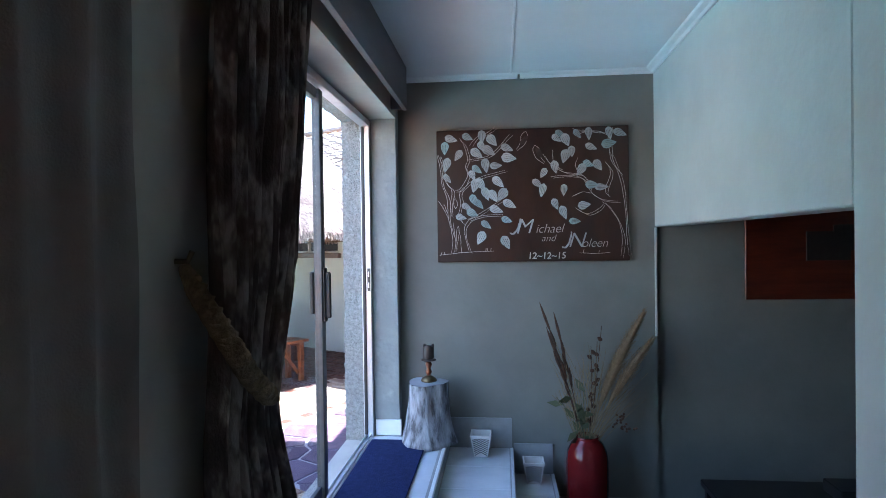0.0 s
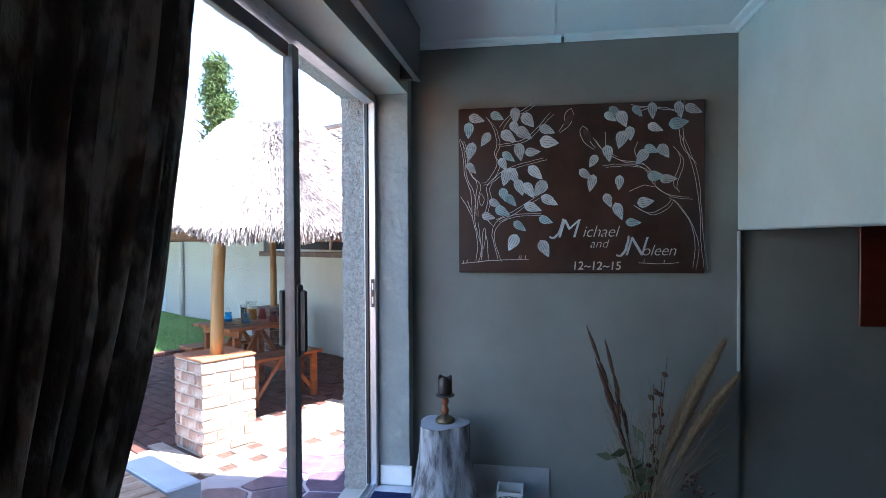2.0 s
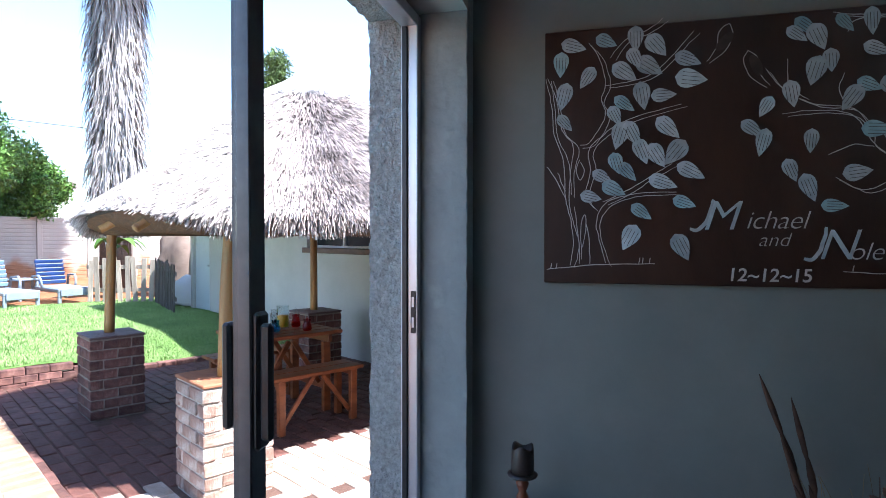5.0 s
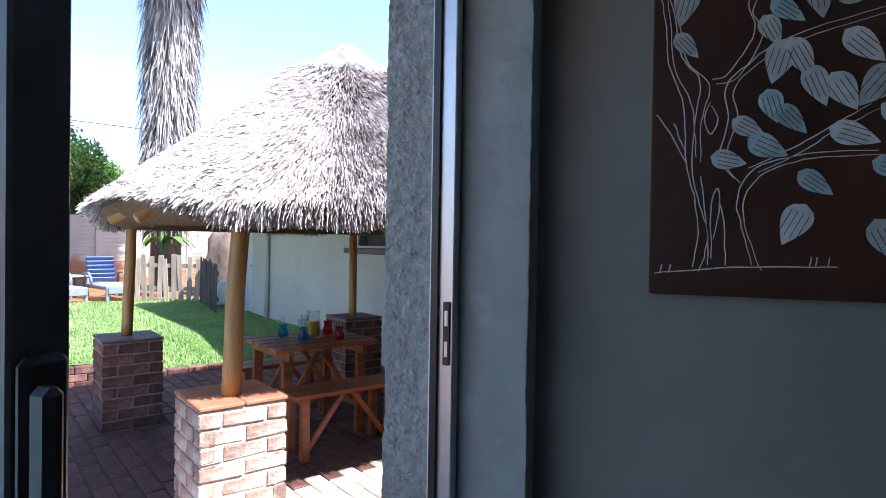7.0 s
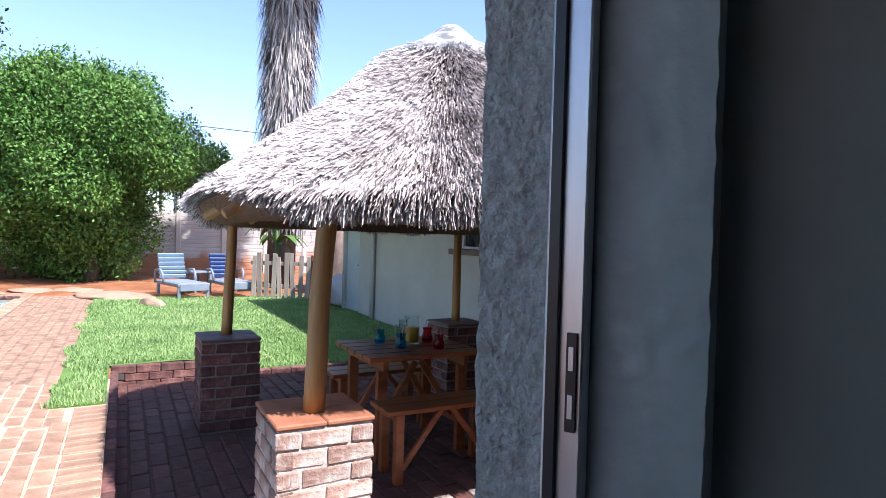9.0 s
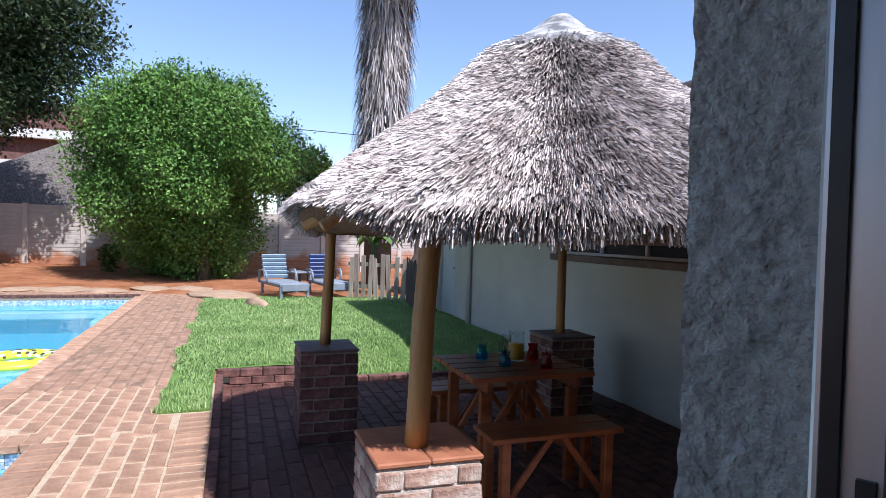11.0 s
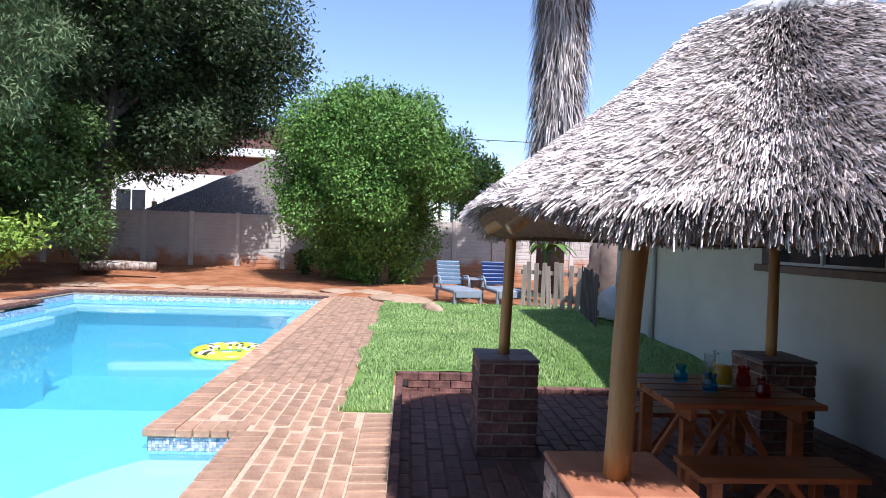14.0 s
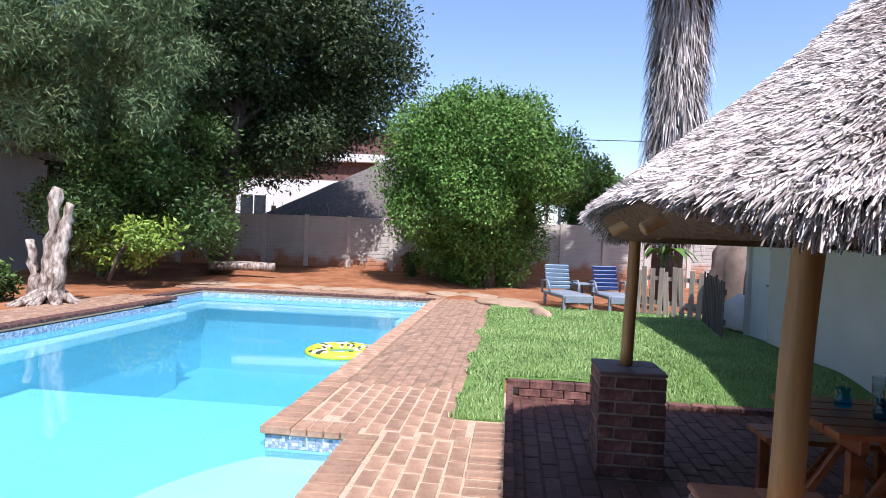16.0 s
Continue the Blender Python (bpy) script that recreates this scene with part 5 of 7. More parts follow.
tree("tree", "large grey-green feathery tree in the yard's corner", (-18.0, -1.6, 0.2), (0.3, 1.2, 4.6), 0.25,
     clumps(R, (1.2, 2.7, 5.7), 3.5, 3.1, 95, 0.72, -0.9), 150000, 0.15, LEAF_FEATHER, 7, aspect=0.16, droop=0.5)
tree("tree", "dense dark shrub tree in the yard's corner", (-17.6, 2.4, 0.2), (0, 0, 1.6), 0.12,
     clumps(R, (-0.3, 0.4, 2.2), 2.3, 2.0, 70, 0.55), 50000, 0.12, LEAF_SHRUB, 8, aspect=0.4)
tree("tree", "dark tree far behind the garden wall", (-24.5, 2.0, 0), (0, 0, 4.2), 0.3,
     clumps(R, (-2.0, -3.5, 5.2), 4.6, 3.6, 110, 1.1), 50000, 0.22, LEAF_DARK, 9, aspect=0.5)
tree("tree", "green tree beyond the garden wall behind the thatched shelter", (-17.9, 17.0, 0), (0, 0, 2.4), 0.14,
     clumps(R, (0, 0, 2.9), 1.1, 1.2, 30, 0.42), 16000, 0.13, LEAF_BRIGHT, 10, aspect=0.5)
tree("tree", "tall blue-green conifer rising behind the thatched shelter", (-21.5, 38.5, 0), (0, 0, 11.5), 0.3,
     [(R.uniform(-1, 1) * (1.9 - 0.13 * k), R.uniform(-1, 1) * (1.9 - 0.13 * k), 4.0 + k * 0.75, 0.8) for k in range(13) for _ in range(3)], 16000, 0.3, LEAF_SHRUB, 12, aspect=0.3)
lime = empty("shrub", Matrix.Translation((-16.2, 2.3, 0.15)))
tagged(lime, "lime-green leafy branches low under the dark trees", "shrub")
leaves("crown", clumps(R, (0, 0.3, 0.75), 1.1, 0.35, 16, 0.3), 2600, 0.13, LEAF_LIME, lime, "", 21, aspect=0.5)
bm = bmesh.new()
limb_set(bm, R, (0, 0, -0.1), (0.2, 0.4, 0.9), 0.04, 7, 0.5)
part("stem", bm, BARK, lime, smooth=True)
for x, y, z, w, h, n, sz, mt, lab in ((-18.2, 10.3, 0.02, 0.33, 0.42, 900, 0.10, LEAF_SHRUB, "small green bush at the foot of the garden wall"),
                                      (-13.6, 0.55, -0.05, 0.65, 0.30, 3000, 0.09, LEAF_SHRUB, "low green groundcover beside the cut tree")):
    b = empty("bush", Matrix.Translation((x, y, z)))
    tagged(b, lab, "bush")
    leaves("crown", clumps(R, (0, 0, h), w * 0.7, h * 0.8, 9, w * 0.5), n, sz, mt, b, "", 30 + int(n / 100), aspect=0.5)

# palm trunk with its skirt of dead fronds
palm = empty("palm_tree", Matrix.Translation((-11.75, 14.08, GZ)))
tagged(palm, "tall palm trunk wrapped in dry grey fronds", "palm tree")
bm = bmesh.new()
tube(bm, [(0, 0, -0.1), (0.05, 0, 3), (0.1, 0.05, 7), (0.1, 0.1, 9.6)], [0.36, 0.33, 0.34, 0.36], 20)
part("trunk", bm, PALM_CORE, palm, smooth=True)
rs = np.random.RandomState(8)
N = 11000
z = 2.1 + 7.6 * rs.rand(N)
a = rs.rand(N) * 2 * np.pi
rad0 = 0.36 + 0.10 * rs.rand(N)
ln_ = 0.35 + 0.95 * rs.rand(N)
out = 0.03 + 0.42 * rs.rand(N) ** 2
swing = rs.normal(0, 0.13, N)
w = 0.007 + 0.016 * rs.rand(N)
ca, sa = np.cos(a), np.sin(a)
radial = np.stack([ca, sa, np.zeros(N)], 1)
tang = np.stack([-sa, ca, np.zeros(N)], 1)
cx = np.stack([0.1 * np.clip(z / 7, 0, 1), 0.05 * np.clip(z / 7, 0, 1), z], 1)
h = cx + radial * rad0[:, None]
t_ = h + radial * out[:, None] + tang * (swing * ln_)[:, None] - np.array([0, 0, 1.0]) * ln_[:, None]
m_ = (h + t_) / 2 + radial * (out * 0.25)[:, None]
V = np.stack([h - tang * w[:, None], h + tang * w[:, None], m_ + tang * w[:, None], m_ - tang * w[:, None], t_], 1)
base = (np.arange(N) * 5)[:, None]
F4 = (base + np.array([[0, 3, 2, 1]])).tolist()
F3 = (base + np.array([[3, 4, 2]])).tolist()
sk = mesh_of("frond_skirt", V.reshape(-1, 3).tolist(), F4 + F3, PALM_SKIRT, palm, "ragged skirt of dry fronds")
tagged(sk, kind="stuff")

# green fan crown on top
V, F = [], []
for k in range(190):
    az, el = R.uniform(0, 6.283), R.uniform(-0.35, 1.2)
    d = Vector((math.cos(az) * math.cos(el), math.sin(az) * math.cos(el), math.sin(el)))
    hub = Vector((0.1, 0.1, 9.3)) + d * R.uniform(1.1, 1.8)
    s = d.cross(Vector((0, 0, 1))).normalized()
    for j in range(22):
        b = (j / 21 - 0.5) * 2.6
        e = d * math.cos(b) + s * math.sin(b)
        tip = hub + e * R.uniform(0.9, 1.25) - Vector((0, 0, 0.25))
        q = s * math.cos(b) - d * math.sin(b)
        n = len(V)
        V += [tuple(hub), tuple(hub + e * 0.5 - q * 0.07), tuple(tip), tuple(hub + e * 0.5 + q * 0.07)]
        F += [(n, n + 1, n + 2), (n, n + 2, n + 3)]
tagged(mesh_of("crown", V, F, LEAF_SHRUB, palm, "green fan fronds"), kind="stuff")

# cut-back tree trunk by the pool
cut = empty("cut_tree", Matrix.Translation((-13.15, 1.62, UPPER)))
tagged(cut, "bleached cut-back tree trunks beside the pool", "tree stump")
for p0, p1, p2, r in (((0, 0.0, 0), (0.05, 0.02, 0.7), (0.02, 0.10, 1.95), 0.10), ((0.1, 0.12, 0), (0.15, 0.16, 0.8), (0.05, 0.30, 1.70), 0.11), ((-0.1, -0.18, 0), (-0.12, -0.22, 0.5), (-0.2, -0.30, 1.05), 0.08), ((0, -0.05, 0), (0.1, 0.08, 0.6), (0.1, 0.30, 1.35), 0.075)):
    bm = bmesh.new()
    path = [Vector(p0).lerp(Vector(p1), k / 6) for k in range(6)] + [Vector(p1).lerp(Vector(p2), k / 7) for k in range(8)]
    tube(bm, path, [r * (1.6 - 0.9 * (k / 13) ** 0.6) for k in range(14)], 10)
    for v in bm.verts:
        v.co += Vector((noise.noise(v.co * 7), noise.noise(v.co * 7 + Vector((4, 0, 0))), 0.5 * noise.noise(v.co * 7 + Vector((0, 4, 0))))) * 0.09
    part("cut_trunk", bm, DEAD_WOOD, cut, smooth=True)
bm = bmesh.new()
for i in range(22):
    a = R.uniform(0, 6.28)
    tube(bm, [(0.1 * math.cos(a), 0.1 * math.sin(a), R.uniform(0.1, 0.3)), (0.38 * math.cos(a), 0.42 * math.sin(a), 0.04), (0.5 * math.cos(a), 0.6 * math.sin(a), -0.03)], [0.07, 0.04, 0.015], 6)
part("roots", bm, DEAD_WOOD, cut, "gnarled roots", True)
bm = bmesh.new()
tube(bm, [(-0.36, -0.80, 0), (0, 0, 0.03), (0.38, 0.82, 0.02)], [0.12, 0.13, 0.11], 12)
logs = part("log", bm, DEAD_WOOD, smooth=True)
logs.location = (-18.3, 5.3, 0.28)
tagged(logs, "pale sawn log lying under the trees", "log")

# ---- lawn ----


def on_lawn(u, v):
    left = -1.26 + 0.05 * math.sin(u * 3) + 0.04 * math.sin(u * 7.1)
    if v > left or u < 0.46 or u > 8.3 + 0.25 * math.sin(v * 2):
        return False
    if u < KERB_U + 0.07 and v < -1.60:
        return False
    return v > -5.2


bm = bmesh.new()
nu, nv = 44, 22
g = {}
for i in range(nu + 1):
    for j in range(nv + 1):
        u, v = KERB_U + 0.02 + i * (6.5 / nu), -1.27 - j * (5.2 / nv)
        g[i, j] = bm.verts.new(yard(u, v, UPPER + 0.012 + lawn_dip(u, v) + 0.02 * noise.noise(Vector((u, v, 0)))))
for i in range(nu):
    for j in range(nv):
        bm.faces.new((g[i, j], g[i + 1, j], g[i + 1, j + 1], g[i, j + 1]))
box(bm, (0.47, -1.62, UPPER - 0.02), (KERB_U + 0.02, -1.25, UPPER + 0.012), YARD)
lawn = structure(part("lawn", bm, LAWN_SOIL), "green lawn between the pool paving and the cottage", "lawn")
rs = np.random.RandomState(5)
P = []
while len(P) < 140000:
    u, v = rs.uniform(0.4, 8.4), rs.uniform(-6.2, -1.15)
    if on_lawn(u, v) and rs.rand() < 1.25 - 0.11 * u:
        P.append((u, v))
P = np.array(P)
N = len(P)
z0 = UPPER + 0.005 + np.array([lawn_dip(u, v) for u, v in P])
hgt = 0.018 + 0.034 * rs.rand(N)
wid = 0.0025 + 0.003 * rs.rand(N) + 0.0008 * P[:, 0]
az = rs.rand(N) * 2 * np.pi
lean = 0.5 * rs.rand(N) * hgt * 2
b0 = np.stack([P[:, 0], P[:, 1], z0], 1)
side = np.stack([np.cos(az), np.sin(az), np.zeros(N)], 1) * wid[:, None]
fwd = np.stack([-np.sin(az), np.cos(az), np.zeros(N)], 1) * lean[:, None]
tip = b0 + fwd + np.array([0, 0, 1.0]) * hgt[:, None]
V = np.stack([b0 - side, b0 + side, tip], 1).reshape(-1, 3)
Rm = np.array(YARD.to_3x3())
V = V @ Rm.T + np.array(YARD.translation)
grass = mesh_of("grass", V.tolist(), (np.arange(N * 3).reshape(-1, 3)).tolist(), GRASS)
tagged(grass, "short bright green lawn grass", "grass", kind="stuff")

# ---- sun loungers, side table, fences, rocks ----
def lounger(m, seat_mat, back_mat, label):
    t = empty("sun_lounger", m)
    tagged(t, label, "sun lounger", "loungers on the lawn")
    for i in range(6):
        s = i / 6
        part("back_slat", block((-0.27, 0.02, 0.02), (0.27, 0.045, 0.105), Matrix.Translation((0, -0.30 - 0.24 * s * 0.8, 0.32 + s * 0.52)) @ Matrix.Rotation(radians(-20), 4, "X"), 0.01), back_mat, t)
    for i in range(8):
        part("seat_slat", block((-0.28, -0.25 + i * 0.145, 0.27), (0.28, -0.13 + i * 0.145, 0.30), bevel=0.01), seat_mat, t)
    for sx in (-1, 1):
        part("side_rail", block((sx * 0.29 - 0.025, -0.35, 0.22), (sx * 0.29 + 0.025, 0.92, 0.29), bevel=0.012), seat_mat, t)
        bm = bmesh.new()
        tube(bm, [(sx * 0.33, -0.33, 0.24), (sx * 0.34, -0.30, 0.50), (sx * 0.34, 0.0, 0.52), (sx * 0.33, 0.10, 0.44), (sx * 0.31, 0.12, 0.26)], 0.025, 8)
        part("armrest", bm, seat_mat, t, smooth=True)
        for y in (-0.30, 0.85):
            part("leg", block((sx * 0.28 - 0.03, y, 0), (sx * 0.28 + 0.03, y + 0.06, 0.24), bevel=0.01), seat_mat, t)
    part("foot_panel", block((-0.28, 0.92, 0.14), (0.28, 0.95, 0.29), bevel=0.01), seat_mat, t)
    return t


lounger(Matrix.Translation((-11.62, 11.04, -0.07)) @ Matrix.Rotation(radians(-106), 4, "Z"), PLASTIC_GREY, PLASTIC_BLUE, "faded blue and grey plastic sun lounger on the lawn")
lounger(Matrix.Translation((-11.28, 12.02, -0.07)) @ Matrix.Rotation(radians(-112), 4, "Z"), PLASTIC_GREY, PLASTIC_NAVY, "dark blue and grey plastic sun lounger on the lawn")
st = empty("side_table", Matrix.Translation((-11.80, 11.66, -0.07)))
tagged(st, "small grey plastic side table between the loungers", "table")
part("tabletop", block((-0.24, -0.24, 0.42), (0.24, 0.24, 0.46), bevel=0.012), PLASTIC_GREY, st)
for sx in (-1, 1):
    for sy in (-1, 1):
        part("leg", block((sx * 0.19 - 0.025, sy * 0.19 - 0.025, 0), (sx * 0.19 + 0.025, sy * 0.19 + 0.025, 0.42), bevel=0.008), PLASTIC_GREY, st)


def picket_fence(p, q, n, h, w, mat, label, seed):
    rng = random.Random(seed)
    p, q = Vector(p), Vector(q)
    f = empty("picket_fence", Matrix.Translation(p))
    tagged(f, label, "fence")
    d = q - p
    yaw = math.atan2(d.y, d.x)
    for i in range(n):
        c = d * ((i + 0.5) / n)
        hh = h * rng.uniform(0.93, 1.06)
        part("picket", block((-w / 2, -0.011, -0.05), (w / 2, 0.011, hh), Matrix.Translation(c) @ Matrix.Rotation(yaw, 4, "Z") @ Matrix.Rotation(rng.uniform(-0.06, 0.06), 4, "Y"), 0.003), mat, f)
    for z in (h * 0.25, h * 0.75):
        part("rail", block((0, 0.012, z), (d.length, 0.035, z + 0.08), Matrix.Rotation(yaw, 4, "Z"), 0.003), mat, f)


picket_fence((-10.25, 11.75, -0.09), (-9.0, 12.2, -0.09), 9, 0.92, 0.095, PALLET, "weathered pallet-wood picket fence at the lawn's end", 1)
picket_fence((-8.95, 12.15, -0.09), (-7.35, 10.75, -0.09), 13, 0.88, 0.06, PALLET_DARK, "dark pallet-wood picket fence beside the cottage", 2)


def rock(name, centre, size, mat, label, seed, cat="rock"):
    bm = bmesh.new()
    bmesh.ops.create_icosphere(bm, subdivisions=3, radius=1.0)
    for v in bm.verts:
        k = 1 + 0.28 * noise.noise(v.co * 1.6 + Vector((seed, 0, 0))) + 0.1 * noise.noise(v.co * 4 + Vector((0, seed, 0)))
        v.co = Vector((v.co.x * size[0], v.co.y * size[1], max(-0.4, v.co.z) * size[2])) * k
    ob = part(name, bm, mat, smooth=True)
    ob.location = centre
    return tagged(ob, label, cat)


rock("stone_slab", (-10.25, 9.55, -0.06), (0.34, 0.10, 0.13), ROCK, "flat sandstone edging slab at the lawn's corner", 1)
rock("stone_slab", (-12.1, 10.0, -0.075), (0.9, 0.6, 0.07), ROCK, "flat sandstone slab at the end of the paving", 4)
srng = random.Random(17)
for i in range(9):
    p = yard(9.95 + srng.uniform(-0.15, 0.45), -0.9 + i * 0.82, UPPER + 0.010 + srng.uniform(0.0, 0.015))
    rock("stone_slab", p, (srng.uniform(0.40, 0.62), srng.uniform(0.36, 0.55), 0.045), ROCK, "flat uneven sandstone slab edging the bare earth", 20 + i)
rock("rock", (-9.6, 13.9, 0.3), (0.75, 0.6, 1.3), ROCK_DARK, "tall brown boulder behind the picket fence", 2)
rock("rock", (-8.3, 13.2, 0.2), (0.6, 0.6, 1.1), ROCK_DARK, "rough brown boulder beside the cottage", 3)
sack = rock("white_sack", (-8.0, 11.9, 0.1), (0.28, 0.24, 0.38), WHITE_PLASTIC, "crumpled white sack by the dark fence", 7, "sack")

# broad-leaved plant by the fence
plant = empty("banana_plant", Matrix.Translation((-10.7, 12.9, -0.08)))
tagged(plant, "broad-leaved green plant behind the fence", "plant")
for i in range(12):
    a = R.uniform(0, 6.28)
    l, hh = R.uniform(0.4, 0.75), R.uniform(0.9, 1.7)
    bm = bmesh.new()
    rows = []
    for k in range(7):
        s = k / 6
        c = Vector((math.cos(a) * l * s, math.sin(a) * l * s, hh + 0.25 * math.sin(s * 2.4) - 0.25 * s * s))
        wv = Vector((-math.sin(a), math.cos(a), 0)) * (0.13 * math.sin(math.pi * min(1, s * 0.95 + 0.05)))
        rows.append((bm.verts.new(c - wv), bm.verts.new(c + Vector((0, 0, -0.02))), bm.verts.new(c + wv)))
    for p, q in zip(rows, rows[1:]):
        bm.faces.new((p[0], p[1], q[1], q[0]))
        bm.faces.new((p[1], p[2], q[2], q[1]))
    part("leaf", bm, LEAF_BRIGHT, plant, smooth=True)
bm = bmesh.new()
tube(bm, [(0, 0, -0.05), (0.02, 0, 0.9), (0, 0, 1.7)], [0.07, 0.05, 0.03], 8)
part("stem", bm, LEAF_SHRUB, plant, smooth=True)

# ---- pool float ----
ring = empty("pool_float", YARD @ Matrix.Translation((3.38, 0.44, WATER_Z)))
tagged(ring, "yellow inflatable swim ring floating in the pool", "swim ring")
bm = bmesh.new()
n1, n2, R0, R1 = 36, 14, 0.33, 0.13
gr = [[bm.verts.new(((R0 + R1 * math.cos(2 * math.pi * j / n2)) * math.cos(2 * math.pi * i / n1), (R0 + R1 * math.cos(2 * math.pi * j / n2)) * math.sin(2 * math.pi * i / n1), 0.02 + 0.06 * math.sin(2 * math.pi * j / n2))) for j in range(n2)] for i in range(n1)]
for i in range(n1):
    for j in range(n2):
        bm.faces.new((gr[i][j], gr[(i + 1) % n1][j], gr[(i + 1) % n1][(j + 1) % n2], gr[i][(j + 1) % n2]))
rp = part("ring", bm, RING_YELLOW, ring, smooth=True)
rp.data.materials.append(RING_DARK)
rp.data.materials.append(WHITE_PLASTIC)
for p in rp.data.polygons:
    i = p.index // n2
    j = p.index % n2
    k = noise.noise(Vector((i * 0.9, j * 0.9, 3)))
    if 1 <= j <= 6 and k > 0.22:
        p.material_index = 1
    elif 1 <= j <= 6 and k < -0.18:
        p.material_index = 2

# ---- buildings beyond the wall ----
far_house = empty("neighbour_house", W_M @ Matrix.Translation((-7.0, 15.0, 0)))
tagged(far_house, "white neighbouring house with a brick upper wall", "house")
part("wall", block((-9, 0, -0.2), (5.0, 6, 4.4)), NEIGHBOUR_WHITE, far_house)
part("upper_wall", block((-9, 0.1, 4.4), (4.6, 6, 5.5)), FACE_BRICK, far_house, "dark red brick upper wall")
part("fascia", block((-9.2, -0.4, 5.5), (4.8, 6, 5.95)), NEIGHBOUR_WHITE, far_house, "white fascia board")
part("roof", block((-9.2, -0.2, 5.95), (4.5, 6, 7.3)), FACE_BRICK, far_house, "brown tiled roof")
w = part("window", block((-5.0, -0.03, 1.6), (-3.4, 0.0, 3.4)), GLASS_DARK, far_house, "dark window")
for x in (-5.0, -4.2, -3.45):
    part("frame", block((x, -0.06, 1.6), (x + 0.06, -0.03, 3.4)), WHITE_TRIM, w)
lapa2 = empty("neighbour_thatch", W_M @ Matrix.Translation((-1.4, 5.0, 0)))
tagged(lapa2, "grey thatched roof beyond the garden wall", "thatched roof")
bm = bmesh.new()
rr_ = [bm.verts.new(p) for p in ((-5.3, -3.0, 1.9), (5.0, -3.0, 1.9), (5.0, 3.6, 2.2), (-5.3, 3.6, 2.2))]
r2 = [bm.verts.new(p) for p in ((-0.6, 0.3, 4.7), (1.2, 0.3, 4.7))]
bm.faces.new((rr_[0], rr_[1], r2[1], r2[0]))
bm.faces.new((rr_[1], rr_[2], r2[1]))
bm.faces.new((rr_[2], rr_[3], r2[0], r2[1]))
bm.faces.new((rr_[3], rr_[0], r2[0]))
bm.faces.new(rr_[::-1])
bmesh.ops.subdivide_edges(bm, edges=bm.edges[:], cuts=10, use_grid_fill=True)
for v in bm.verts:
    v.co.z += 0.07 * noise.noise(v.co * 3)
part("thatch", bm, THATCH_FAR, lapa2)
for x, y in ((-5.0, -2.6), (4.6, -2.6), (-5.0, 3.2), (4.6, 3.2)):
    part("post", block((x - 0.07, y - 0.07, -0.2), (x + 0.07, y + 0.07, 2.25)), POST_WOOD, lapa2)
carport = empty("neighbour_carport", W_M @ Matrix.Translation((5.7, 3.6, 0)))
tagged(carport, "dark flat-roofed carport beyond the garden wall", "carport")
part("roof", block((-1.6, -1.4, 2.95), (1.5, 2.0, 3.2), bevel=0.02), ROOF_TILE, carport, "dark flat roof edge")
part("beam", block((-1.5, -1.2, 2.55), (1.4, -1.05, 2.72), bevel=0.01), CONCRETE, carport, "pale grey beam")
for x, y in ((-1.4, -1.2), (1.25, -1.2), (-1.4, 1.8), (1.25, 1.8)):
    part("post", block((x - 0.06, y - 0.06, -0.2), (x + 0.06, y + 0.06, 2.95), bevel=0.008), WHITE_TRIM, carport)
shed = empty("garden_shed", W_M @ Matrix.Translation((0, 0, 0)))
shed.matrix_world = Matrix.Translation((-18.9, -0.2, 0.1)) @ Matrix.Rotation(radians(-8), 4, "Z")
tagged(shed, "white shed with a corrugated roof edge", "shed")
part("wall", block((-3.5, -4.0, -0.3), (0.0, -0.12, 3.0)), NEIGHBOUR_WHITE, shed)
bm = bmesh.new()
n = 60
prev = None
for i in range(n + 1):
    x = -3.7 + 4.1 * i / n
    z = 0.035 * math.sin(i * 1.3)
    cur = (bm.verts.new((x, -4.2, 3.35 + z)), bm.verts.new((x, 0.55, 3.05 + z)), bm.verts.new((x, 0.55, 3.03 + z)), bm.verts.new((x, -4.2, 3.33 + z)))
    if prev:
        for k in range(4):
            bm.faces.new((prev[k], prev[(k + 1) % 4], cur[(k + 1) % 4], cur[k]))
    prev = cur
part("roof", bm, CORRUGATED, shed, "wavy corrugated sheet roof", True)
bm = bmesh.new()
tube(bm, [(-27, 5.0, 5.9), (-23.5, 14, 5.48), (-20, 24, 5.75)], 0.018, 6)
cable = part("overhead_cable", bm, CABLE)
tagged(cable, "black overhead cable crossing behind the trees", "cable")

# ---- things in the room ----
def flat(bm, outline, m):
    """A thin raised shape from a closed outline."""
    vs = [bm.verts.new(m @ Vector((x, y, 0))) for x, y in outline]
    bm.faces.new(vs)


PW, PH = 1.217, 0.852
PIC = Matrix.Translation((-0.428, Y_N - 0.032, 1.104)) @ Matrix(((1, 0, 0, 0), (0, 0, 1, 0), (0, 1, 0, 0), (0, 0, 0, 1)))
# local x runs along the canvas, y up, and -z stands out into the room
painting = empty("tree_painting", Matrix.Translation((-0.428, Y_N - 0.03, 1.104)))
tagged(painting, "dark brown canvas with two pale drawn trees, birds and lettering", "painting")
part("canvas", block((0, 0, 0), (PW, 0.027, PH), bevel=0.004), CANVAS, painting, "dark brown varnished canvas")


def on_canvas(px, py, lift=0.0):
    """Canvas place from shares of its width and height."""
    return Vector((px * PW, -0.002 - lift, py * PH))


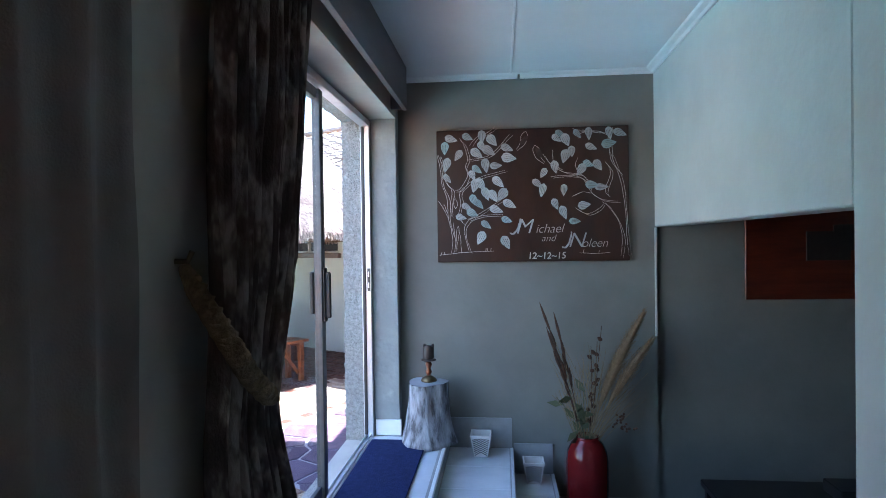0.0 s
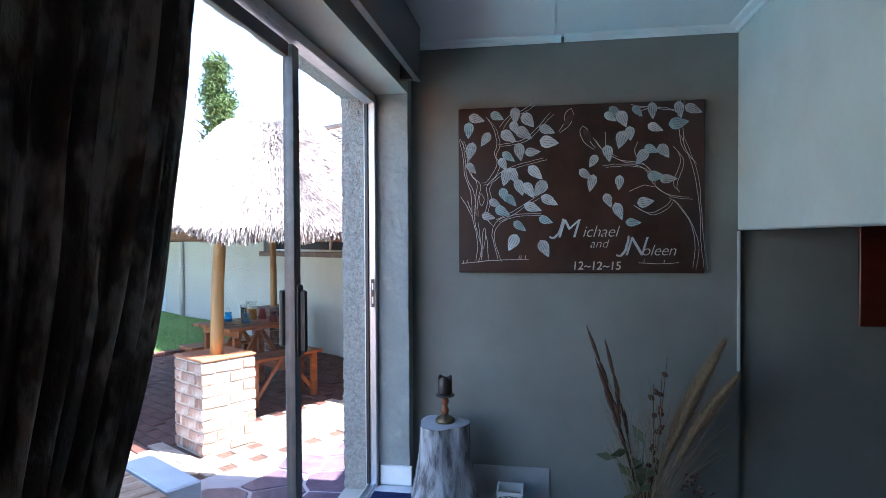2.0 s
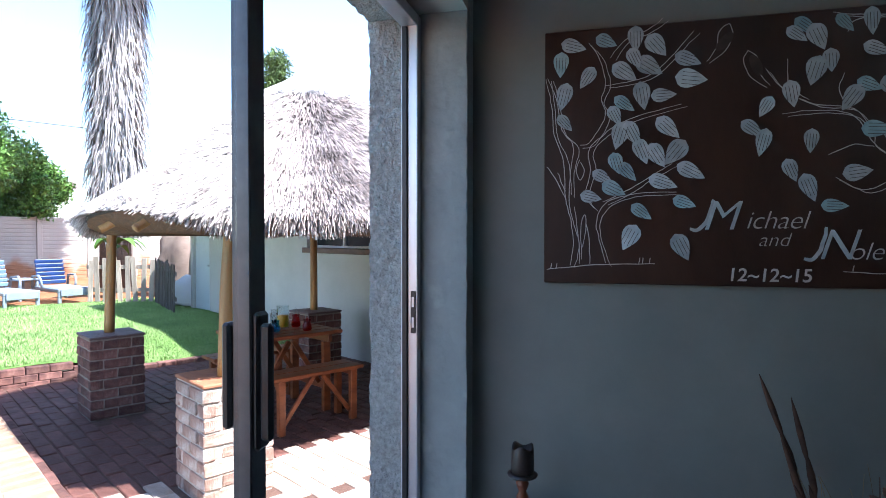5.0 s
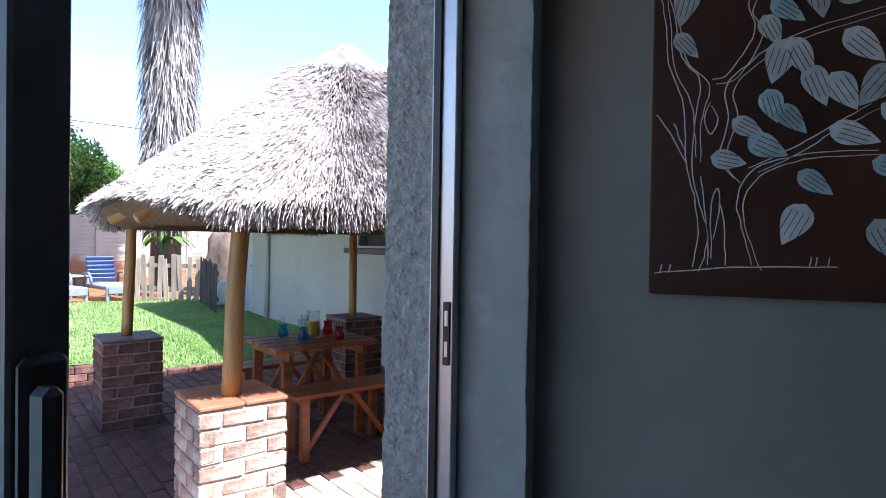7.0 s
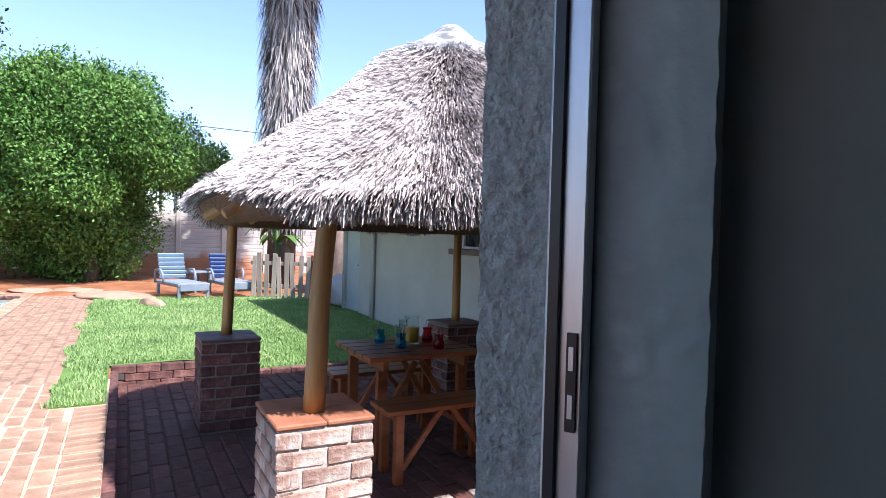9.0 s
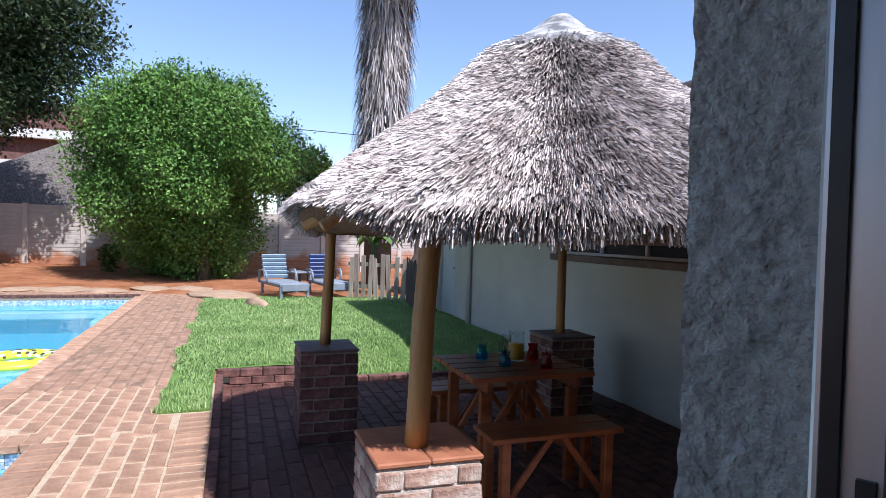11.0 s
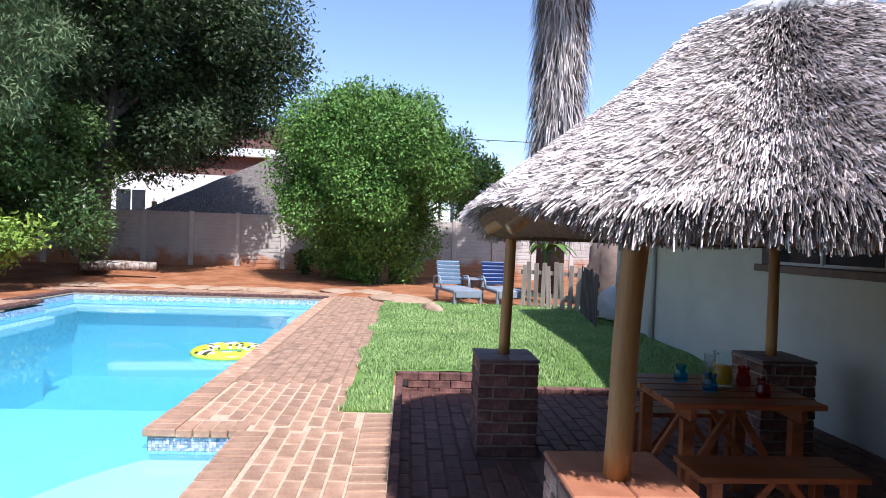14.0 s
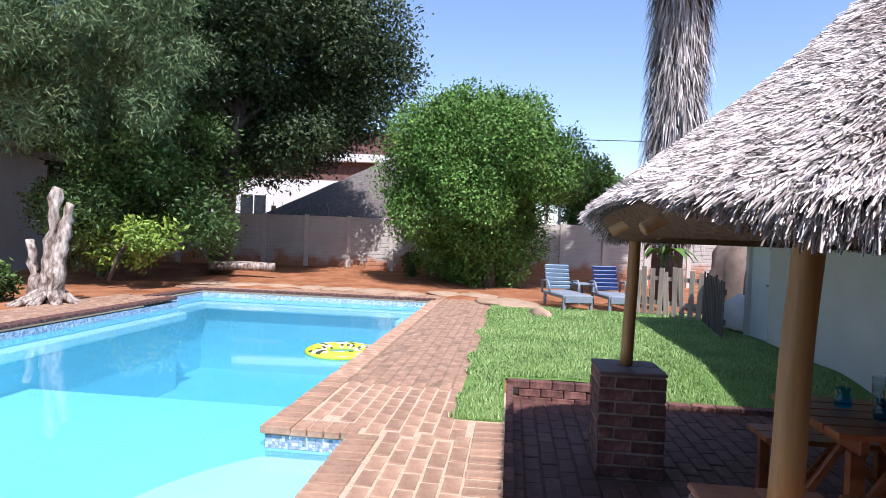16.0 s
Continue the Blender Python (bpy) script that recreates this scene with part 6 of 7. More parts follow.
def ribbon(points, width, mat, name, lift=0.0005, taper=True, seed=0):
    """A hand-drawn line through points (shares of the canvas)."""
    pts = [on_canvas(x, y, lift) for x, y in points]
    fine = []
    for i in range(len(pts) - 1):
        p0, p1, p2, p3 = pts[max(i - 1, 0)], pts[i], pts[i + 1], pts[min(i + 2, len(pts) - 1)]
        for k in range(6):
            t = k / 6
            q = 0.5 * ((2 * p1) + (p2 - p0) * t + (2 * p0 - 5 * p1 + 4 * p2 - p3) * t * t + (3 * p1 - p0 - 3 * p2 + p3) * t ** 3)
            fine.append(q + Vector((noise.noise(q * 40 + Vector((seed, 0, 0))), 0, noise.noise(q * 40 + Vector((0, seed, 9))))) * 0.003)
    fine.append(pts[-1])
    bm = bmesh.new()
    prev = None
    for i, p in enumerate(fine):
        d = (fine[min(i + 1, len(fine) - 1)] - fine[max(i - 1, 0)]).normalized()
        s = Vector((-d.z, 0, d.x)) * width / 2 * (0.5 + 0.5 * math.sin(math.pi * (0.12 + 0.8 * i / len(fine))) if taper else 1)
        cur = (bm.verts.new(p - s), bm.verts.new(p + s))
        if prev:
            bm.faces.new((prev[0], prev[1], cur[1], cur[0]))
        prev = cur
    return part(name, bm, mat, painting)


def px(points):
    return [((x - 84) / 830, (672 - y) / 578) for x, y in points]


def painted_leaf(x, y, rng, mat):
    """A pointed leaf with a vein."""
    l, ang = rng.uniform(0.072, 0.100), rng.choice((rng.uniform(-2.4, -0.3), rng.uniform(-1.6, 0.2)))
    w = l * rng.uniform(0.50, 0.64)
    c = on_canvas(x, y, 0.001 + 0.0035 * rng.random())
    bm = bmesh.new()
    n = 9
    top, low = [], []
    ca, sa = math.cos(ang), math.sin(ang)
    for i in range(n + 1):
        s = i / n
        hw = w / 2 * math.sin(math.pi * s ** 0.72) ** 0.85 * (1.12 - 0.3 * s)
        a = (s - 0.5) * l
        for lst, sg in ((top, 1), (low, -1)):
            lst.append(bm.verts.new(c + Vector((a * ca - sg * hw * sa, 0, a * sa + sg * hw * ca))))
    for i in range(n):
        bm.faces.new((low[i], low[i + 1], top[i + 1], top[i]))
    leaf = part("painted_leaf", bm, mat, painting)
    bm = bmesh.new()
    e = Vector((0, -0.0006, 0))
    for k in range(4):
        o = (k - 1.5) * w * 0.2
        a0, a1 = -l * 0.28, l * (0.30 - 0.03 * abs(k - 1.5))
        q = [c + e + Vector((a * ca - (o + s) * sa, 0, a * sa + (o + s) * ca)) for a, s in ((a0, -0.0008), (a1, -0.0008), (a1, 0.0008), (a0, 0.0008))]
        bm.faces.new([bm.verts.new(v) for v in q])
    part("vein", bm, BARK_INK, leaf, "fine dark lines")


LEFT_LEAVES = [(117, 172), (150, 132), (222, 125), (285, 120), (330, 143), (283, 168), (262, 198), (315, 188), (395, 178), (402, 220), (180, 205), (128, 245),
               (131, 305), (345, 253), (300, 252), (262, 268), (242, 293), (280, 335), (355, 325), (252, 338), (300, 375), (332, 385), (370, 380), (245, 400),
               (215, 430), (270, 420), (240, 458), (190, 475), (345, 445), (403, 422), (300, 510), (390, 490), (275, 567), (385, 588)]
RIGHT_LEAVES = [(625, 102), (608, 142), (648, 150), (697, 102), (745, 100), (755, 183), (672, 200), (643, 220), (600, 265), (550, 290), (525, 335), (545, 365), (710, 280),
                (742, 255), (783, 262), (830, 170), (832, 115), (882, 108), (757, 345), (797, 355), (637, 365), (600, 425), (723, 432), (635, 462), (683, 500)]
prng = random.Random(3)
for lst in (LEFT_LEAVES, RIGHT_LEAVES):
    for x, y in px(lst):
        painted_leaf(min(0.955, max(0.045, x)), min(0.945, y), prng, LEAF_TEAL if prng.random() < 0.28 else LEAF_GREY)
LINES = [
    [(262, 655), (270, 600), (262, 540), (250, 490), (245, 400), (222, 330), (215, 260), (200, 190)], [(250, 490), (225, 440), (203, 410)],
    [(348, 650), (335, 600), (325, 545), (350, 500), (420, 480), (510, 478)], [(318, 515), (300, 480), (310, 420), (305, 375), (335, 340), (400, 300), (520, 270)],
    [(265, 480), (262, 420), (268, 360), (240, 320), (228, 250), (205, 190)], [(285, 360), (310, 350), (345, 290), (335, 250), (345, 210), (330, 150), (305, 110)],
    [(345, 215), (400, 210), (460, 190), (520, 130), (545, 100)], [(340, 500), (400, 470), (450, 440), (500, 410)], [(355, 150), (390, 110), (440, 90), (475, 65)],
]
DETAIL = [
    [(285, 395), (275, 420), (285, 445), (296, 420), (285, 400)], [(290, 640), (288, 560), (296, 530), (300, 560), (292, 610)],
    [(310, 650), (308, 590), (300, 545)], [(285, 650), (283, 590), (272, 510)], [(230, 425), (240, 450), (250, 470)],
]
LINES_R = [
    [(735, 305), (800, 300), (870, 310), (905, 350), (920, 380), (970, 415), (1040, 425)], [(700, 200), (740, 250), (800, 285), (880, 300), (915, 350)],
    [(830, 400), (880, 380), (920, 385)], [(845, 450), (900, 480), (960, 455), (975, 435)], [(835, 85), (900, 95), (960, 100), (1000, 110), (1010, 75)],
    [(865, 130), (880, 105), (940, 100)], [(745, 180), (750, 240), (790, 275)], [(860, 220), (850, 260), (870, 300)],
    [(985, 240), (1010, 290), (985, 370), (1000, 400)], [(1000, 110), (1005, 180), (1015, 240), (1060, 300)],
    [(1052, 680), (1060, 600), (1045, 520), (1000, 450), (970, 425)], [(1090, 680), (1080, 580), (1075, 460), (1055, 330), (1010, 200)],
]


def sheet(points):
    return [((x - 197) * 0.925 / 830, (672 - 94 - (y - 75) * 0.925) / 578) for x, y in points]


for k, pts in enumerate(LINES + LINES_R + DETAIL):
    ribbon(sheet(pts), 0.0028, INK, "drawn_branch", seed=k)
    if k < len(LINES) + len(LINES_R) and len(pts) > 3:
        ribbon(sheet([(x + 10 + 4 * math.sin(i * 2.0 + k), y + 7) for i, (x, y) in enumerate(pts)]), 0.0026, INK, "drawn_branch", seed=k + 40)
ribbon(px([(92, 640), (200, 630), (330, 625)]), 0.003, INK, "drawn_ground")
ribbon(px([(700, 637), (780, 640), (830, 636)]), 0.003, INK, "drawn_ground")
for x0, y0 in ((295, 625), (303, 625), (318, 625), (100, 640), (112, 640), (718, 637), (782, 640)):
    ribbon(px([(x0, y0), (x0 + 2, y0 - 13)]), 0.003, INK, "drawn_grass")
# two birds
for bx, by, sg in ((463, 145, 1), (528, 205, -1)):
    bm = bmesh.new()
    vs = []
    for i in range(18):
        a = 2 * math.pi * i / 18
        r = 0.030 + 0.014 * math.cos(a)
        q = Vector((r * math.cos(a) * 0.55, 0, r * math.sin(a) * 0.9 + 0.035 * math.cos(a) * 0.3))
        X, Y = px([(bx, by)])[0]
        vs.append(bm.verts.new(on_canvas(X, Y, 0.0008) + Matrix.Rotation(sg * 0.55, 3, "Y") @ Vector((q.x, 0, q.z * 1.15))))
    bm.faces.new(vs)
    part("drawn_bird", bm, BARK_INK, painting, "small drawn bird")
    o = 1 if sg > 0 else -1
    ribbon(px([(bx + 14 * o, by - 38), (bx + 22 * o, by - 15), (bx + 5 * o, by + 22), (bx - 25 * o, by + 45)]), 0.003, INK, "drawn_bird_line")
    ribbon(px([(bx + 14 * o, by - 38), (bx - 6 * o, by - 20), (bx - 12 * o, by + 15), (bx - 30 * o, by + 40)]), 0.003, INK, "drawn_bird_line")


def lettering(text, x, y, size, name="lettering", mat=INK, shear=0.3, space=1.0, fat=0.0):
    cu = bpy.data.curves.new(name, "FONT")
    cu.body, cu.size, cu.shear, cu.space_character, cu.extrude, cu.offset = text, size, shear, space, 0.0004, fat
    tmp = bpy.data.objects.new("tmp", cu)
    scene.collection.objects.link(tmp)
    bpy.context.view_layer.update()
    me = bpy.data.meshes.new_from_object(tmp.evaluated_get(bpy.context.evaluated_depsgraph_get()))
    bpy.data.objects.remove(tmp)
    me.materials.clear()
    me.materials.append(mat)
    ob = new(name, me)
    ob.parent = painting
    X, Y = px([(x, y)])[0]
    ob.matrix_local = Matrix.Translation(on_canvas(X, Y, 0.0025)) @ Matrix.Rotation(math.pi / 2, 4, "X")
    return ob


lettering("M", 425, 550, 0.135, mat=LEAF_GREY, fat=-0.001)
lettering("ichael", 512, 548, 0.082, space=0.95, fat=-0.0012)
lettering("and", 538, 585, 0.062, fat=-0.0010)
lettering("N", 650, 612, 0.135, mat=LEAF_GREY, fat=-0.001)
lettering("oleen", 708, 612, 0.078, space=0.95, fat=-0.0012)
lettering("12~12~15", 478, 660, 0.058, shear=0.1, fat=0.0006)
ribbon(px([(402, 548), (420, 550), (440, 520), (450, 485)]), 0.012, LEAF_GREY, "letter_swash")
ribbon(px([(628, 612), (645, 612), (662, 580), (668, 545)]), 0.012, LEAF_GREY, "letter_swash")

picture = empty("dark_picture", Matrix.Translation((1.50, 4.078, 0.85)))
tagged(picture, "dark red picture hanging in the dim recess", "picture")
part("print", block((0, 0, 0), (0.85, 0.02, 0.62), bevel=0.003), PIC_RED, picture)
part("dark_shape", block((0.36, -0.003, 0.24), (0.62, 0.0, 0.42), bevel=0.001), BLACK_PLASTIC, picture, "dark blurred shape")
part("dark_shape", block((0.52, -0.002, 0.30), (0.80, 0.0, 0.46), bevel=0.001), BLACK_PLASTIC, picture, "dark blurred shape")

side = empty("dark_table", Matrix.Translation((1.6, 3.72, ROOM)))
tagged(side, "low black table standing in the dim recess", "table")
part("tabletop", block((-0.42, -0.25, 0.23), (0.75, 0.25, 0.27), bevel=0.006), BLACK_PLASTIC, side)
for sx in (-0.38, 0.70):
    for sy in (-0.21, 0.21):
        part("leg", block((sx - 0.02, sy - 0.02, 0), (sx + 0.02, sy + 0.02, 0.23), bevel=0.003), BLACK_PLASTIC, side)
bx_ = part("dark_box", block((-0.12, -0.1, 0), (0.12, 0.1, 0.07), bevel=0.006), BLACK_PLASTIC)
bx_.location = (1.95, 3.75, ROOM + 0.27)
tagged(bx_, "small black box standing on the dark table", "box")

# mat on the landing
mat_ = bmesh.new()
box(mat_, (-0.838, 1.6, 0.0), (-0.488, 3.84, 0.012), bevel=0.004)
rug = part("door_mat", mat_, MAT_BLUE)
tagged(rug, "dark blue runner mat lying on the white landing", "mat")

# stump with candle
stump = empty("tree_stump", Matrix.Translation((-0.485, 3.845, 0.001)))
tagged(stump, "whitewashed tree stump used as a stand on the landing", "stump")
bm = bmesh.new()
seg = 40
rings = []
for k in range(13):
    s = k / 12
    ring_ = []
    for i in range(seg):
        a = 2 * math.pi * i / seg
        r = 0.122 + 0.055 * (1 - s) ** 2.2 + 0.012 * math.sin(3 * a + 1) + 0.010 * noise.noise(Vector((math.cos(a) * 3, math.sin(a) * 3, s * 2)))
        groove = max(0.0, noise.noise(Vector((a * 2.2, s * 0.8, 3)))) * 0.018
        ring_.append(bm.verts.new(((r - groove) * math.cos(a), (r - groove) * math.sin(a), 0.37 * s)))
    rings.append(ring_)
for p, q in zip(rings, rings[1:]):
    for i in range(seg):
        bm.faces.new((p[i], p[(i + 1) % seg], q[(i + 1) % seg], q[i]))
bm.faces.new(rings[0][::-1])
part("trunk", bm, STUMP, stump, smooth=True)
bm = bmesh.new()
vs2 = [bm.verts.new((v[0] * 0.995, v[1] * 0.995, 0.372 + 0.002 * math.sin(i))) for i, v in enumerate([(0.122 * math.cos(2 * math.pi * i / seg) + 0.012 * math.sin(6 * math.pi * i / seg + 1) * math.cos(2 * math.pi * i / seg), 0.122 * math.sin(2 * math.pi * i / seg) + 0.012 * math.sin(6 * math.pi * i / seg + 1) * math.sin(2 * math.pi * i / seg)) for i in range(seg)])]
bm.faces.new(vs2)
part("top", bm, STUMP_TOP, stump, "pale sawn top")
candle = empty("candle_holder", Matrix.Translation((-0.475, 3.85, 0.376)))
tagged(candle, "dark candle on a turned wooden holder on the stump", "candlestick")
bm = bmesh.new()
lathe(bm, [(0.048, 0), (0.050, 0.008), (0.040, 0.022), (0.018, 0.032), (0.012, 0.036)], 24)
part("foot", bm, BRASS, candle, "dull bronze foot", True)
bm = bmesh.new()
lathe(bm, [(0.012, 0.035), (0.018, 0.05), (0.020, 0.06), (0.011, 0.078), (0.018, 0.095), (0.020, 0.105), (0.012, 0.122)], 20)
part("turned_stem", bm, TURNED_WOOD, candle, "red turned wood", True)
bm = bmesh.new()
lathe(bm, [(0.015, 0.12), (0.046, 0.128), (0.048, 0.134), (0.034, 0.138)], 24)
part("drip_pan", bm, CANDLE, candle, smooth=True)
bm = bmesh.new()
lathe(bm, [(0.033, 0.136), (0.036, 0.15), (0.035, 0.215), (0.033, 0.222), (0.024, 0.216), (0.018, 0.205)], 22)
for v in bm.verts:
    if v.co.z > 0.2:
        v.co.z += 0.008 * math.sin(3 * math.atan2(v.co.y, v.co.x))
part("candle", bm, CANDLE, candle, "melted dark candle", True)


def square_pot(loc, w0, w1, h, label):
    t = empty("patterned_pot", Matrix.Translation(loc))
    tagged(t, label, "pot", "patterned pots on the steps")
    bm = bmesh.new()
    loops = []
    for w, z in ((w0, 0), (w1, h), (w1 + 0.006, h), (w1 + 0.006, h + 0.012), (w1 - 0.012, h + 0.012), (w0 - 0.012, 0.01)):
        loops.append([bm.verts.new((sx * w / 2, sy * w / 2, z)) for sx, sy in ((-1, -1), (1, -1), (1, 1), (-1, 1))])
    for p, q in zip(loops, loops[1:]):
        for i in range(4):
            bm.faces.new((p[i], p[(i + 1) % 4], q[(i + 1) % 4], q[i]))
    bm.faces.new(loops[0][::-1])
    bm.faces.new(loops[-1])
    pot = part("body", bm, POT_WHITE, t)
    for side_i in range(4):
        bm = bmesh.new()
        for k in range(9):
            z0 = h * 0.05 + k * h * 0.1
            z1 = z0 + h * 0.05
            sl = h * 0.34
            pts = []
            for f, zz in ((-1, z0 + (sl if k % 2 else 0) * 0), (0, z0 + sl * 0.55), (1, z0), (1, z1), (0, z1 + sl * 0.55), (-1, z1)):
                zz = min(zz, h * 0.97)
                ww = (w0 + (w1 - w0) * zz / h) / 2
                pts.append((f * ww * 0.86, -ww - 0.0012, zz))
            try:
                for quad in ((0, 1, 4, 5), (1, 2, 3, 4)):
                    bm.faces.new([bm.verts.new(Matrix.Rotation(side_i * math.pi / 2, 3, "Z") @ Vector(pts[i])) for i in quad])
            except ValueError:
                pass
        part("stripe_pattern", bm, POT_BLACK, pot, "black chevron stripes")


square_pot((-0.16, 3.93, -0.104), 0.085, 0.125, 0.125, "small white square pot with black chevron stripes")
square_pot((0.165, 3.93, -0.267), 0.085, 0.125, 0.125, "small white square pot with black chevron stripes")

# red vase with dried stems
vase = empty("red_vase", Matrix.Translation((0.485, 3.86, ROOM)))
tagged(vase, "tall red glazed vase standing on the floor", "vase")
bm = bmesh.new()
lathe(bm, [(0.095, 0), (0.105, 0.01), (0.118, 0.10), (0.125, 0.25), (0.125, 0.41), (0.117, 0.47), (0.095, 0.515), (0.072, 0.537), (0.068, 0.548), (0.074, 0.56), (0.066, 0.56), (0.060, 0.54), (0.085, 0.50), (0.107, 0.44)], 36)
part("body", bm, VASE_RED, vase, smooth=True)
dry = empty("dried_flowers", Matrix.Translation((0.485, 3.86, ROOM + 0.40)))
tagged(dry, "dried grasses, pods and pampas plumes in the red vase", "dried flowers")
drng = random.Random(9)


def stem(dx, dy, h, r, mat, bend=0.0, name="stem"):
    bm = bmesh.new()
    pts = [Vector((dx * s * s * 0.6 + dx * s * 0.4 + bend * math.sin(s * 3), dy * s, h * s)) for s in [i / 9 for i in range(10)]]
    tube(bm, pts, [r * (1 - 0.5 * i / 9) for i in range(10)], 6)
    part(name, bm, mat, dry, smooth=True)
    return pts


def pod(at, d, l, r, mat, name="seed_pod"):
    bm = bmesh.new()
    d = Vector(d).normalized()
    tube(bm, [at + d * l * s for s in (0, 0.2, 0.5, 0.8, 1)], [r * 0.2, r * 0.8, r, r * 0.6, r * 0.1], 8)
    part(name, bm, mat, dry, smooth=True)


for dx, dy, h in ((-0.20, -0.05, 0.72), (-0.24, 0.02, 0.88), (-0.16, 0.03, 0.80)):
    p = stem(dx, dy, h, 0.004, DRY_DARK, -0.02)
    for k in range(3):
        pod(p[5 + k], (p[6 + k] - p[5 + k]) + Vector((drng.uniform(-0.01, 0.01), 0, 0)), 0.13, 0.011, DRY_DARK)
    pod(p[-2], p[-1] - p[-2], 0.2, 0.009, DRY_DARK)
for dx, dy, h in ((0.06, -0.03, 0.74), (0.10, 0.05, 0.82), (0.03, 0.02, 0.70)):
    p = stem(dx, dy, h, 0.003, DRY_DARK, 0.02)
    for k in range(3, 9):
        pod(p[k] + Vector((drng.uniform(-0.015, 0.015), 0, 0)), (drng.uniform(-1, 1), drng.uniform(-1, 1), 0.6), 0.035, 0.013, DRY_DARK, "seed_head")
for i in range(95):
    a = drng.uniform(-0.24, 0.36)
    p = stem(a, drng.uniform(-0.13, 0.1), drng.uniform(0.38, 0.72), 0.0017, DRY_STEM, drng.uniform(-0.05, 0.05))
for i in range(5):
    p = stem(drng.uniform(-0.2, 0.0), drng.uniform(-0.1, 0.0), drng.uniform(0.3, 0.5), 0.003, DRY_GREEN, drng.uniform(-0.04, 0.04))
    for k in range(4, 10, 2):
        d = Vector((drng.uniform(-1, 0.6), drng.uniform(-0.6, 0.3), drng.uniform(-0.2, 0.6))).normalized()
        bm = bmesh.new()
        s_ = d.cross(Vector((0, 1, 0.2))).normalized() * 0.022
        q = p[k]
        bm.faces.new([bm.verts.new(x) for x in (q, q + d * 0.045 + s_, q + d * 0.10, q + d * 0.045 - s_)])
        part("dry_leaf", bm, DRY_GREEN, dry)
# pampas plumes, each a haze of fine hairs
for j, (dx, h, dy) in enumerate(((0.33, 0.86, 0.02), (0.27, 0.78, -0.04), (0.36, 0.70, -0.02), (0.22, 0.66, 0.03))):
    p = stem(dx, dy, h, 0.0025, DRY_STEM, 0.0)
    rs = np.random.RandomState(60 + j)
    verts, faces = [], []
    for i in range(2600):
        t = 4.2 + 4.8 * rs.rand()
        k = int(t)
        c = p[min(k, 8)].lerp(p[min(k + 1, 9)], t - k)
        ax = (p[-1] - p[3]).normalized()
        off = Vector(rs.normal(0, 1, 3)).normalized() * (0.012 + (0.012 + 0.045 * rs.rand()) * math.sin(math.pi * (t - 4.2) / 4.9))
        tip = c + off + ax * (0.05 + 0.05 * rs.rand())
        n0 = len(verts)
        w_ = off.cross(ax).normalized() * 0.0021
        verts += [c - w_, c + w_, tip]
        faces.append((n0, n0 + 1, n0 + 2))
    mesh_of("plume", verts, faces, PAMPAS, dry, "soft beige pampas plume")
bm = bmesh.new()
for i in range(24):
    bmesh.ops.create_icosphere(bm, subdivisions=1, radius=0.008, matrix=Matrix.Translation((0.21 + drng.gauss(0, 0.03), -0.05 + drng.gauss(0, 0.02), 0.25 + drng.gauss(0, 0.03))))
tagged(part("berry_cluster", bm, DRY_DARK, dry, "dark dried berries"), kind="stuff")

# ---- kerbs, pavers and flags, pieces last ----
def paver_mesh(l, w, h, mat, seed):
    return brick_mesh("paver", l, w, h, mat, 0.0035, seed)


PV = [paver_mesh(0.2125, 0.1025, 0.03, PAVER, s) for s in range(5)]
PVE = [brick_mesh("edge_brick", 0.215, 0.108, 0.055, PAVER, 0.004, s + 20) for s in range(4)]
PVC = [brick_mesh("coping_brick", 0.215, 0.103, 0.05, BRICK_DARK, 0.0035, s + 70) for s in range(3)]
PVD = [paver_mesh(0.215, 0.103, 0.03, PAVER_SHADED, s + 5) for s in range(4)]
prg = random.Random(12)


def lay(cells, meshes, parent, z, near, name="paver", thick=0.03):
    """Lay pavers (u, v, along_u): near ones as objects, the rest joined."""
    verts, faces = [], []
    for u, v, along in cells:
        m = YARD @ Matrix.Translation((u, v, z - thick + prg.uniform(-0.004, 0.004))) @ Matrix.Rotation((0 if along else math.pi / 2) + prg.uniform(-0.012, 0.012), 4, "Z") @ Matrix.Rotation(prg.uniform(-0.012, 0.012), 4, "X")
        if (m.translation.x > X_OUT - 0.13):
            continue
        me = prg.choice(meshes)
        if near(u, v):
            ob = new(name, me)
            ob.parent = parent
            ob.matrix_world = m
        else:
            k = len(verts)
            verts += [m @ x.co for x in me.vertices]
            faces += [[k + i for i in p.vertices] for p in me.polygons]
    if verts:
        ob = mesh_of(name + "_field", verts, faces, meshes[0].materials[0], parent)
        tagged(ob, kind="stuff")


cells, edge_cells = [], []
# soldier courses along the pool and the sunken floor, stretchers between
u = -4.539
while u < 9.3:
    edge_cells.append((u, (-0.62 if u < -0.03 else 0.0) - 0.078, False))
    if u < 0.46:
        cells.append((u, -1.635 + 0.1075, False))
    u += 0.117
for start, end, first, rows_ in ((-4.5, -0.02, -0.888, 5), (0.0, 9.2, -0.268, 9), (0.0, 0.4, -1.318, 1)):
    for row in range(rows_):
        uu = start + (0.114 if row % 2 else 0.0)
        while uu < end - 0.1:
            cells.append((uu + 0.11, first - row * 0.1175, True))
            uu += 0.229
v = -0.59
while v < -0.2:
    edge_cells.append((0.078, v, True))
    v += 0.117
cells = [c for c in cells if not (c[0] < 0.26 and c[0] > 0 and c[1] > -0.62)]
lay(cells, PV, pool_paving, UPPER, lambda a, b: -2.3 < a < 1.5)
lay(edge_cells, PVE, pool_paving, UPPER + 0.006, lambda a, b: -2.3 < a < 1.5, "edge_brick", 0.055)

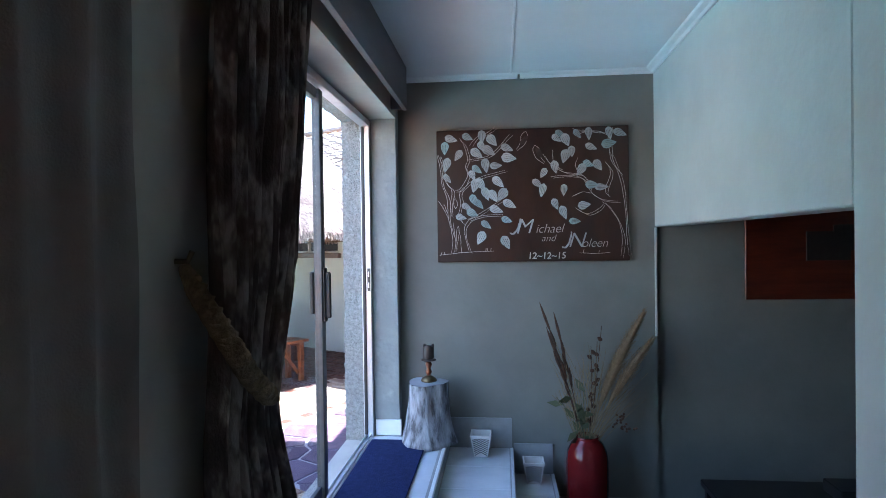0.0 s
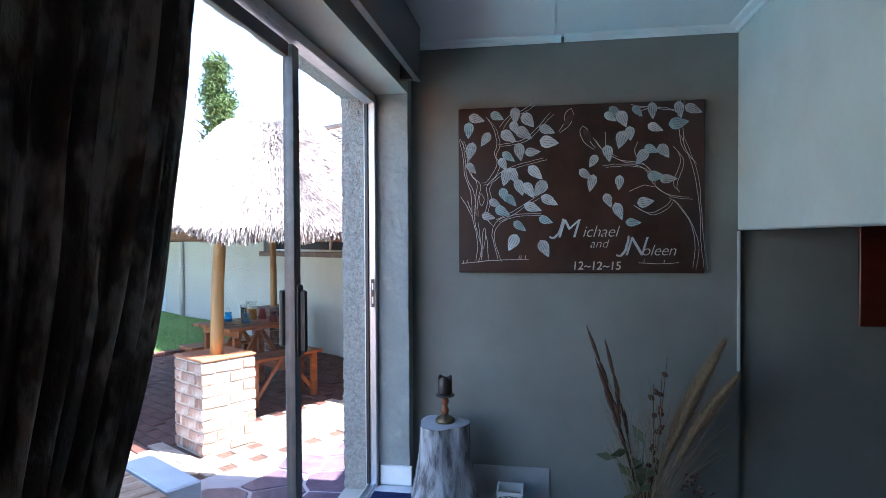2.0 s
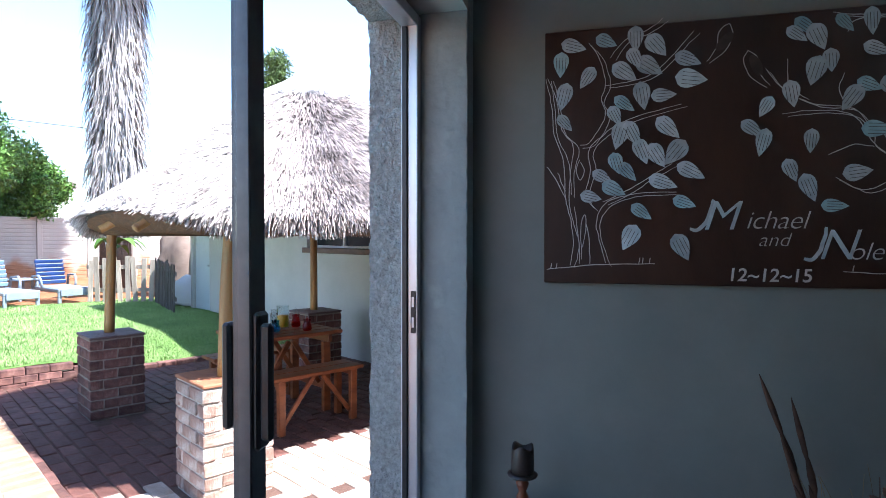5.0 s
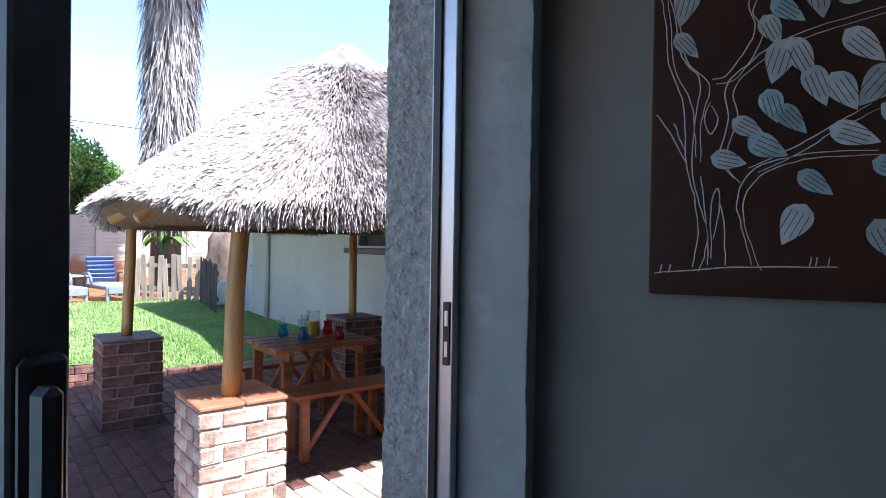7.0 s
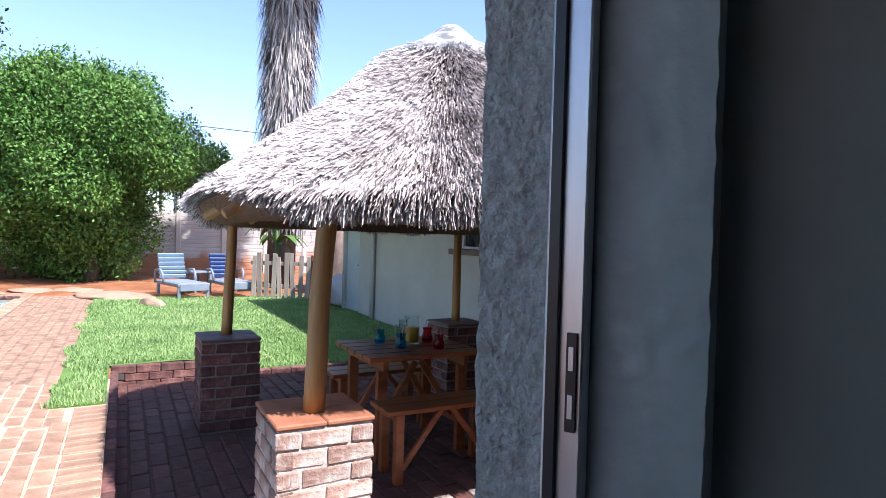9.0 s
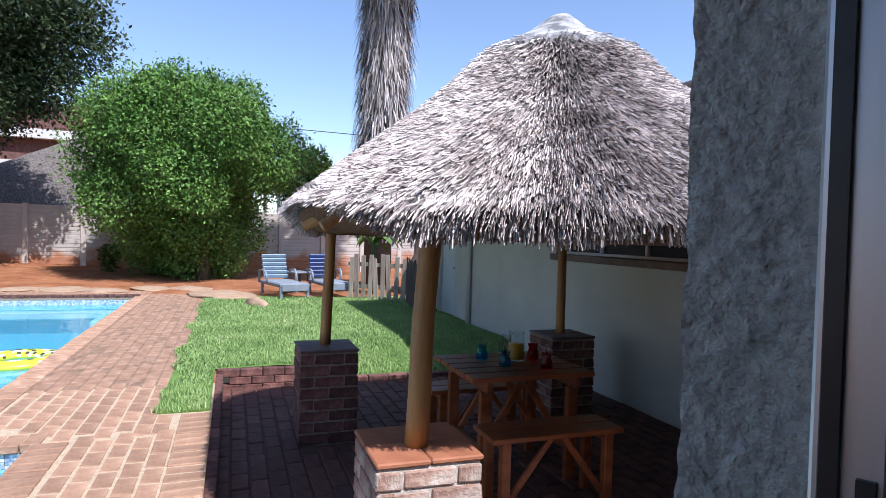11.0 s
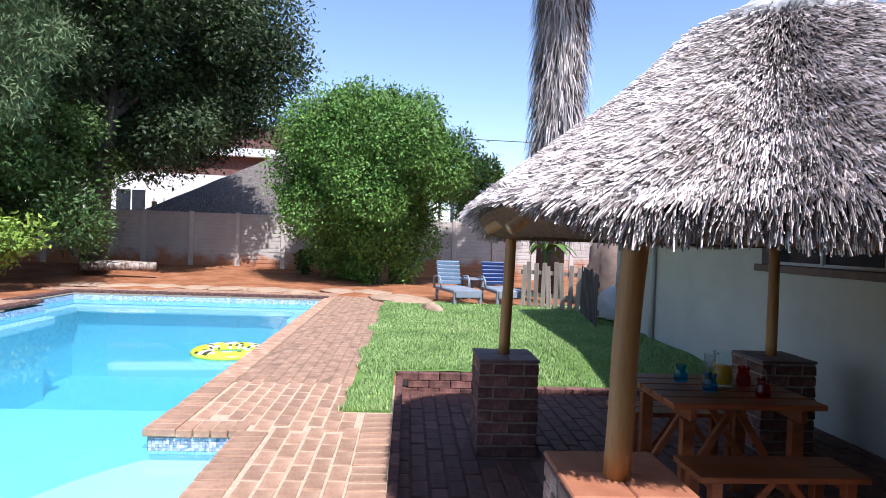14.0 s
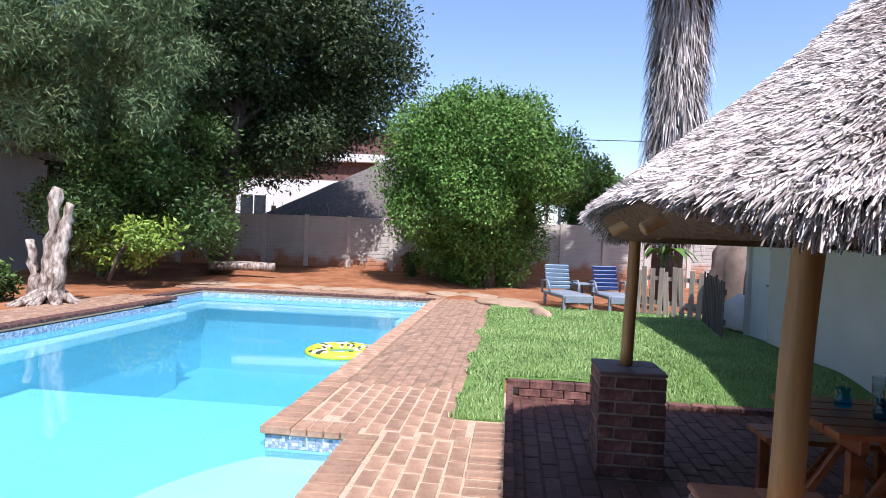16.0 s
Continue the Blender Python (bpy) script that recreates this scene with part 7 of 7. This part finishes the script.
# far and left coping
cells = []
v = 0.0
while v < 5.3:
    cells.append((8.75 + 0.095, v, True))
    v += 0.114
u = 6.9
while u < 8.9:
    cells.append((u, 5.2 + 0.095, False))
    u += 0.114
u = -3.0
while u < 6.9:
    cells.append((u, 4.7 + 0.095, False))
    u += 0.114
coping = structure(empty("pool_coping"), "brick coping around the pool's far edges", "kerb")
lay(cells, PVC, coping, UPPER + 0.012, lambda a, b: False, "coping_brick")
# paved strips round the far sides of the pool
cells = []
for row in range(9):
    u = -3.0 + (0.114 if row % 2 else 0)
    while u < 7.0:
        cells.append((u, 4.98 + row * 0.1175, True))
        u += 0.229
for row in range(7):
    v = -0.1 + (0.114 if row % 2 else 0)
    while v < 6.0:
        cells.append((9.02 + row * 0.1175, v, False))
        v += 0.229
far_paving = structure(empty("far_paving"), "worn brick paving around the pool's far sides", "pavement")
lay(cells, PV, far_paving, UPPER + 0.018, lambda a, b: False)

# pavers of the sunken floor
cells = []
row = 0
v = -1.71
while v > -5.3:
    uu = -2.55 + (0.113 if row % 2 else 0)
    while uu < KERB_U - 0.15:
        if not any(abs(uu + 0.11 - a) < 0.30 and abs(v - b) < 0.24 for a, b, _ in PILLARS):
            cells.append((uu + 0.11, v, True))
        uu += 0.227
    v -= 0.1175
    row += 1
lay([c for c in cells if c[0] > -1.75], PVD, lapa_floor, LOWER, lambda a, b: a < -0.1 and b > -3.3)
# the sunlit copy lies where the floor leaves the roof's shade
PVW = [paver_mesh(0.222, 0.114, 0.03, PAVER_SUNLIT, s + 40) for s in range(4)]
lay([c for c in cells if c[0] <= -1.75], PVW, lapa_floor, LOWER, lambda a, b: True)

# kerb along the lawn's end of the sunken floor, and the faced edge of the paving
kerb = structure(empty("kerb"), "brick kerb between the lawn and the sunken floor", "kerb")
# the darkened brick paints the roof's shade onto the kerb's faces
KB = [brick_mesh("kerb_brick", 0.208, 0.10, 0.073, BRICK_DARK, 0.006, s + 30) for s in range(3)]
for c in range(3):
    v = -1.64 - (0.11 if c % 2 else 0)
    while v > -5.2:
        p = Vector((KERB_U, v - 0.104, UPPER - 0.068 - c * 0.076 + 0.9 * lawn_dip(KERB_U, v - 0.104)))
        if p.z > LOWER - 0.075:
            ob = new("kerb_brick", prg.choice(KB))
            ob.parent = kerb
            ob.matrix_world = YARD @ Matrix.Translation(p) @ Matrix.Rotation(math.pi / 2 + prg.uniform(-0.02, 0.02), 4, "Z")
        v -= 0.214
for c in range(2):
    u = -2.3
    while u < KERB_U - 0.1:
        ob = new("kerb_brick", prg.choice(KB))
        ob.parent = kerb
        ob.matrix_world = YARD @ Matrix.Translation((u + 0.104, -1.648, LOWER - 0.005 + c * 0.076)) @ Matrix.Rotation(prg.uniform(-0.02, 0.02), 4, "Z")
        u += 0.222


# crazy paving outside the door
def clip(poly, p, n):
    out = []
    for i, a in enumerate(poly):
        b = poly[(i + 1) % len(poly)]
        da, db = (a - p).dot(n), (b - p).dot(n)
        if da <= 0:
            out.append(a)
        if da * db < 0:
            out.append(a + (b - a) * (da / (da - db)))
    return out


flags = structure(empty("flag_paving"), "crazy paving of purple slate with pale joints", "pavement")
bm = block((-6.5, -6.0, LOWER - 0.05), (-2.56, -1.66, LOWER - 0.006), YARD)
bmesh.ops.bisect_plane(bm, geom=bm.verts[:] + bm.edges[:] + bm.faces[:], plane_co=(X_OUT, 0, 0), plane_no=(1, 0, 0), clear_outer=True)
part("flag_bed", bm, FLAG_JOINT, flags, "pale grouted joints")
seeds = []
for i in range(8):
    for j in range(11):
        seeds.append(Vector((-3.3 + (i + prg.uniform(0.15, 0.85)) * 0.30, 2.3 + (j + prg.uniform(0.15, 0.85)) * 0.30)))
for sdd in seeds:
    poly = [sdd + Vector(q) for q in ((-0.5, -0.5), (0.5, -0.5), (0.5, 0.5), (-0.5, 0.5))]
    for o in seeds:
        if o is not sdd and (o - sdd).length < 0.9:
            n = (o - sdd).normalized()
            poly = clip(poly, (o + sdd) / 2 - n * 0.010, n)
            if len(poly) < 3:
                break
    poly = clip(poly, Vector((X_OUT - 0.01, 0)), Vector((1, 0))) if len(poly) > 2 else poly
    c = YARD.inverted()
    if len(poly) < 3 or max((c @ Vector((q.x, q.y, 0))).x for q in poly) > -2.58 or max((c @ Vector((q.x, q.y, 0))).y for q in poly) > -1.66:
        continue
    bm = bmesh.new()
    mid = sum(poly, Vector((0, 0))) / len(poly)
    top = [bm.verts.new((q.x, q.y, LOWER + 0.002)) for q in [mid + (q - mid) * 0.97 for q in poly]]
    low = [bm.verts.new((q.x, q.y, LOWER - 0.01)) for q in poly]
    bm.faces.new(top)
    for i in range(len(poly)):
        j = (i + 1) % len(poly)
        bm.faces.new((low[i], low[j], top[j], top[i]))
    part("flagstone", bm, FLAG, flags)
# pale slab at the corner of the raised paving
slab = structure(part("door_slab", block((-3.0, -1.86, LOWER), (-2.35, -1.66, UPPER), YARD, 0.01), CONCRETE), "pale concrete slab stepping down outside the door", "step")

# coil of razor wire along the garden wall's top
coil = empty("razor_wire", W_M)
tagged(coil, "thin coiled razor wire along the top of the garden wall", "razor wire")
bm = bmesh.new()
tube(bm, [(-7.0 + 11.0 * i / 700, 0.16 * math.cos(i * 0.33), W_TOP + 0.22 + 0.2 * math.sin(i * 0.33)) for i in range(700)], 0.006, 4)
part("coil", bm, WIRE, coil)
for k in range(5):
    bm = bmesh.new()
    tube(bm, [(-6.0 + k * 2.84 * 0.75, 0.0, W_TOP - 0.1), (-6.0 + k * 2.84 * 0.75, 0.02, W_TOP + 0.52)], 0.015, 6)
    part("upright", bm, WIRE, coil, "thin steel upright")
